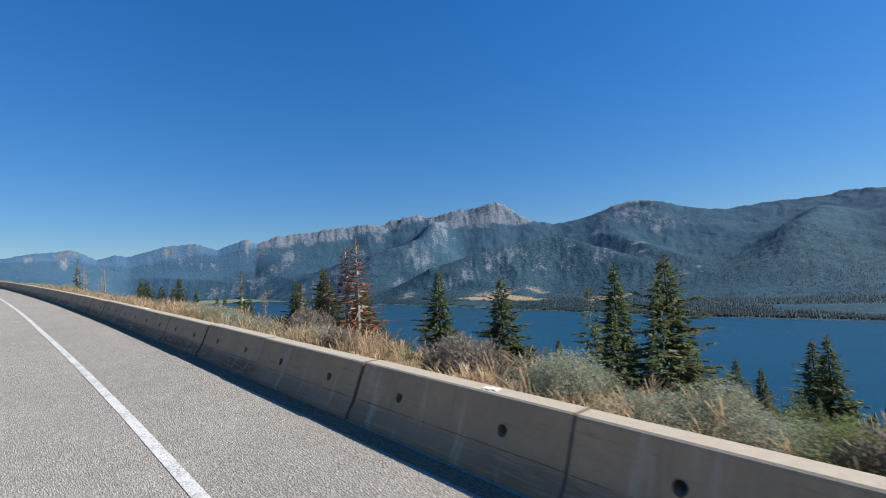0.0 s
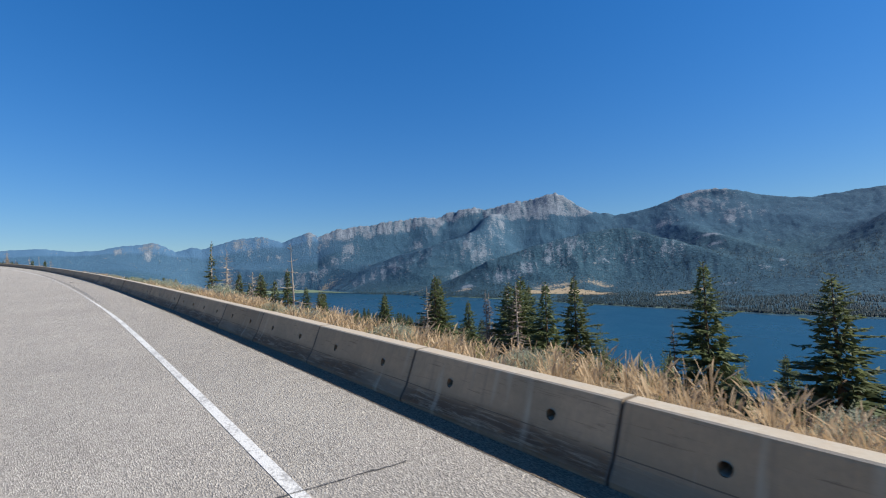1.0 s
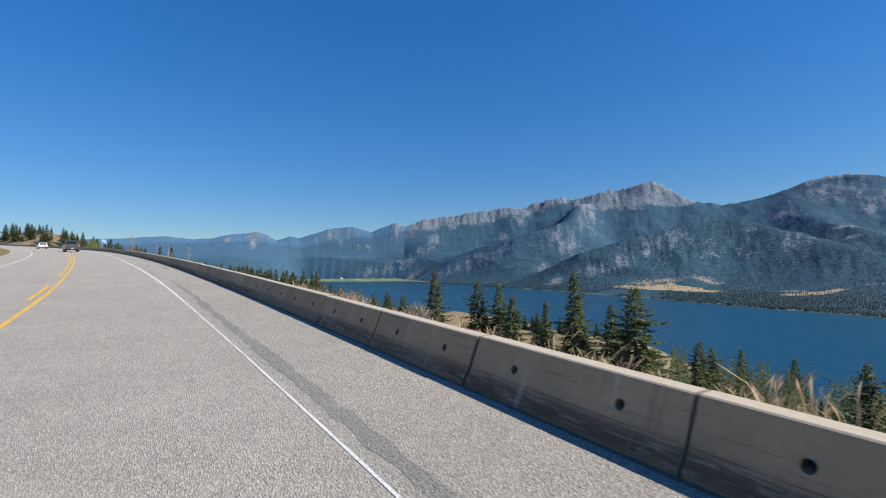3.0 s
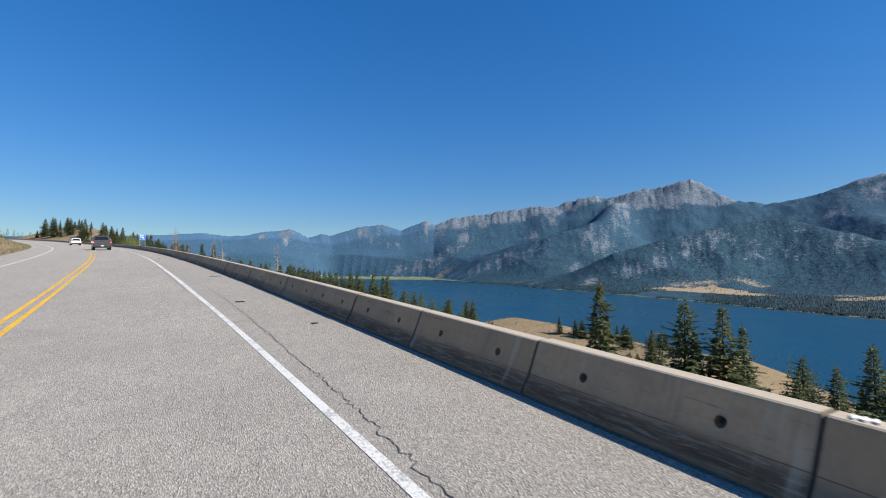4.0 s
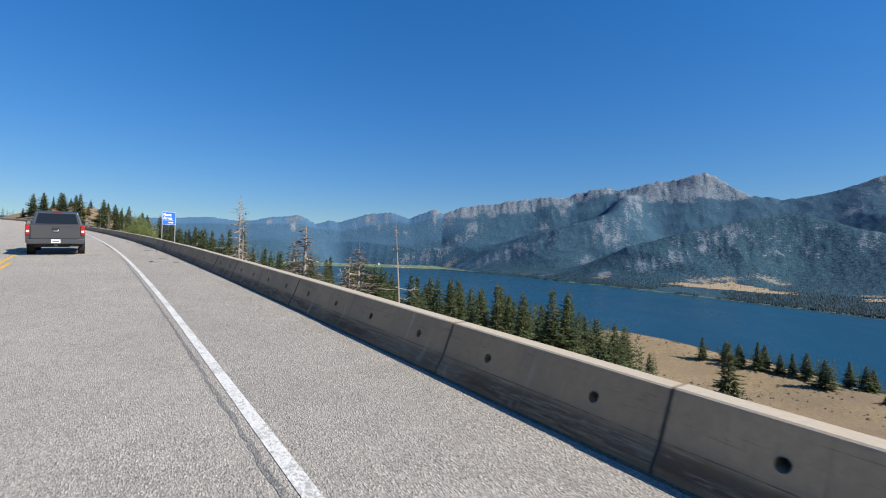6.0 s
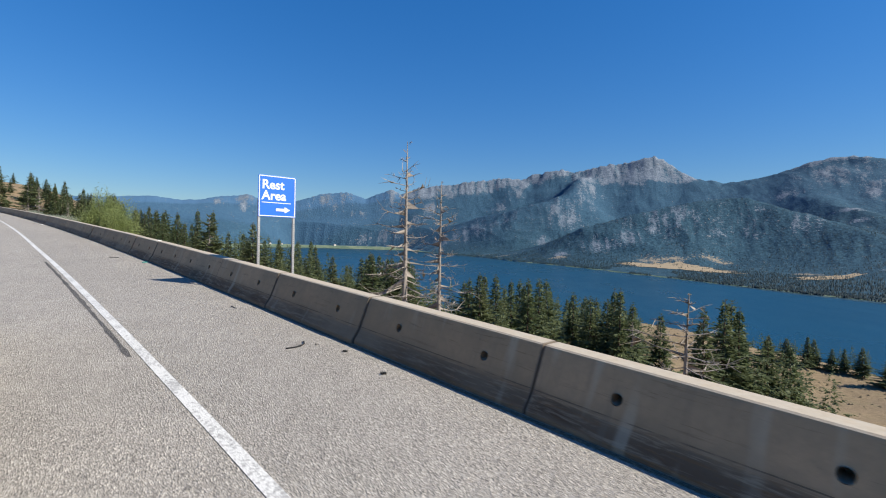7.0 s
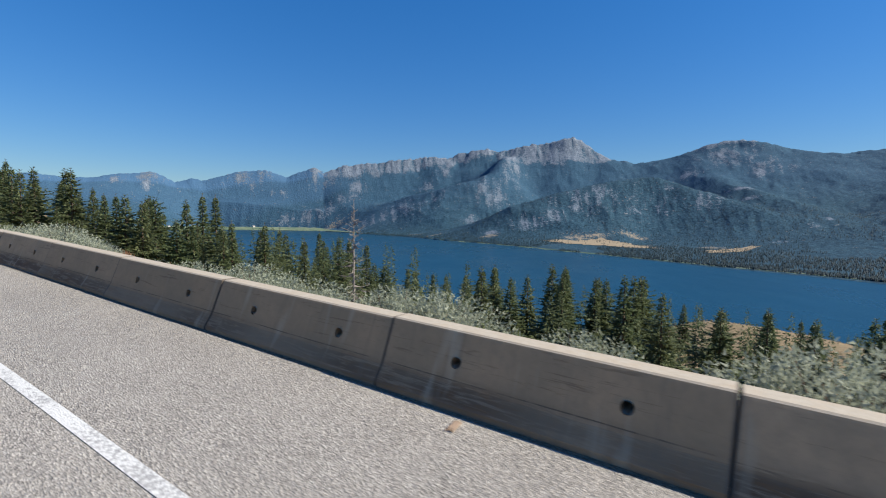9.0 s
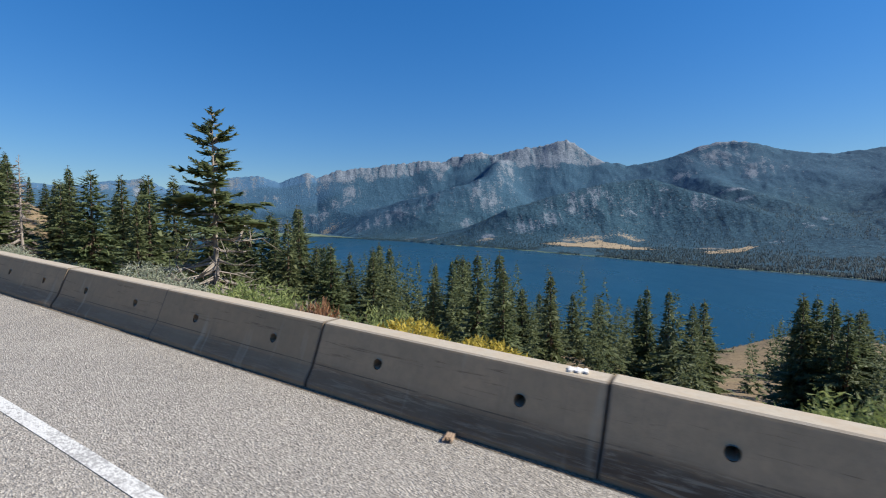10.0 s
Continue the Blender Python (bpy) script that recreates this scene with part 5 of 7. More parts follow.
for row in [
    ("l3", -59.2, 256.3, 9.5), ("l3", -56.9, 251.7, 8.5), ("l1", -51.2, 262.7, 12.1), ("l2", -399.3, 210.0, 11.9), ("l1", -455.7, 235.8, 14.0), ("l1", -444.6, 232.2, 14.0),
    ("l2", -477.3, 248.0, 14.0), ("l1", -409.1, 218.7, 11.4), ("l2", -401.8, 216.6, 10.0), ("l1", -423.9, 227.8, 12.1), ("l2", -409.2, 222.2, 10.3), ("l2", -402.3, 220.2, 8.7),
    ("l1", -462.2, 249.3, 14.0), ("l2", -436.3, 238.5, 14.0), ("l2", -440.7, 241.8, 14.0), ("l3", -430.0, 238.0, 14.0), ("l1", -469.5, 258.3, 14.0), ("l1", -477.6, 263.7, 14.0),
    ("l2", -464.2, 258.6, 14.0), ("l2", -434.9, 245.6, 14.0), ("l3", -390.2, 224.8, 8.4), ("l2", -387.2, 224.4, 7.6), ("l1", -390.7, 227.3, 9.5), ("l3", -395.4, 231.0, 9.3),
    ("l3", -401.4, 235.3, 11.2)]:
    plant(*row)


def thicket(name, count, pick, label, kinds, h0, h1):
    """Many conifers joined into one object: copies of the low-detail crowns, turned and sized."""
    arrays = []
    for kd in kinds:
        me = KINDS[kd][1]
        v = np.empty(len(me.vertices) * 3, np.float32)
        me.vertices.foreach_get("co", v)
        arrays.append(v.reshape(-1, 3))
    vs = []
    done = 0
    while done < count:
        q = pick()
        if q is None:
            continue
        a = g.uniform(0, 2 * math.pi)
        k = g.uniform(h0, h1) / 10
        v = arrays[g.integers(len(arrays))]
        vs.append(np.column_stack([q[0] + k * (v[:, 0] * math.cos(a) - v[:, 1] * math.sin(a)), q[1] + k * (v[:, 0] * math.sin(a) + v[:, 1] * math.cos(a)), q[2] + k * v[:, 2]]))
        done += 1
    vs = np.concatenate(vs)
    ob = new(name, mesh_np(name, vs, np.arange(len(vs)).reshape(-1, 3), [M_NEEDLE]))
    return tagged(ob, label, "woods", kind="stuff")


def pick_mid():
    s_, lat_ = g.uniform(-10, 350), 26 + 150 * g.uniform(0, 1) ** 1.1
    p_ = road_at(s_, lat_)
    if not mid_slope(s_, lat_, p_) or (90 < s_ < 200 and lat_ < 90):
        return None
    z_ = float(ground_z(p_[0], p_[1])[0])
    if float(np.interp(s_, SG, RZ)) + 1.0 - 0.105 * lat_ - z_ < 8.5:
        return None
    return float(p_[0]), float(p_[1]), z_ - 0.3


def joined_conifers(name, label):
    vs = []
    for kind, x, y, z, k, a in FARTHER:
        me = KINDS[kind][1]
        v = np.empty(len(me.vertices) * 3, np.float32)
        me.vertices.foreach_get("co", v)
        v = v.reshape(-1, 3)
        vs.append(np.column_stack([x + k * (v[:, 0] * math.cos(a) - v[:, 1] * math.sin(a)), y + k * (v[:, 0] * math.sin(a) + v[:, 1] * math.cos(a)), z + k * v[:, 2]]))
    vs = np.concatenate(vs)
    return tagged(new(name, mesh_np(name, vs, np.arange(len(vs)).reshape(-1, 3), [M_NEEDLE])), label, "woods", kind="stuff")


thicket("hillside_woods", 105, pick_mid, "dense young conifers on the slope between road and lake", ("l1", "l2", "l3"), 6.0, 9.0)


def pick_low():
    s_, lat_ = g.uniform(196, 340), g.uniform(9, 44)
    p_ = road_at(s_, lat_)
    if fbm(p_[0] * 0.05, p_[1] * 0.05, 2, 0.5, 15) < 0.42 or p_[0] + 202 > 0.27 * (p_[1] - 141) or knoll_bare(p_[0], p_[1]):
        return None
    return float(p_[0]), float(p_[1]), float(ground_z(p_[0], p_[1])[0]) - 0.2


# a close stand of conifers between the road and the lake along the last stretch
for k in range(84):
    s_, lat_ = 240 + 74 * g.uniform(), 15 + 48 * g.uniform() ** 0.8
    p_ = road_at(s_, lat_)
    if knoll_bare(p_[0], p_[1]) or (p_[0] + 202 > 0.27 * (p_[1] - 141) and k % 7):
        continue
    plant_top(("a", "c", "b", "l1", "c")[k % 5] if lat_ < 34 else ("l1", "l3", "l2")[k % 3], float(p_[0]), float(p_[1]), float(np.interp(s_, SG, RZ)) + 0.7 - 0.100 * lat_ + g.normal(0, 0.55))
for row in [("grey", -126.6, 105.8, 10.3, 2.8), ("grey", -128.2, 107.2, 9.9, 2.6), ("grey", -124.4, 105.6, 9.7, 2.4)]:
    plant_top(*row)


def stand(eye, bearings, drops, near, far, count, kinds=("l1", "l2", "l3")):
    """Conifers between two bearings (degrees left of +y) and two distances from a place on the road, their tips below the line of sight by drops (degrees)."""
    for k in range(count):
        b = g.uniform(bearings[-1], bearings[0])
        d_ = g.uniform(near, far)
        x_, y_ = eye[0] - d_ * math.sin(radians(b)), eye[1] + d_ * math.cos(radians(b))
        top_ = eye[2] - d_ * math.tan(radians(float(np.interp(b, bearings[::-1], drops[::-1])) + abs(g.normal(0, 0.8))))
        h_ = top_ - float(ground_z(x_, y_)[0])
        if 2.0 < h_ < 14.0 and not knoll_bare(x_, y_):
            plant_top(kinds[k % len(kinds)], x_, y_, top_)


stand((-106.5, 85.9, 8.6), (43, 35.3, 28.5, 21.5, 14.5, 7.8, 4), (0.5, 1.1, 2.2, 3.1, 3.9, 5.5, 6.7), 60, 170, 120)
stand((-47.2, 40.9, 4.5), (6.8, -6.1, -17.1, -26), (5.7, 7.5, 8.8, 9.6), 45, 110, 100)
stand((-1.7, -1.9, 1.5), (6, -11, -28.9, -42.6), (6.2, 8.6, 10.2, 11.6), 36, 75, 45)
# dark wood along the inland horizon, beyond the far bend
for k in range(120):
    a_, r_ = radians(59.0 + 13 * g.uniform()), 310 + 150 * g.uniform()
    plant(("l1", "l2", "l3")[k % 3], -106 - r_ * math.sin(a_), 86 + r_ * math.cos(a_), g.uniform(8.5, 12.0))
joined_conifers("lower_woods", "conifers standing close together on the lower slope and beyond the bend")
thicket("young_conifers", 90, pick_low, "low young conifers crowding the slope below the barrier", ("l1", "l2", "l3"), 1.8, 3.6)
n = 2600
s_ = g.uniform(-60, 420, n)
lat_ = g.uniform(120, 420, n)
p_ = road_at(s_, lat_)
ok = ~knoll_bare(p_[:, 0], p_[:, 1]) & (fbm(p_[:, 0] * 0.012, p_[:, 1] * 0.012, 3, 0.5, 66) > np.interp(s_, [0, 120, 200], [0.52, 0.48, 0.40]))
zz_ = ground_z(p_[:, 0], p_[:, 1])
ok &= zz_ > LAKE_Z + 1
ob = woods("slope_woods", 12, p_[ok, 0], p_[ok, 1], zz_[ok] - 0.3, g.uniform(7, 12, ok.sum()), M_NEEDLE, fat=0.2, layers=3)
tagged(ob, "young conifers scattered down to the near lake shore", "woods", kind="stuff")


# ---- verge plants ----
def shrub_mesh(name, seed, r, h, n, leaf, upright=0.6, twigs=40, flat=1.0, broad=0.26, wild=0.28, shell=1.0, stray=0.0):
    rng = np.random.default_rng(seed)
    a = rng.uniform(0, 2 * np.pi, n)
    q = rng.uniform(0, 1, n) ** 0.5
    top = 1.0 - 0.75 * rng.uniform(0.0, 1.0, n) ** shell
    lump = 1 + 0.25 * np.sin(3 * a + seed) + 0.15 * np.sin(7 * a + 2 * seed)
    x, y = r * q * np.cos(a) * lump, r * q * np.sin(a) * lump * flat
    z = h * top * np.sqrt(np.maximum(0.05, 1 - q * q * 0.85)) * (1 + 0.12 * np.sin(5 * a + seed))
    d = np.stack([x / r * (1 - upright), y / r * (1 - upright), np.full(n, upright)], -1) + rng.normal(0, wild, (n, 3))
    c = np.stack([x, y, z], -1) + rng.normal(0, 0.03 * r, (n, 3))
    # longer shoots in bundles break the outline
    shoot = np.clip(np.sin(5 * a + 2.3 * seed) * np.sin(9 * q + 4 * a) + 0.5 * np.sin(13 * a + 7 * q), 0, 1)
    c = c * (1 + stray * shoot * rng.uniform(0, 1, n) ** 0.7)[:, None] * (1 - 0.5 * stray * (shoot == 0) * top)[:, None]
    lv_, lf_ = leaves_np(c, d, rng.uniform(0.6, 1.3, n) * leaf, rng.uniform(0.6, 1.3, n) * leaf * broad, rng)
    wood = []
    for k in range(twigs):
        i = rng.integers(n)
        wood.append(tube(np.stack([np.array([x[i], y[i], 0]) * 0.12, c[i] * np.array([0.55, 0.55, 0.5]), c[i]]), [0.014, 0.009, 0.004], 3))
    wv, wf = join(wood)
    return mesh_np("leaves", lv_, lf_), mesh_np("stems", wv, wf)


SHRUBS = {}


def shrub(kind, s_, lat_, k=1.0, fat=1.0):
    spec = {"sage": ("sagebrush", M_SAGE, "rounded grey-green sagebrush behind the concrete barrier", dict(seed=3, r=0.66, h=0.80, n=5200, leaf=0.050, broad=0.36, wild=0.5, shell=1.7, upright=0.45)),
            "sage2": ("sagebrush", M_SAGE, "broad pale grey-green sagebrush behind the concrete barrier", dict(seed=4, r=0.92, h=0.68, n=6200, leaf=0.052, broad=0.36, wild=0.5, shell=1.7, upright=0.45)),
            "dry": ("dry_shrub", M_SAGE_TAN, "leafless tan shrub with fine dry twigs", dict(seed=5, r=0.6, h=0.8, n=2600, leaf=0.1, twigs=90)),
            "rust": ("rust_brown_shrub", M_RUST, "rust-brown dry shrub with feathery stems", dict(seed=9, r=0.6, h=0.8, n=2600, leaf=0.12, upright=0.8, twigs=60)),
            "rabbit": ("rabbitbrush", M_YELLOW, "rabbitbrush in full yellow flower", dict(seed=6, r=0.5, h=0.46, n=2600, leaf=0.06, broad=0.4, wild=0.4, shell=2.0)),
            "willow": ("willow_bush", M_WILLOW, "large bright green willow bush leaning over the barrier", dict(seed=7, r=1.45, h=2.5, n=22000, leaf=0.105, upright=0.6, twigs=160, broad=0.3, wild=0.42, shell=1.5, stray=0.30)),
            "green": ("green_bush", M_WILLOW, "low leafy green bush beside the barrier", dict(seed=8, r=0.95, h=1.0, n=6500, leaf=0.085, upright=0.6, twigs=90, broad=0.3, wild=0.4, shell=1.5, stray=0.25))}[kind]
    p_ = road_at(float(s_), float(lat_))
    z = float(slope_height(np.array([s_]), np.array([lat_]), p_[:1], p_[1:2])[0]) - 0.05
    m = pose(float(p_[0]), float(p_[1]), z, 0, 0, (s_ * 77 + lat_ * 31) % 360)
    if kind not in SHRUBS:
        leaves, stems = shrub_mesh(spec[0], **spec[3])
        t = thing(spec[0], spec[2], "shrub", "shrubs on the verge")
        part("leaves", leaves, spec[1], t)
        part("stem", stems, M_BARK, t)
        t.matrix_basis = m @ Matrix.Diagonal((k * fat, k * fat, k, 1))
        SHRUBS[kind] = t
    else:
        t = copy_thing(SHRUBS[kind], m)
        t.scale = (k * fat, k * fat, k)


g = np.random.default_rng(9)
for s_, lat_, kind, k, *wide in [
        (-0.1, 2.3, "dry", 0.75), (-1.2, 2.5, "dry", 0.8), (-0.9, 3.4, "green", 0.6), (0.4, 2.6, "green", 0.4, 1.2), (0.9, 2.3, "sage2", 0.5, 1.0), (1.3, 2.6, "sage", 0.62), (1.8, 2.2, "sage2", 0.48, 1.2), (2.7, 2.2, "sage", 0.8, 0.9), (3.1, 2.5, "sage2", 0.75, 0.8), (4.3, 2.5, "dry", 0.75), (5.0, 2.7, "dry", 0.8), (8.4, 2.6, "dry", 0.7), (9.6, 2.6, "sage2", 0.7), (10.8, 3.2, "dry", 0.9), (12.4, 2.4, "sage2", 0.7), (13.4, 2.2, "sage2", 0.72), (14.0, 2.5, "sage", 0.68),
        (14.55, 2.3, "sage2", 0.86, 0.8), (15.7, 2.2, "sage", 0.62), (16.3, 2.3, "sage2", 0.72), (16.9, 2.2, "sage", 0.6), (15.2, 3.0, "rust", 0.6), (20.6, 1.9, "sage2", 0.5), (22.8, 2.1, "sage2", 0.6), (24.0, 4.0, "dry", 0.8), (26.0, 4.5, "sage", 0.7), (29.5, 2.8, "sage2", 0.55), (33.0, 2.6, "sage2", 0.6), (36.6, 2.4, "sage2", 0.55), (38.1, 2.5, "sage2", 0.6), (40.2, 2.6, "sage2", 0.5), (42.8, 2.8, "sage", 0.6), (46.7, 2.9, "sage", 0.95), (47.4, 3.2, "sage", 0.8), (50.5, 2.4, "sage2", 0.75), (52.5, 2.3, "sage2", 0.7), (54.5, 2.5, "sage2", 0.75), (56.0, 2.4, "sage2", 0.7), (57.5, 3.0, "sage", 0.85)]:
    shrub(kind, s_, lat_, k, *wide)
for s_, lat_, kind, k in [(59.5, 2.4, "sage2", 0.9), (61.0, 3.0, "sage", 0.8), (66.0, 2.6, "sage2", 0.8), (69.0, 3.0, "green", 0.6), (73.0, 2.2, "sage2", 0.7), (85.0, 3.0, "dry", 0.9), (88.0, 2.6, "dry", 0.9), (104.0, 2.4, "dry", 0.7), (150.0, 2.4, "sage2", 0.6),
                          (152.5, 3.0, "dry", 1.0), (181.0, 4.2, "dry", 1.0), (183.5, 4.4, "dry", 1.1), (186.5, 3.6, "sage2", 0.6), (192.0, 3.2, "sage2", 0.55), (198.0, 3.0, "green", 0.45), (201.5, 2.6, "green", 0.45)]:
    shrub(kind, s_, lat_, k)
# kind, height above the ground and breadth of each bush along the last stretch
for s_, lat_, kind, k, *wide in [
        (208.4, 2.3, "willow", 0.96, 0.92), (206.9, 2.4, "willow", 0.70, 0.90), (205.6, 2.6, "green", 0.75), (209.6, 2.3, "green", 0.75), (211.4, 2.6, "green", 0.6), (213.0, 2.8, "green", 0.55), (214.8, 3.0, "green", 0.5),
        (218.0, 2.8, "green", 0.5), (219.0, 2.6, "rabbit", 0.9), (220.6, 2.7, "dry", 0.6), (221.5, 2.8, "sage2", 0.7), (223.2, 2.4, "sage2", 1.5, 0.9), (224.4, 2.9, "rust", 0.6), (225.5, 2.6, "sage", 1.25, 0.9),
        (226.5, 2.3, "rabbit", 1.1), (227.0, 2.6, "green", 0.7), (227.6, 2.5, "sage2", 1.45, 0.8), (228.3, 2.5, "sage", 1.15), (228.5, 4.2, "dry", 1.6), (229.3, 4.4, "green", 1.2), (229.6, 2.4, "sage", 0.85), (230.7, 2.4, "sage2", 1.2), (231.6, 2.5, "sage", 1.2), (232.5, 2.4, "sage2", 1.0), (233.4, 2.4, "sage", 1.0), (234.3, 2.6, "sage2", 0.95)]:
    shrub(kind, s_, lat_, k, *wide)
for s_, lat_, kind, k, *wide in [
        (234.0, 3.3, "rust", 1.15, 0.5), (235.3, 2.6, "sage", 0.95), (236.0, 3.2, "rust", 1.2, 0.5), (236.4, 2.5, "sage2", 0.95), (237.3, 2.8, "rust", 1.15, 0.6), (237.9, 3.0, "rust", 1.1, 0.6), (238.5, 2.6, "sage", 0.95), (239.4, 2.5, "sage2", 1.4), (240.4, 2.5, "sage", 1.4), (241.4, 2.5, "sage2", 1.45), (242.5, 2.5, "sage", 1.35),
        (243.5, 2.5, "sage2", 1.3), (245.0, 2.6, "sage", 1.2), (246.0, 3.2, "green", 0.8), (247.2, 2.5, "green", 0.85, 1.1), (248.6, 2.4, "sage2", 0.85), (250.8, 2.3, "rabbit", 1.45), (251.3, 2.4, "rabbit", 1.25), (252.1, 2.4, "rabbit", 1.6), (252.6, 2.5, "rabbit", 1.3), (252.9, 3.0, "green", 1.05), (253.6, 2.5, "sage2", 0.85),
        (254.3, 3.0, "rust", 1.25, 0.7), (254.8, 3.2, "dry", 1.35, 0.8), (255.4, 2.6, "green", 0.95), (256.4, 2.9, "green", 1.1), (257.5, 2.5, "sage2", 1.15), (258.6, 2.4, "sage", 1.2), (259.7, 3.4, "dry", 1.4), (261.0, 3.3, "green", 1.0), (263.5, 2.5, "sage2", 0.85), (265.6, 2.5, "sage", 0.95),
        (268.0, 2.6, "sage2", 0.95), (271.0, 2.6, "sage", 0.95), (274.0, 2.7, "sage2", 1.0), (278.0, 2.8, "sage2", 1.0), (284.0, 3.0, "sage", 1.0), (291.0, 3.0, "sage2", 1.0)]:
    shrub(kind, s_, lat_, k, *wide)


def grass(name, seed, rows, mat, label, hmin, hmax, blades=11):
    """Tufts of bent blades over stretches (s0, s1, lat0, lat1, count)."""
    g = np.random.default_rng(seed)
    ps, ls, cnt = [], [], []
    for s0, s1, l0, l1, n in rows:
        ps.append(g.uniform(s0, s1, n))
        ls.append(l0 + (l1 - l0) * g.uniform(0, 1, n) ** 1.4)
    s_, l_ = np.concatenate(ps), np.concatenate(ls)
    base = road_at(s_, l_)
    keep = fbm(base[:, 0] * 0.35, base[:, 1] * 0.35, 2, 0.5, seed) > 0.4
    s_, l_, base = s_[keep], l_[keep], base[keep]
    base[:, 2] = slope_height(s_, l_, base[:, 0], base[:, 1]) - 0.03
    n = len(base)
    c = np.repeat(base, blades, 0)
    m = len(c)
    hh = np.repeat(g.uniform(hmin, hmax, n), blades) * g.uniform(0.55, 1.1, m)
    a = g.uniform(0, 2 * np.pi, m)
    c[:, 0] += np.cos(a) * g.uniform(0, 0.10, m)
    c[:, 1] += np.sin(a) * g.uniform(0, 0.10, m)
    lean = hh * g.uniform(0.15, 0.75, m)
    dx, dy = np.cos(a), np.sin(a)
    w = g.uniform(0.002, 0.005, m)
    px, py = -dy * w, dx * w
    v0 = np.stack([c[:, 0] - px, c[:, 1] - py, c[:, 2]], -1)
    v1 = np.stack([c[:, 0] + px, c[:, 1] + py, c[:, 2]], -1)
    k1 = np.stack([c[:, 0] + dx * lean * 0.3 + px * 1.2, c[:, 1] + dy * lean * 0.3 + py * 1.2, c[:, 2] + hh * 0.65], -1)
    k0 = np.stack([c[:, 0] + dx * lean * 0.3 - px * 1.2, c[:, 1] + dy * lean * 0.3 - py * 1.2, c[:, 2] + hh * 0.65], -1)
    # seed heads widen the top of the blade
    t1 = np.stack([c[:, 0] + dx * lean * 0.75 + px * 4.0, c[:, 1] + dy * lean * 0.75 + py * 4.0, c[:, 2] + hh * 0.9], -1)
    t0 = np.stack([c[:, 0] + dx * lean, c[:, 1] + dy * lean, c[:, 2] + hh], -1)
    vs = np.stack([v0, v1, k1, k0, t1, t0], 1).reshape(-1, 3)
    b = np.arange(m)[:, None] * 6
    fs = np.concatenate([b + np.array([0, 1, 2, 3]), b + np.array([3, 2, 4, 5])])
    ob = new(name, mesh_np(name, vs, fs, [mat]))
    return tagged(ob, label, "grass", kind="stuff")


grass("dry_grass", 3, [(236, 241.5, 1.8, 4, 150), (-4, 0.6, 1.2, 4, 130), (0.6, 3.2, 1.2, 4, 40), (3.2, 9.5, 1.2, 4, 330), (10, 14.6, 1.4, 5, 70), (14.7, 15.5, 1.3, 3.5, 110), (15.5, 17.2, 1.8, 4.5, 60), (17.2, 22, 1.1, 3.6, 300), (22, 52, 1.2, 5, 900), (33, 45, 1.3, 3.2, 260), (52, 95, 1.2, 4, 420)], M_GRASS, "tall rusty-gold grass with feathery seed heads along the verge", 0.28, 0.58, 12)
grass("dry_grass_low", 13, [(-4, 60, 1.0, 7, 1800), (60, 95, 1.0, 6, 900), (95, 175, 1.1, 3, 500), (175, 330, 1.2, 5, 800), (235.5, 241.5, 1.3, 3.6, 200), (100, 330, -24, -12.2, 1600)], M_GRASS, "short dry tan grass along the verge", 0.14, 0.34, 9)
grass("green_grass", 4, [(0, 60, 1.0, 8, 500), (60, 180, 1.0, 5, 400), (180, 300, 1.0, 6, 900), (80, 150, -14.0, -12.1, 200), (150, 285, -19.0, -12.0, 2000)], M_GRASS_GREEN, "pale green grass among the dry tufts", 0.12, 0.36, 10)
grass("slope_grass", 6, [(-4, 320, 6, 45, 4500)], M_GRASS, "sparse dry bunchgrass on the slope", 0.15, 0.4, 5)


# pale reeds where the far shore meets the water
raz = np.arange(-50, 36, 0.5)
rr0 = np.interp(raz, SHORE_AZ, SHORE_R)
rows_ = []
for off, up_ in ((-6.0, 0.25), (8.0, 1.6), (16.0, 3.2)):
    r_ = rr0 + off + 4 * np.sin(raz * 3.1) + np.interp(raz, [10, 20, 34], [0, 60, 200]) * (off > 0)
    rows_.append(np.column_stack([-r_ * np.sin(np.radians(raz)), r_ * np.cos(np.radians(raz)), np.full(len(raz), LAKE_Z + up_)]))
ob = new("reed_bank", mesh_np("reed_bank", np.stack(rows_, 1), grid_faces(len(raz), 3), [M_MARSH], True))
tagged(ob, "pale green reed bank along the far lake shore", "reeds", kind="structure")


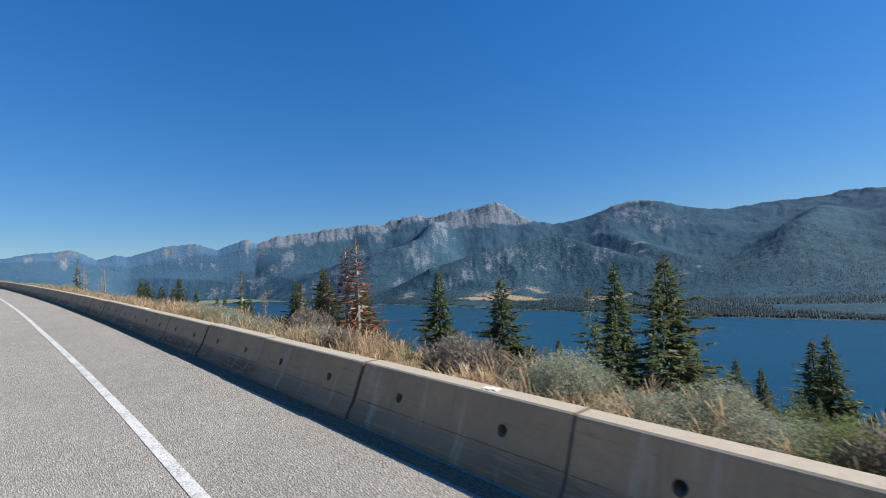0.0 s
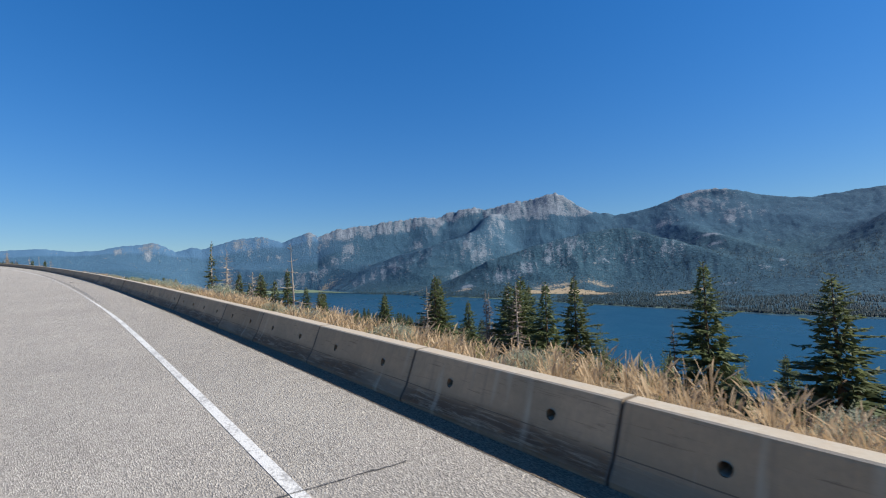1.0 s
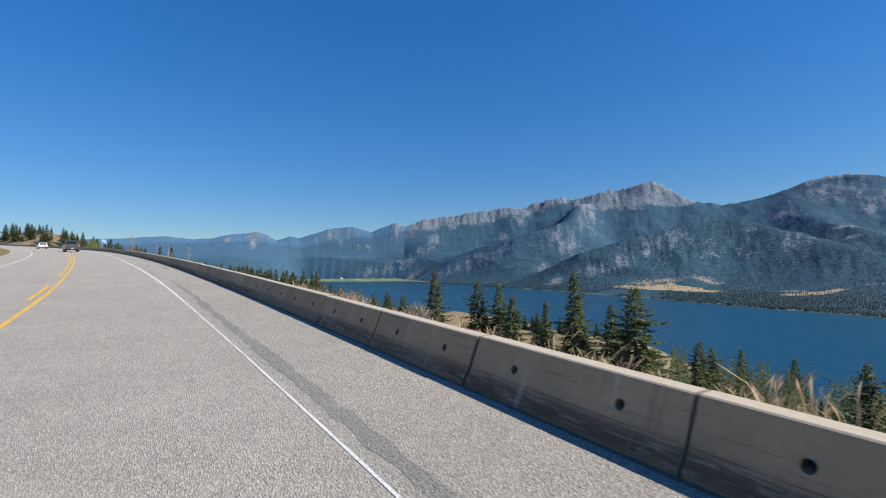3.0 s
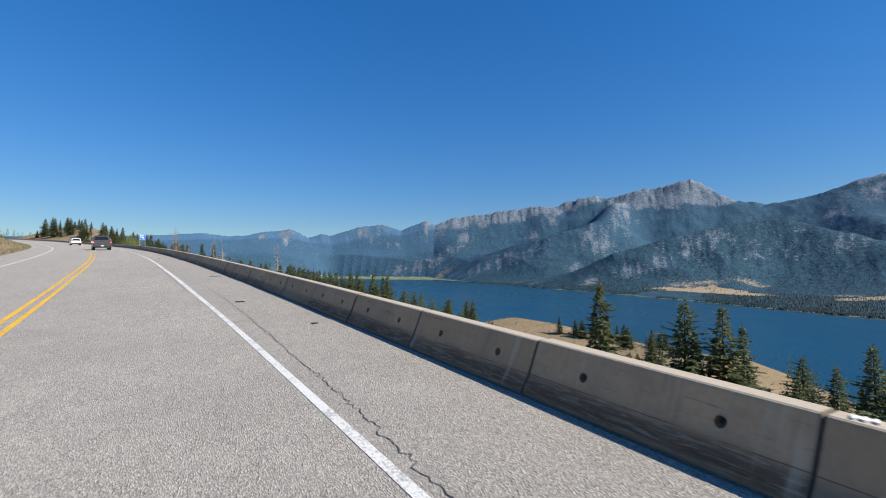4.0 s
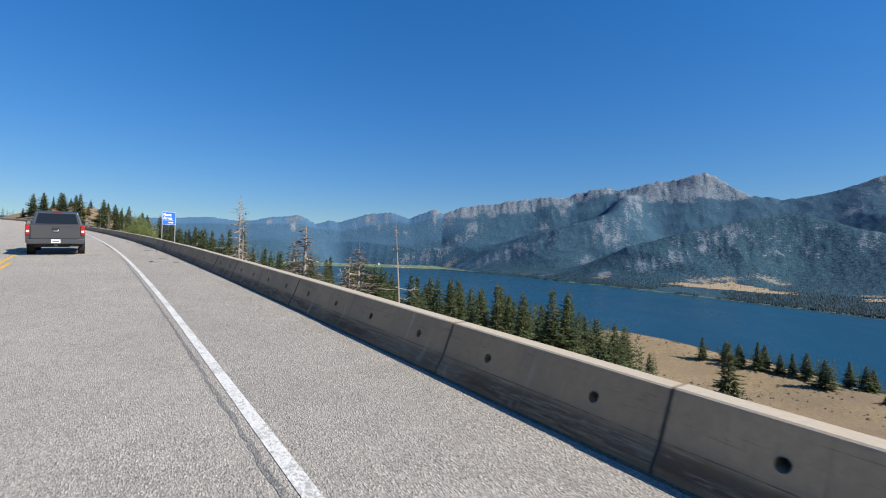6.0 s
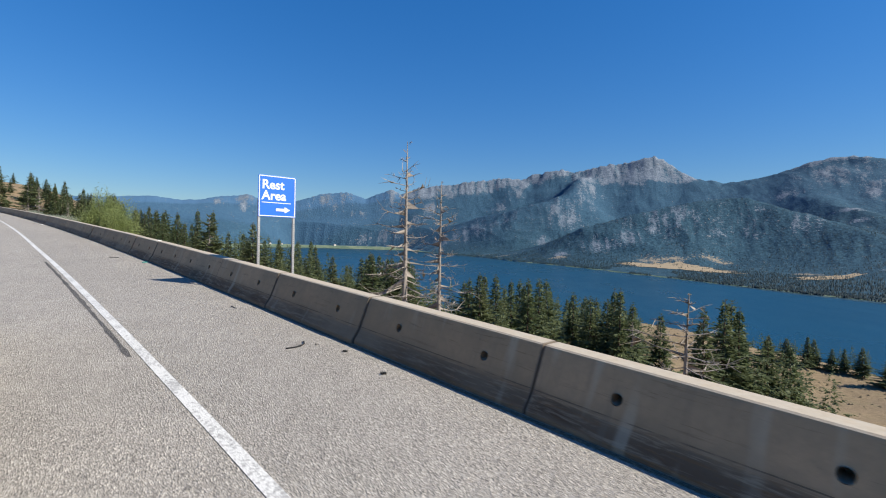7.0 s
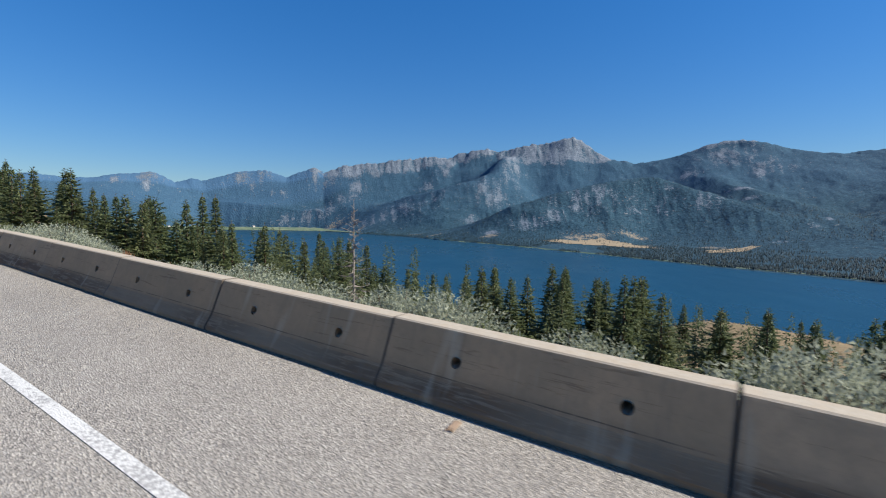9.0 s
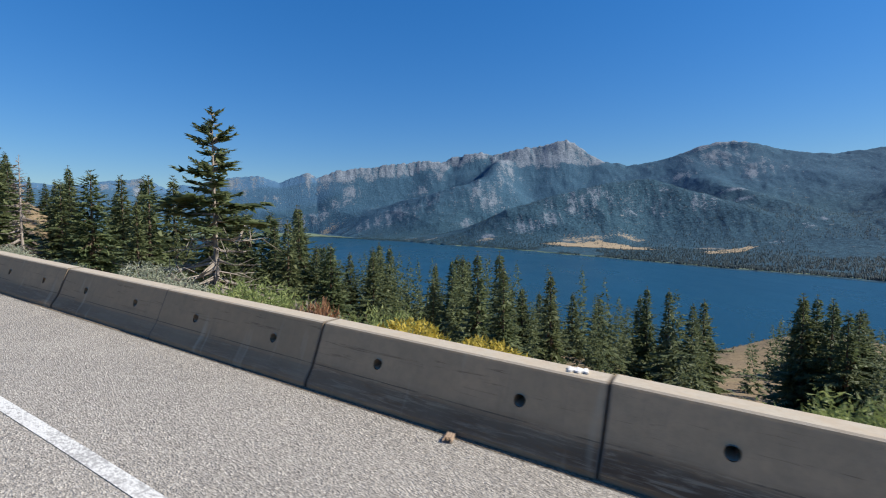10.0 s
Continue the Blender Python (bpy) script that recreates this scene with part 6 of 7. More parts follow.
# ---- fields and marsh across the lake ----
def draped(name, cx, cy, rx, ry, turn, mat, label, up=1.5):
    n = 96
    t_, q_ = np.meshgrid(np.linspace(0, 2 * np.pi, n, endpoint=False), np.linspace(0.05, 1, 7), indexing="ij")
    wob = 1 + 0.16 * np.sin(3 * t_ + cx) + 0.1 * np.sin(5 * t_ + cy) + 0.10 * np.sin(11 * t_ + 1.3) + 0.09 * np.sin(23 * t_) + 0.07 * np.sin(37 * t_ + 0.5)
    a = radians(turn)
    lx, ly = rx * q_ * wob * np.cos(t_), ry * q_ * wob * np.sin(t_)
    x, y = cx + lx * math.cos(a) - ly * math.sin(a), cy + lx * math.sin(a) + ly * math.cos(a)
    r = np.hypot(x, y)
    z = mountain_z(np.degrees(np.arctan2(-x, y)), r, x, y) + up
    v = np.stack([x, y, z], -1)
    ob = new(name, mesh_np(name, np.concatenate([v.reshape(-1, 3)]), np.concatenate([grid_faces(n, 7), np.stack([np.full(6, (n - 1) * 7) + np.arange(6), np.full(6, (n - 1) * 7) + np.arange(6) + 1, np.arange(6) + 1, np.arange(6)], -1)]), [mat], True))
    return tagged(ob, label, "field", kind="structure")


# green marsh at the head of the lake
qa, qd = np.meshgrid(np.arange(16.5, 42, 0.25), np.linspace(0, 1, 9), indexing="ij")
qr = np.interp(qa, SHORE_AZ, SHORE_R) + 6 + qd * np.interp(qa, [16.5, 19, 24, 42], [8, 40, 170, 235]) * (1 + 0.12 * np.sin(qa * 2.3) + 0.08 * np.sin(qa * 7.1))
qx, qy = -qr * np.sin(np.radians(qa)), qr * np.cos(np.radians(qa))
ob = new("marsh", mesh_np("marsh", np.stack([qx, qy, LAKE_Z + 4.5 + (qr - np.interp(qa, SHORE_AZ, SHORE_R)) * (0.005 + np.interp(qa, [17, 23, 40, 48], [0, 0.15, 0.15, 0]))], -1), grid_faces(*qa.shape), [M_MARSH], True))
tagged(ob, "pale green marsh tilted to face the camera at the head of the lake", "marsh", kind="structure")
draped("dry_field", 280, 2110, 200, 115, -25, M_FIELD, "bare tan field on the far lake shore")
draped("dry_field", 650, 1850, 150, 45, 40, M_FIELD, "narrow tan clearing among the shore woods")


# ---- small town at the head of the lake ----
M_TOWN_WALL = Mat("pale_house_walls", 0.85)
M_TOWN_WALL.color(M_TOWN_WALL.mix(M_TOWN_WALL.rnd(), (0.42, 0.40, 0.36), (0.62, 0.60, 0.56)))
M_TOWN_WALL = M_TOWN_WALL.m
M_TOWN_ROOF = plain("weathered_house_roofs", (0.30, 0.27, 0.25), 0.85, var=0.3, scale=0.5)


def house():
    t = thing("house", "pale gabled house at the head of the lake, enlarged for the camera's view", "house", "houses by the lake")
    L, W, H, R = 11.0, 8.0, 9.0, 5.0
    bm = bmesh.new()
    prof = [(-W, 0), (W, 0), (W, H), (0, H + R), (-W, H)]
    a = [bm.verts.new((-L, y, z)) for y, z in prof]
    b = [bm.verts.new((L, y, z)) for y, z in prof]
    bm.faces.new(a)
    bm.faces.new(b[::-1])
    for i in range(5):
        bm.faces.new((a[i], b[i], b[(i + 1) % 5], a[(i + 1) % 5]))
    part("wall", bm, M_TOWN_WALL, t)
    bm = bmesh.new()
    for side in (-1, 1):
        q = [bm.verts.new((x, side * y, z)) for z_off in (0.15, 0.55) for x, y, z in ((-L - 0.8, 0, H + R + z_off), (L + 0.8, 0, H + R + z_off), (L + 0.8, W + 0.9, H - 0.5 + z_off), (-L - 0.8, W + 0.9, H - 0.5 + z_off))]
        for f in ((0, 1, 2, 3), (4, 5, 6, 7), (0, 1, 5, 4), (1, 2, 6, 5), (2, 3, 7, 6), (3, 0, 4, 7)):
            bm.faces.new([q[i] for i in f])
    bmesh.ops.recalc_face_normals(bm, faces=bm.faces)
    part("roof", bm, M_TOWN_ROOF, t)
    return t


hr_ = random.Random(12)
first = None
for k in range(14):
    az_ = hr_.uniform(28.0, 38.5)
    in_ = hr_.uniform(150, 225)
    r_ = float(np.interp(az_, SHORE_AZ, SHORE_R)) + in_
    x_, y_ = -r_ * math.sin(radians(az_)), r_ * math.cos(radians(az_))
    m_ = pose(x_, y_, LAKE_Z + 3.0 + in_ * (0.005 + float(np.interp(az_, [17, 23, 40, 48], [0, 0.15, 0.15, 0]))), 0, 0, hr_.uniform(0, 180))
    if first is None:
        first = house()
        first.matrix_basis = m_
    else:
        copy_thing(first, m_)


M_BRUSH = make_leaf("low_dry_brush", (0.10, 0.085, 0.05), (0.20, 0.165, 0.10), (0.15, 0.12, 0.075))

# ---- dry tufts and low brush on the bare knoll ----
g = np.random.default_rng(61)
kx, ky = g.uniform(-190, 20, 9000), g.uniform(180, 380, 9000)
ok = knoll_bare(kx, ky) & (fbm(kx * 0.03, ky * 0.03, 3, 0.5, 71) > g.uniform(0.35, 0.75, 9000))
ob = woods("knoll_brush", 14, kx[ok], ky[ok], ground_z(kx[ok], ky[ok]) - 0.05, g.uniform(0.15, 0.45, ok.sum()), M_BRUSH, fat=0.9, layers=1)
tagged(ob, "low dry brush scattered over the bare knoll", "brush", kind="stuff")


# ---- bmesh helpers for made things ----
def box(size, centre=(0, 0, 0), bevel=0.0, bm=None, segments=2):
    bm = bm or bmesh.new()
    r = bmesh.ops.create_cube(bm, size=1.0)
    for v in r["verts"]:
        v.co = Vector((v.co.x * size[0] + centre[0], v.co.y * size[1] + centre[1], v.co.z * size[2] + centre[2]))
    if bevel:
        edges = list({e for v in r["verts"] for e in v.link_edges})
        bmesh.ops.bevel(bm, geom=edges, offset=bevel, segments=segments, affect="EDGES", profile=0.6)
    return bm


def extruded(profile, half, bevel=0.0, shape=None):
    """A side profile of (y, z) points drawn out across x from -half to half; shape(x, y, z) may move its points."""
    bm = bmesh.new()
    a = [bm.verts.new((-half, y, z)) for y, z in profile]
    b = [bm.verts.new((half, y, z)) for y, z in profile]
    n = len(profile)
    for i in range(n):
        bm.faces.new((a[i], a[(i + 1) % n], b[(i + 1) % n], b[i]))
    bm.faces.new(a[::-1])
    bm.faces.new(b)
    bmesh.ops.recalc_face_normals(bm, faces=bm.faces)
    if bevel:
        bmesh.ops.bevel(bm, geom=list(bm.edges), offset=bevel, segments=2, affect="EDGES", profile=0.6)
    if shape:
        for v in bm.verts:
            v.co = Vector(shape(*v.co))
    return bm


def disc(radius, width, centre, segments=28, bevel=0.0, bm=None):
    """A wheel-like cylinder whose axle runs along x."""
    bm = bm or bmesh.new()
    r = bmesh.ops.create_cone(bm, cap_ends=True, segments=segments, radius1=radius, radius2=radius, depth=width)
    rot = Matrix.Rotation(radians(90), 4, "Y")
    for v in r["verts"]:
        v.co = rot @ v.co + Vector(centre)
    if bevel:
        edges = [e for e in bm.edges if len(e.link_faces) == 2 and any(len(f.verts) > 4 for f in e.link_faces) and all(v in r["verts"] for v in e.verts)]
        bmesh.ops.bevel(bm, geom=edges, offset=bevel, segments=2, affect="EDGES")
    return bm


M_TRUCK = Mat("dark_grey_car_paint", 0.28, 0.35)
M_TRUCK.color(M_TRUCK.mix(M_TRUCK.noise(90.0, M_TRUCK.pos(obj=True), 2), (0.060, 0.066, 0.076), (0.082, 0.088, 0.098)))
M_TRUCK.b.inputs["Coat Weight"].default_value = 0.7
M_TRUCK = M_TRUCK.m
M_CARWHITE = Mat("white_car_paint", 0.3)
M_CARWHITE.color((0.74, 0.75, 0.76))
M_CARWHITE.b.inputs["Coat Weight"].default_value = 0.6
M_CARWHITE = M_CARWHITE.m
M_GLASS_DARK = Mat("tinted_car_glass", 0.06)
M_GLASS_DARK.color((0.012, 0.014, 0.016))
M_GLASS_DARK = M_GLASS_DARK.m
M_RUBBER = plain("tyre_rubber", (0.018, 0.018, 0.018), 0.85, var=0.3)
M_RIM = plain("alloy_rim", (0.45, 0.46, 0.47), 0.35, 0.9)
M_CHROME = plain("chrome_steel", (0.55, 0.55, 0.56), 0.22, 1.0)
M_BLACK = plain("black_plastic", (0.02, 0.02, 0.021), 0.6)
M_RED_LENS = plain("red_lamp_lens", (0.36, 0.016, 0.014), 0.2)
M_PLATE = plain("licence_plate_white", (0.72, 0.72, 0.74), 0.4)
M_PLATE_BAR = plain("plate_bar_red", (0.45, 0.05, 0.06), 0.5)
M_SIGN_BLUE = Mat("blue_sign_sheeting", 0.45)
M_SIGN_BLUE.color(M_SIGN_BLUE.mix(M_SIGN_BLUE.noise(4.0, M_SIGN_BLUE.pos(obj=True), 3), (0.006, 0.115, 0.62), (0.010, 0.15, 0.72)))
M_SIGN_BLUE = M_SIGN_BLUE.m
M_SIGN_WHITE = plain("white_sign_sheeting", (0.82, 0.83, 0.85), 0.45, var=0.04)
M_STEEL = plain("galvanised_steel", (0.36, 0.36, 0.355), 0.5, 0.55, var=0.2)


def stand_on_road(ob, s_, lat_, turn=0.0):
    p_ = road_at(float(s_), float(lat_))
    q_ = road_at(float(s_) + 1.0, float(lat_))
    ob.matrix_basis = pose(*[float(c) for c in p_], 0, 0, math.degrees(float(heading(s_))) + turn) @ pose(0, 0, 0, math.degrees(math.atan(float(q_[2] - p_[2]))), -math.degrees(math.atan(FALL)), 0)


def pickup():
    t = thing("pickup_truck", "dark grey crew-cab pickup truck standing in its lane", "pickup truck")
    # lower body: bed and cab sides with wheel arches
    def arch(yc, r=0.49, z0=0.42):
        return [(yc + r * math.cos(a), z0 + r * 0.95 * math.sin(a)) for a in np.linspace(0.12, math.pi - 0.12, 9)]
    prof = [(0.10, 0.55), (0.06, 0.9), (0.07, 1.32), (1.75, 1.34), (1.78, 1.26), (4.3, 1.24), (5.55, 1.16), (5.82, 1.0), (5.88, 0.55)]
    prof += [(5.45, 0.46)] + arch(4.78) + [(3.9, 0.44), (1.75, 0.46)] + arch(1.12) + [(0.5, 0.52)]
    part("body", extruded(prof, 1.0, 0.0, lambda x, y, z: (x * (1.0 - 0.05 * max(0, abs(z - 0.9) - 0.2)), y, z)), M_TRUCK, t)
    cab = extruded([(1.78, 1.24), (1.86, 1.86), (2.05, 1.93), (3.35, 1.94), (3.6, 1.88), (4.35, 1.28), (4.3, 1.2)], 0.93, 0.05, lambda x, y, z: (x * (1.0 - 0.30 * max(0, z - 1.26)), y, z))
    part("cab", cab, M_TRUCK, t)
    part("rear_window", extruded([(1.770, 1.36), (1.840, 1.82), (1.90, 1.82), (1.85, 1.36)], 0.76, 0.015, lambda x, y, z: (x * (1.0 - 0.28 * max(0, z - 1.36)), y, z)), M_GLASS_DARK, t)
    for sx in (-1, 1):
        w = extruded([(2.0, 1.36), (2.06, 1.80), (3.3, 1.82), (3.55, 1.78), (4.05, 1.36)], 0.012, 0.0, lambda x, y, z: (x + sx * (0.928 - 0.27 * max(0, z - 1.26)), y, z))
        part("side_window", w, M_GLASS_DARK, t)
    gate = box((1.66, 0.09, 0.60), (0, 0.045, 1.02), 0.025)
    tg = part("tailgate", gate, M_TRUCK, t)
    part("handle", box((0.26, 0.03, 0.09), (0, -0.01, 1.16), 0.012), M_BLACK, tg)
    part("badge", box((0.20, 0.02, 0.085), (0, -0.005, 1.05), 0.03), M_CHROME, tg)
    part("tailgate_spoiler", box((1.66, 0.10, 0.035), (0, 0.05, 1.335), 0.012), M_BLACK, tg)
    for sx in (-1, 1):
        lamp = part("tail_light", box((0.15, 0.12, 0.42), (sx * 0.915, 0.075, 1.09), 0.03), M_RED_LENS, t, "red tail light")
        part("reverse_lens", box((0.10, 0.02, 0.09), (sx * 0.915, 0.012, 1.03), 0.01), M_PLATE, lamp)
    bumper = part("rear_bumper", box((1.92, 0.24, 0.22), (0, 0.02, 0.60), 0.05), M_TRUCK, t)
    part("step_pad", box((1.5, 0.18, 0.02), (0, -0.01, 0.715), 0.008), M_BLACK, bumper)
    plate = part("licence_plate", box((0.31, 0.015, 0.16), (0, -0.11, 0.61), 0.006), M_PLATE, bumper, "white plate with red bar")
    part("plate_bar", box((0.22, 0.008, 0.05), (0, -0.119, 0.61), 0.0), M_PLATE_BAR, plate)
    part("hitch", box((0.12, 0.22, 0.10), (0, 0.0, 0.42), 0.015), M_BLACK, t)
    part("underbody", box((1.5, 4.9, 0.22), (0, 2.9, 0.44), 0.03), M_BLACK, t)
    part("exhaust_pipe", disc(0.045, 0.3, (0.62, 0.25, 0.38), 12), M_CHROME, t)
    part("brake_light", box((0.30, 0.05, 0.028), (0, 1.885, 1.885), 0.010), M_RED_LENS, t, "red high brake light")
    part("bed_liner", box((1.55, 1.55, 0.05), (0, 0.95, 0.86), 0.01), M_BLACK, t)
    for sx in (-1, 1):
        mirror = part("mirror", box((0.20, 0.10, 0.24), (sx * 1.10, 3.72, 1.36), 0.035), M_BLACK, t, "black door mirror")
        part("mirror_glass", box((0.15, 0.012, 0.18), (sx * 1.10, 3.668, 1.36), 0.01), M_CHROME, mirror)
        for yc in (1.12, 4.78):
            wheel = part("wheel", disc(0.41, 0.27, (sx * 0.86, yc, 0.41), 32, 0.04), M_RUBBER, t, "black road wheel")
            part("rim", disc(0.26, 0.02, (sx * 0.995, yc, 0.41), 24, 0.006), M_RIM, wheel)
    return t


truck = pickup()
stand_on_road(truck, 176.0, -4.2)


def white_suv():
    t = thing("white_car", "white compact crossover car seen from behind on the highway", "car")
    def arch(yc, r=0.37, z0=0.34):
        return [(yc + r * math.cos(a), z0 + r * math.sin(a)) for a in np.linspace(0.1, math.pi - 0.1, 8)]
    prof = [(0.04, 0.42), (0.0, 0.75), (0.08, 1.02), (3.1, 1.02), (4.25, 0.86), (4.42, 0.6), (4.40, 0.3)] + arch(3.6) + [(2.9, 0.28), (1.4, 0.28)] + arch(0.85) + [(0.3, 0.34)]
    part("body", extruded(prof, 0.91), M_CARWHITE, t)
    part("cabin", extruded([(0.09, 1.0), (0.32, 1.52), (0.55, 1.60), (2.2, 1.60), (3.15, 1.0)], 0.86, 0.04, lambda x, y, z: (x * (1 - 0.28 * max(0, z - 1.02)), y, z)), M_CARWHITE, t)
    part("rear_window", extruded([(0.075, 1.06), (0.27, 1.47), (0.33, 1.47), (0.14, 1.06)], 0.66, 0.01), M_GLASS_DARK, t)
    for sx in (-1, 1):
        part("side_window", extruded([(0.5, 1.06), (0.62, 1.48), (2.15, 1.5), (2.85, 1.06)], 0.01, 0.0, lambda x, y, z: (x + sx * (0.862 - 0.24 * max(0, z - 1.02)), y, z)), M_GLASS_DARK, t)
        part("tail_light", box((0.34, 0.10, 0.16), (sx * 0.72, 0.05, 0.98), 0.03), M_RED_LENS, t, "red tail light")
        for yc in (0.85, 3.6):
            wheel = part("wheel", disc(0.33, 0.2, (sx * 0.80, yc, 0.33), 28, 0.03), M_RUBBER, t, "black road wheel")
            part("rim", disc(0.21, 0.02, (sx * 0.90, yc, 0.33), 20, 0.004), M_RIM, wheel)
    part("rear_bumper", box((1.76, 0.16, 0.26), (0, 0.03, 0.46), 0.05), M_BLACK, t, "black lower bumper")
    plate = part("licence_plate", box((0.30, 0.012, 0.15), (0, -0.012, 0.78), 0.004), M_PLATE, t)
    part("plate_bar", box((0.2, 0.006, 0.05), (0, -0.02, 0.78)), M_PLATE_BAR, plate)
    return t


car = white_suv()
stand_on_road(car, 235.0, -4.0)


# ---- rest area sign ----
def lettering(name, text, size, parent, at, mat):
    cu = bpy.data.curves.new(name, "FONT")
    cu.body, cu.size, cu.extrude, cu.align_x = text, size, 0.0015, "LEFT"
    cu.offset = size * 0.022
    tmp = bpy.data.objects.new(name, cu)
    scene.collection.objects.link(tmp)
    bpy.context.view_layer.update()
    me = bpy.data.meshes.new_from_object(tmp.evaluated_get(bpy.context.evaluated_depsgraph_get()))
    bpy.data.objects.remove(tmp)
    me.materials.clear()
    ob = part(name, me, mat, parent)
    ob.matrix_basis = pose(*at, 90, 0, 0)
    return ob


def rest_sign():
    t = thing("road_sign", "blue rest area sign with white arrow on two steel posts", "road sign")
    w, h, zb = 0.87, 0.93, 1.70
    board = part("sign_board", box((w, 0.012, h), (0, 0, zb + h / 2), 0.004), M_SIGN_BLUE, t, "blue sign board")
    for sx, sz, cx, cz in ((w - 0.04, 0.016, 0, zb + 0.02), (w - 0.04, 0.016, 0, zb + h - 0.02), (0.016, h - 0.04, -w / 2 + 0.02, zb + h / 2), (0.016, h - 0.04, w / 2 - 0.02, zb + h / 2)):
        part("border", box((sx, 0.004, sz), (cx, -0.0085, cz)), M_SIGN_WHITE, board)
    lettering("lettering", "Rest", 0.285, board, (-w / 2 + 0.075, -0.0075, zb + 0.63), M_SIGN_WHITE)
    lettering("lettering", "Area", 0.285, board, (-w / 2 + 0.075, -0.0075, zb + 0.385), M_SIGN_WHITE)
    part("rule", box((w * 0.78, 0.004, 0.014), (-0.02, -0.0085, zb + 0.32)), M_SIGN_WHITE, board)
    arrow = bmesh.new()
    pts = [(0.0, 0.135), (0.20, 0.135), (0.20, 0.095), (0.33, 0.165), (0.20, 0.235), (0.20, 0.195), (0.0, 0.195)]
    f = arrow.faces.new([arrow.verts.new((x - 0.03, -0.0085, zb + z)) for x, z in pts])
    r = bmesh.ops.extrude_face_region(arrow, geom=[f])
    for v in r["geom"]:
        if isinstance(v, bmesh.types.BMVert):
            v.co.y -= 0.003
    part("arrow", arrow, M_SIGN_WHITE, board)
    for sx in (-1, 1):
        post = part("post", box((0.05, 0.05, zb + 0.55), (sx * 0.405, 0.034, zb / 2 + 0.12), 0.004), M_STEEL, t, "perforated steel post")
        bm = bmesh.new()
        for k in range(29):
            box((0.012, 0.003, 0.012), (sx * 0.405, 0.0075, 0.15 + k * 0.05), 0.0, bm)
        part("punched_holes", bm, M_BLACK, post)
        for zz in (zb + 0.12, zb + h - 0.12):
            part("bolt", box((0.022, 0.008, 0.022), (sx * 0.405, -0.009, zz), 0.003), M_STEEL, board)
    return t


sign = rest_sign()
sp = road_at(183.1, 0.95)
sz_ = float(slope_height(np.array([183.1]), np.array([0.95]), sp[:1], sp[1:2])[0])
sign.matrix_basis = pose(float(sp[0]), float(sp[1]), sz_ - 0.03, 0, 0, math.degrees(float(heading(183.1))) - 1.0) @ Matrix.Diagonal((0.86, 0.86, 0.86, 1))


# ---- road wear and litter ----
def ribbon(name, pts, width, mat, label, category="road wear", up=0.006, wob=0.0, seed=1, step=0.12, taper=0.0):
    """A flat strip on the road through (s, lat) points."""
    g = np.random.default_rng(seed)
    p_ = np.array(pts, float)
    seg = np.concatenate([[0], np.cumsum(np.hypot(*np.diff(p_, axis=0).T))])
    t_ = np.arange(0, seg[-1] + step, step).clip(0, seg[-1])
    ss, ll = np.interp(t_, seg, p_[:, 0]), np.interp(t_, seg, p_[:, 1])
    if wob:
        ss = ss + wob * np.cumsum(g.normal(0, 0.35, len(ss))) * 0.5
        ll = ll + wob * g.normal(0, 0.6, len(ll))
    ds, dl = np.gradient(ss), np.gradient(ll)
    nn = np.hypot(ds, dl) + 1e-6
    w = width * 0.5 * (g.uniform(0.5, 1.3, len(ss)) if wob else np.ones(len(ss)))
    if taper:
        w = w * np.clip(np.minimum(t_, seg[-1] - t_) / taper, 0.02, 1)
    a = road_at(ss - dl / nn * w, ll + ds / nn * w, up)
    b = road_at(ss + dl / nn * w, ll - ds / nn * w, up)
    ob = new(name, mesh_np(name, np.stack([a, b], 1), grid_faces(len(ss), 2), [mat]))
    return tagged(ob, label, category, kind="structure")


M_SEAM2 = make_asphalt("dark_patch_asphalt", (0.185, 0.173, 0.158), (0.315, 0.295, 0.27), (0.245, 0.23, 0.21))
M_TAR2 = make_asphalt("dark_lip_asphalt", (0.075, 0.07, 0.065), (0.16, 0.15, 0.14), (0.11, 0.103, 0.095))
M_SEAM = make_asphalt("dark_seam_asphalt", (0.17, 0.162, 0.15), (0.285, 0.27, 0.25), (0.22, 0.208, 0.192))
ribbon("sealed_seam", [(s_, -1.41 if s_ < 90 else -1.33) for s_ in range(46, 101, 3)], 0.19, M_SEAM2, "darker patched asphalt seam beside the edge line", up=0.003, wob=0.012, step=0.25, taper=9.0)
ribbon("sealed_seam", [(s_, -float(edge_line(s_)) - 0.145) for s_ in range(117, 176, 2)], 0.04, M_SEAM, "dark worn lip beside the edge line", up=0.003, wob=0.012, step=0.12)
ribbon("sealed_seam", [(s_, -float(edge_line(s_)) - 0.13) for s_ in range(180, 192, 2)], 0.06, M_TAR2, "dark worn lip beside the edge line", up=0.003, wob=0.006, step=0.25)
for pts in ([(175.4, -5.3), (175.3, -2.4), (175.15, -1.8), (174.95, -0.3)], [(130.5, -5.2), (130.4, -4.2), (130.25, -2.6), (130.0, -0.9)], [(133.4, -5.2), (133.2, -3.6), (133.3, -2.6)], [(28.0, -2.2), (27.9, -1.57), (27.75, -0.7)], [(75.6, -5.0), (75.3, -3.3), (75.2, -1.9)]):
    ribbon("crack", pts, 0.014, M_TAR, "irregular dark crack across the asphalt", wob=0.03, seed=int(pts[0][0]), step=0.06)
ribbon("crack", [(99.0, -1.45), (102.8, -1.66), (105.0, -1.57), (108.7, -1.50), (112.0, -1.42), (118.0, -1.40)], 0.011, M_TAR, "long ragged crack along the shoulder", wob=0.035, seed=4, step=0.06)
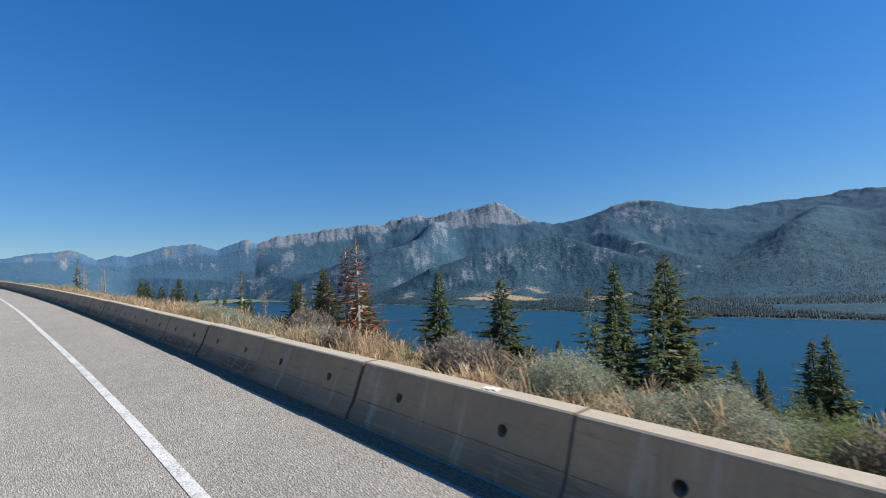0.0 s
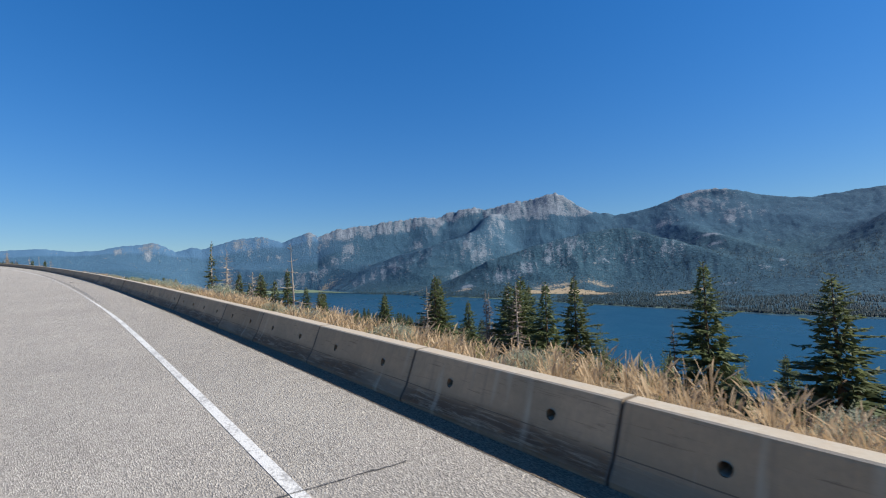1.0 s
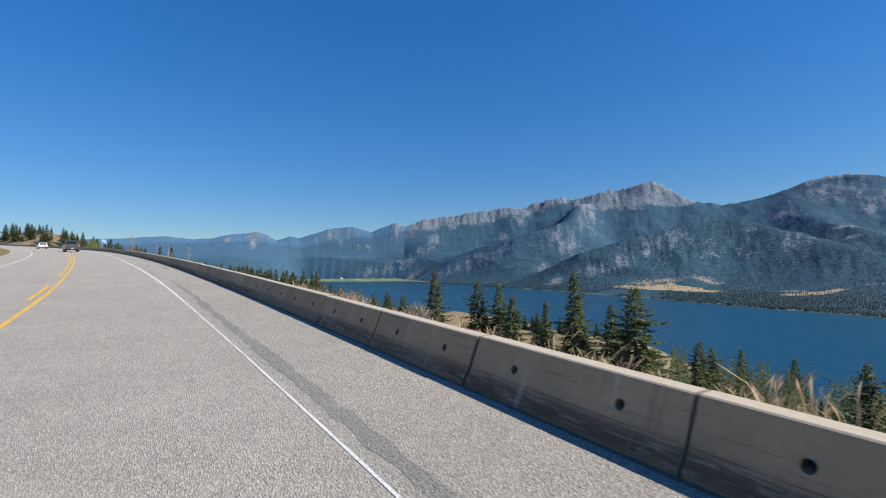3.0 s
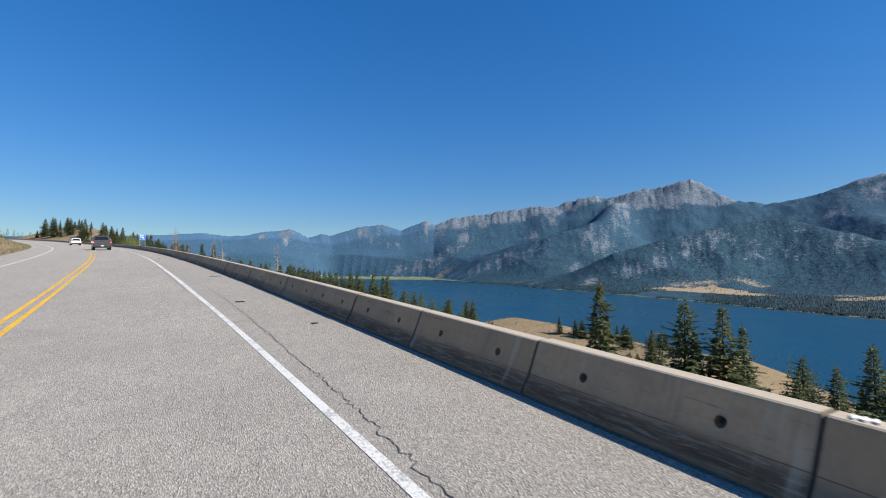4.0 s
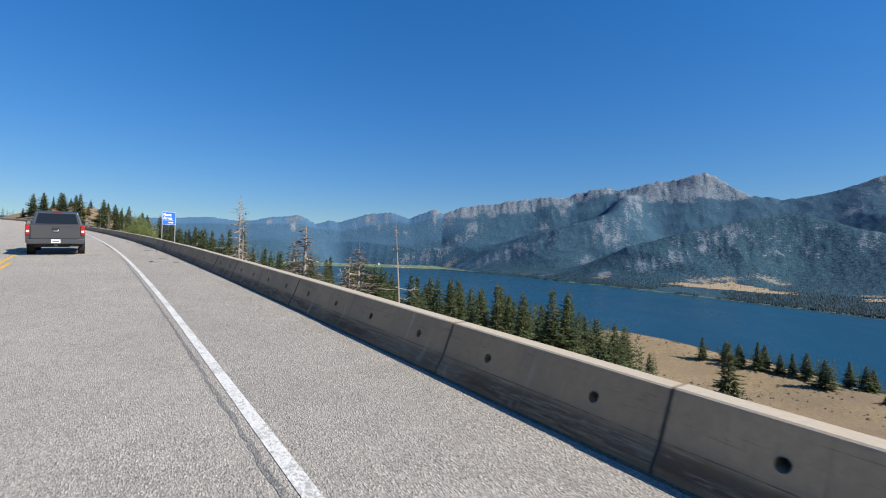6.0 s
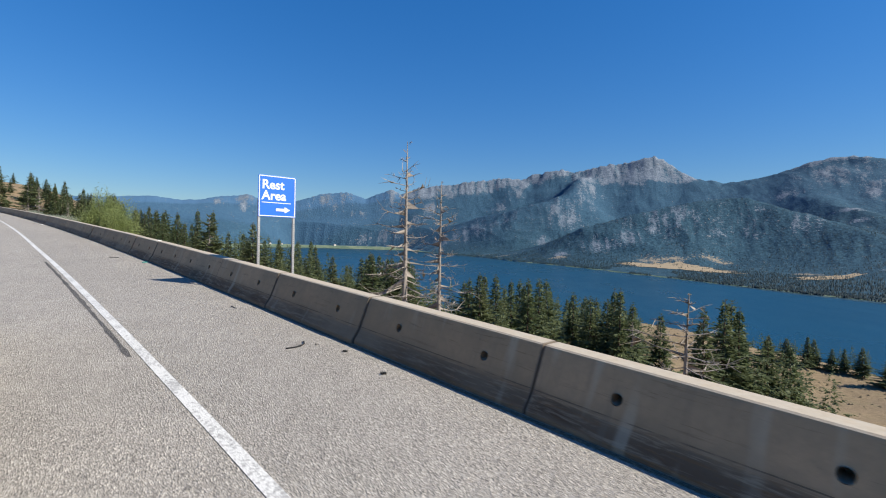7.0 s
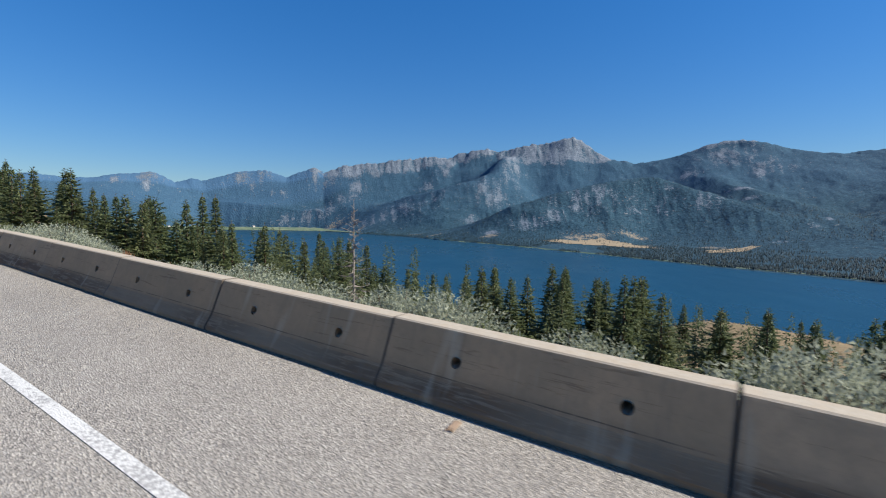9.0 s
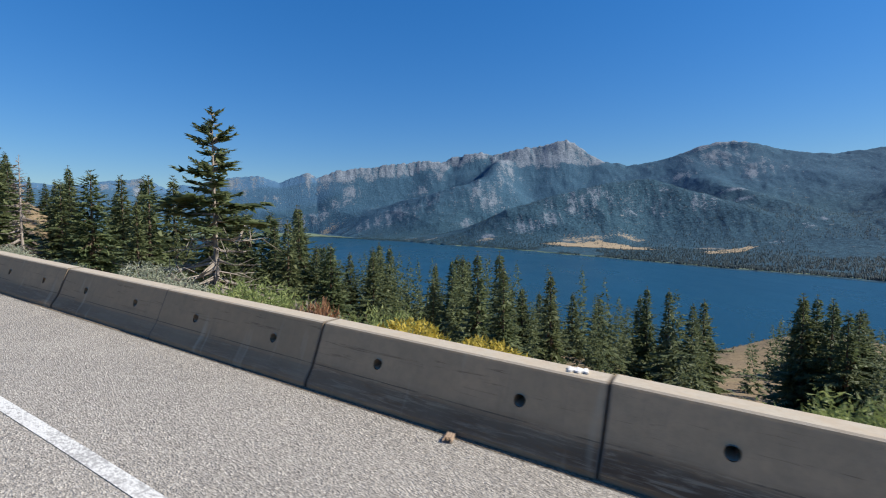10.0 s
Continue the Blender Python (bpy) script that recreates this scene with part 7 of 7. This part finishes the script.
ribbon("crack", [(137.0, -3.9), (142.0, -3.95), (150.0, -3.85), (158.0, -3.9)], 0.008, M_SEAM, "long fine crack along the wheel track", wob=0.02, seed=6, step=0.1)
# dark strips painted on the asphalt for the shade at the barrier foot
M_FOOT_SHADE = make_asphalt("brown_foot_shade", (0.150, 0.115, 0.078), (0.27, 0.21, 0.145), (0.20, 0.155, 0.108))
ribbon("foot_shade", [(s_, -0.07) for s_ in range(-20, 75, 5)], 0.24, M_FOOT_SHADE, "dark brown strip painted as the barrier's shade along its foot", up=0.004, step=0.6, taper=30.0)
ribbon("foot_shade", [(s_, 0.02) for s_ in range(45, 330, 5)], 0.05, M_FOOT_SHADE, "dark brown strip painted as the barrier's shade along its foot", up=0.003, step=0.6)
for k in range(9):
    ribbon("tyre_mark", [(28.5 + k * 0.62, -3.62 + 0.01 * k), (28.72 + k * 0.62, -3.60)], 0.13, M_SKID, "short dark tyre scuff in the lane", up=0.004, seed=k)


def litter(name, s_, lat_, size, turn, mat, label, curve=0.0, n=8):
    """A small bent strip of rubber, wood or wire lying on the shoulder."""
    L, W, H = size
    bm = bmesh.new()
    rows = []
    for i in range(n + 1):
        a = (i / n - 0.5)
        y, x = a * L, curve * L * (4 * a * a - 1) * -0.25
        zz = H * 0.15 * math.sin(i * 2.1)
        w = W * (0.75 + 0.25 * math.sin(i * 1.7 + L * 9))
        rows.append([bm.verts.new((x - w / 2, y, 0)), bm.verts.new((x - w / 2, y, H + zz)), bm.verts.new((x + w / 2, y, H * 0.8 + zz)), bm.verts.new((x + w / 2, y, 0))])
    for a, b in zip(rows, rows[1:]):
        for q in range(4):
            bm.faces.new((a[q], a[(q + 1) % 4], b[(q + 1) % 4], b[q]))
    bm.faces.new(rows[0][::-1])
    bm.faces.new(rows[-1])
    bmesh.ops.recalc_face_normals(bm, faces=bm.faces)
    me = bpy.data.meshes.new(name)
    bm.to_mesh(me)
    bm.free()
    me.materials.append(mat)
    ob = new(name, me)
    stand_on_road(ob, s_, lat_, turn)
    ob.location.z += 0.002
    return tagged(ob, label, "litter", "road litter")


M_WOOD = plain("weathered_timber", (0.30, 0.215, 0.15), 0.85, var=0.35, scale=9)
M_TEAL = plain("teal_plastic", (0.02, 0.22, 0.20), 0.5)
M_STONE = plain("red_grey_stone", (0.34, 0.24, 0.20), 0.9, var=0.4)
litter("tyre_strip", 171.17, -1.2, (0.48, 0.085, 0.02), -12, M_RUBBER, "curved black strip of shredded tyre tread", 0.35)
litter("tyre_wire", 172.48, -0.58, (0.36, 0.016, 0.012), 72, M_RUBBER, "thin bent black wire from a tyre", 0.5)
litter("tyre_wire", 170.5, -0.45, (0.42, 0.014, 0.012), 20, M_RUBBER, "thin bent black wire from a tyre", 0.9)
litter("tyre_wire", 171.05, -1.03, (0.36, 0.012, 0.010), -35, M_SEAM, "thin bent wire from a tyre", 0.9)
litter("tyre_scrap", 143.21, -1.21, (0.05, 0.16, 0.02), 5, M_RUBBER, "small black scrap of tyre rubber")
litter("tyre_scrap", 144.84, -0.71, (0.04, 0.09, 0.018), 25, M_RUBBER, "small black scrap of tyre rubber")
litter("tyre_scrap", 140.19, -0.14, (0.06, 0.22, 0.02), 12, M_RUBBER, "ragged black scrap of tyre rubber", 0.3)
litter("tyre_scrap", 67.05, -1.05, (0.09, 0.20, 0.025), 35, M_RUBBER, "ragged black scrap of tyre rubber", 0.4)
litter("plastic_scrap", 188.77, -0.09, (0.06, 0.12, 0.02), 10, M_TEAL, "small teal plastic scrap")
litter("tyre_wire", 190.36, -0.51, (0.24, 0.02, 0.014), 60, M_RUBBER, "bent black hook of tyre wire", 1.2)
litter("tyre_scrap", 113.21, -1.17, (0.10, 0.22, 0.02), 15, M_RUBBER, "flat black scrap of tyre rubber")
litter("tyre_scrap", 109.16, -0.53, (0.06, 0.13, 0.02), 10, M_RUBBER, "small black scrap of tyre rubber")
litter("tyre_wire", 122.42, -0.48, (0.06, 0.45, 0.014), 12, M_RUBBER, "thin black strip of tyre rubber", 0.3)
litter("tyre_wire", 181.8, -0.32, (0.17, 0.03, 0.012), 4, M_SEAM, "flat dark sliver of tyre rubber", 0.2)
litter("tyre_wire", 179.36, -0.50, (0.34, 0.018, 0.014), -60, M_RUBBER, "bent black hook of tyre wire", 1.1)
litter("tyre_scrap", 178.79, -0.18, (0.05, 0.04, 0.02), 40, M_RUBBER, "small black scrap of tyre rubber")
litter("tyre_scrap", 177.95, -0.27, (0.05, 0.05, 0.02), 70, M_RUBBER, "small black scrap of tyre rubber")
litter("stone", 179.22, -0.30, (0.03, 0.03, 0.018), 10, M_SEAM, "small dark stone on the shoulder")
litter("stone", 214.32, -0.42, (0.06, 0.05, 0.035), 20, M_STONE, "small reddish stone on the shoulder")
litter("stone", 213.5, -0.25, (0.04, 0.05, 0.025), 50, M_SEAM, "small dark stone on the shoulder")
litter("paper_scrap", 213.1, -0.12, (0.07, 0.12, 0.02), 30, M_PLATE, "crumpled pale paper scrap", 0.5)
litter("stick", 225.62, -0.14, (0.05, 0.17, 0.015), 8, M_WOOD, "short reddish broken stick", 0.3)
litter("paper_scrap", 250.0, -0.02, (0.06, 0.14, 0.03), 12, M_WOOD, "crumpled brown paper scrap", 0.4)
plank = litter("timber_plank", 215.6, 0.03, (7.2, 0.028, 0.10), 0, M_WOOD, "long weathered timber plank leaning along the barrier foot", 0.0, 24)
M_CHIP = plain("fresh_white_concrete", (0.72, 0.70, 0.66), 0.8)
for s_, lat_ in ((2.3, 0.36), (14.2, 0.36), (64.9, 0.36), (101.3, 0.36), (169.3, 0.36), (189.3, 0.36), (249.2, 0.36), (213.8, 0.36)):
    ob = litter("concrete_chip", s_, lat_, (0.13, 0.10, 0.012), 15, M_CHIP, "small pale broken flake on the barrier top")
    ob.location.z += 0.552 - FALL * 0.36
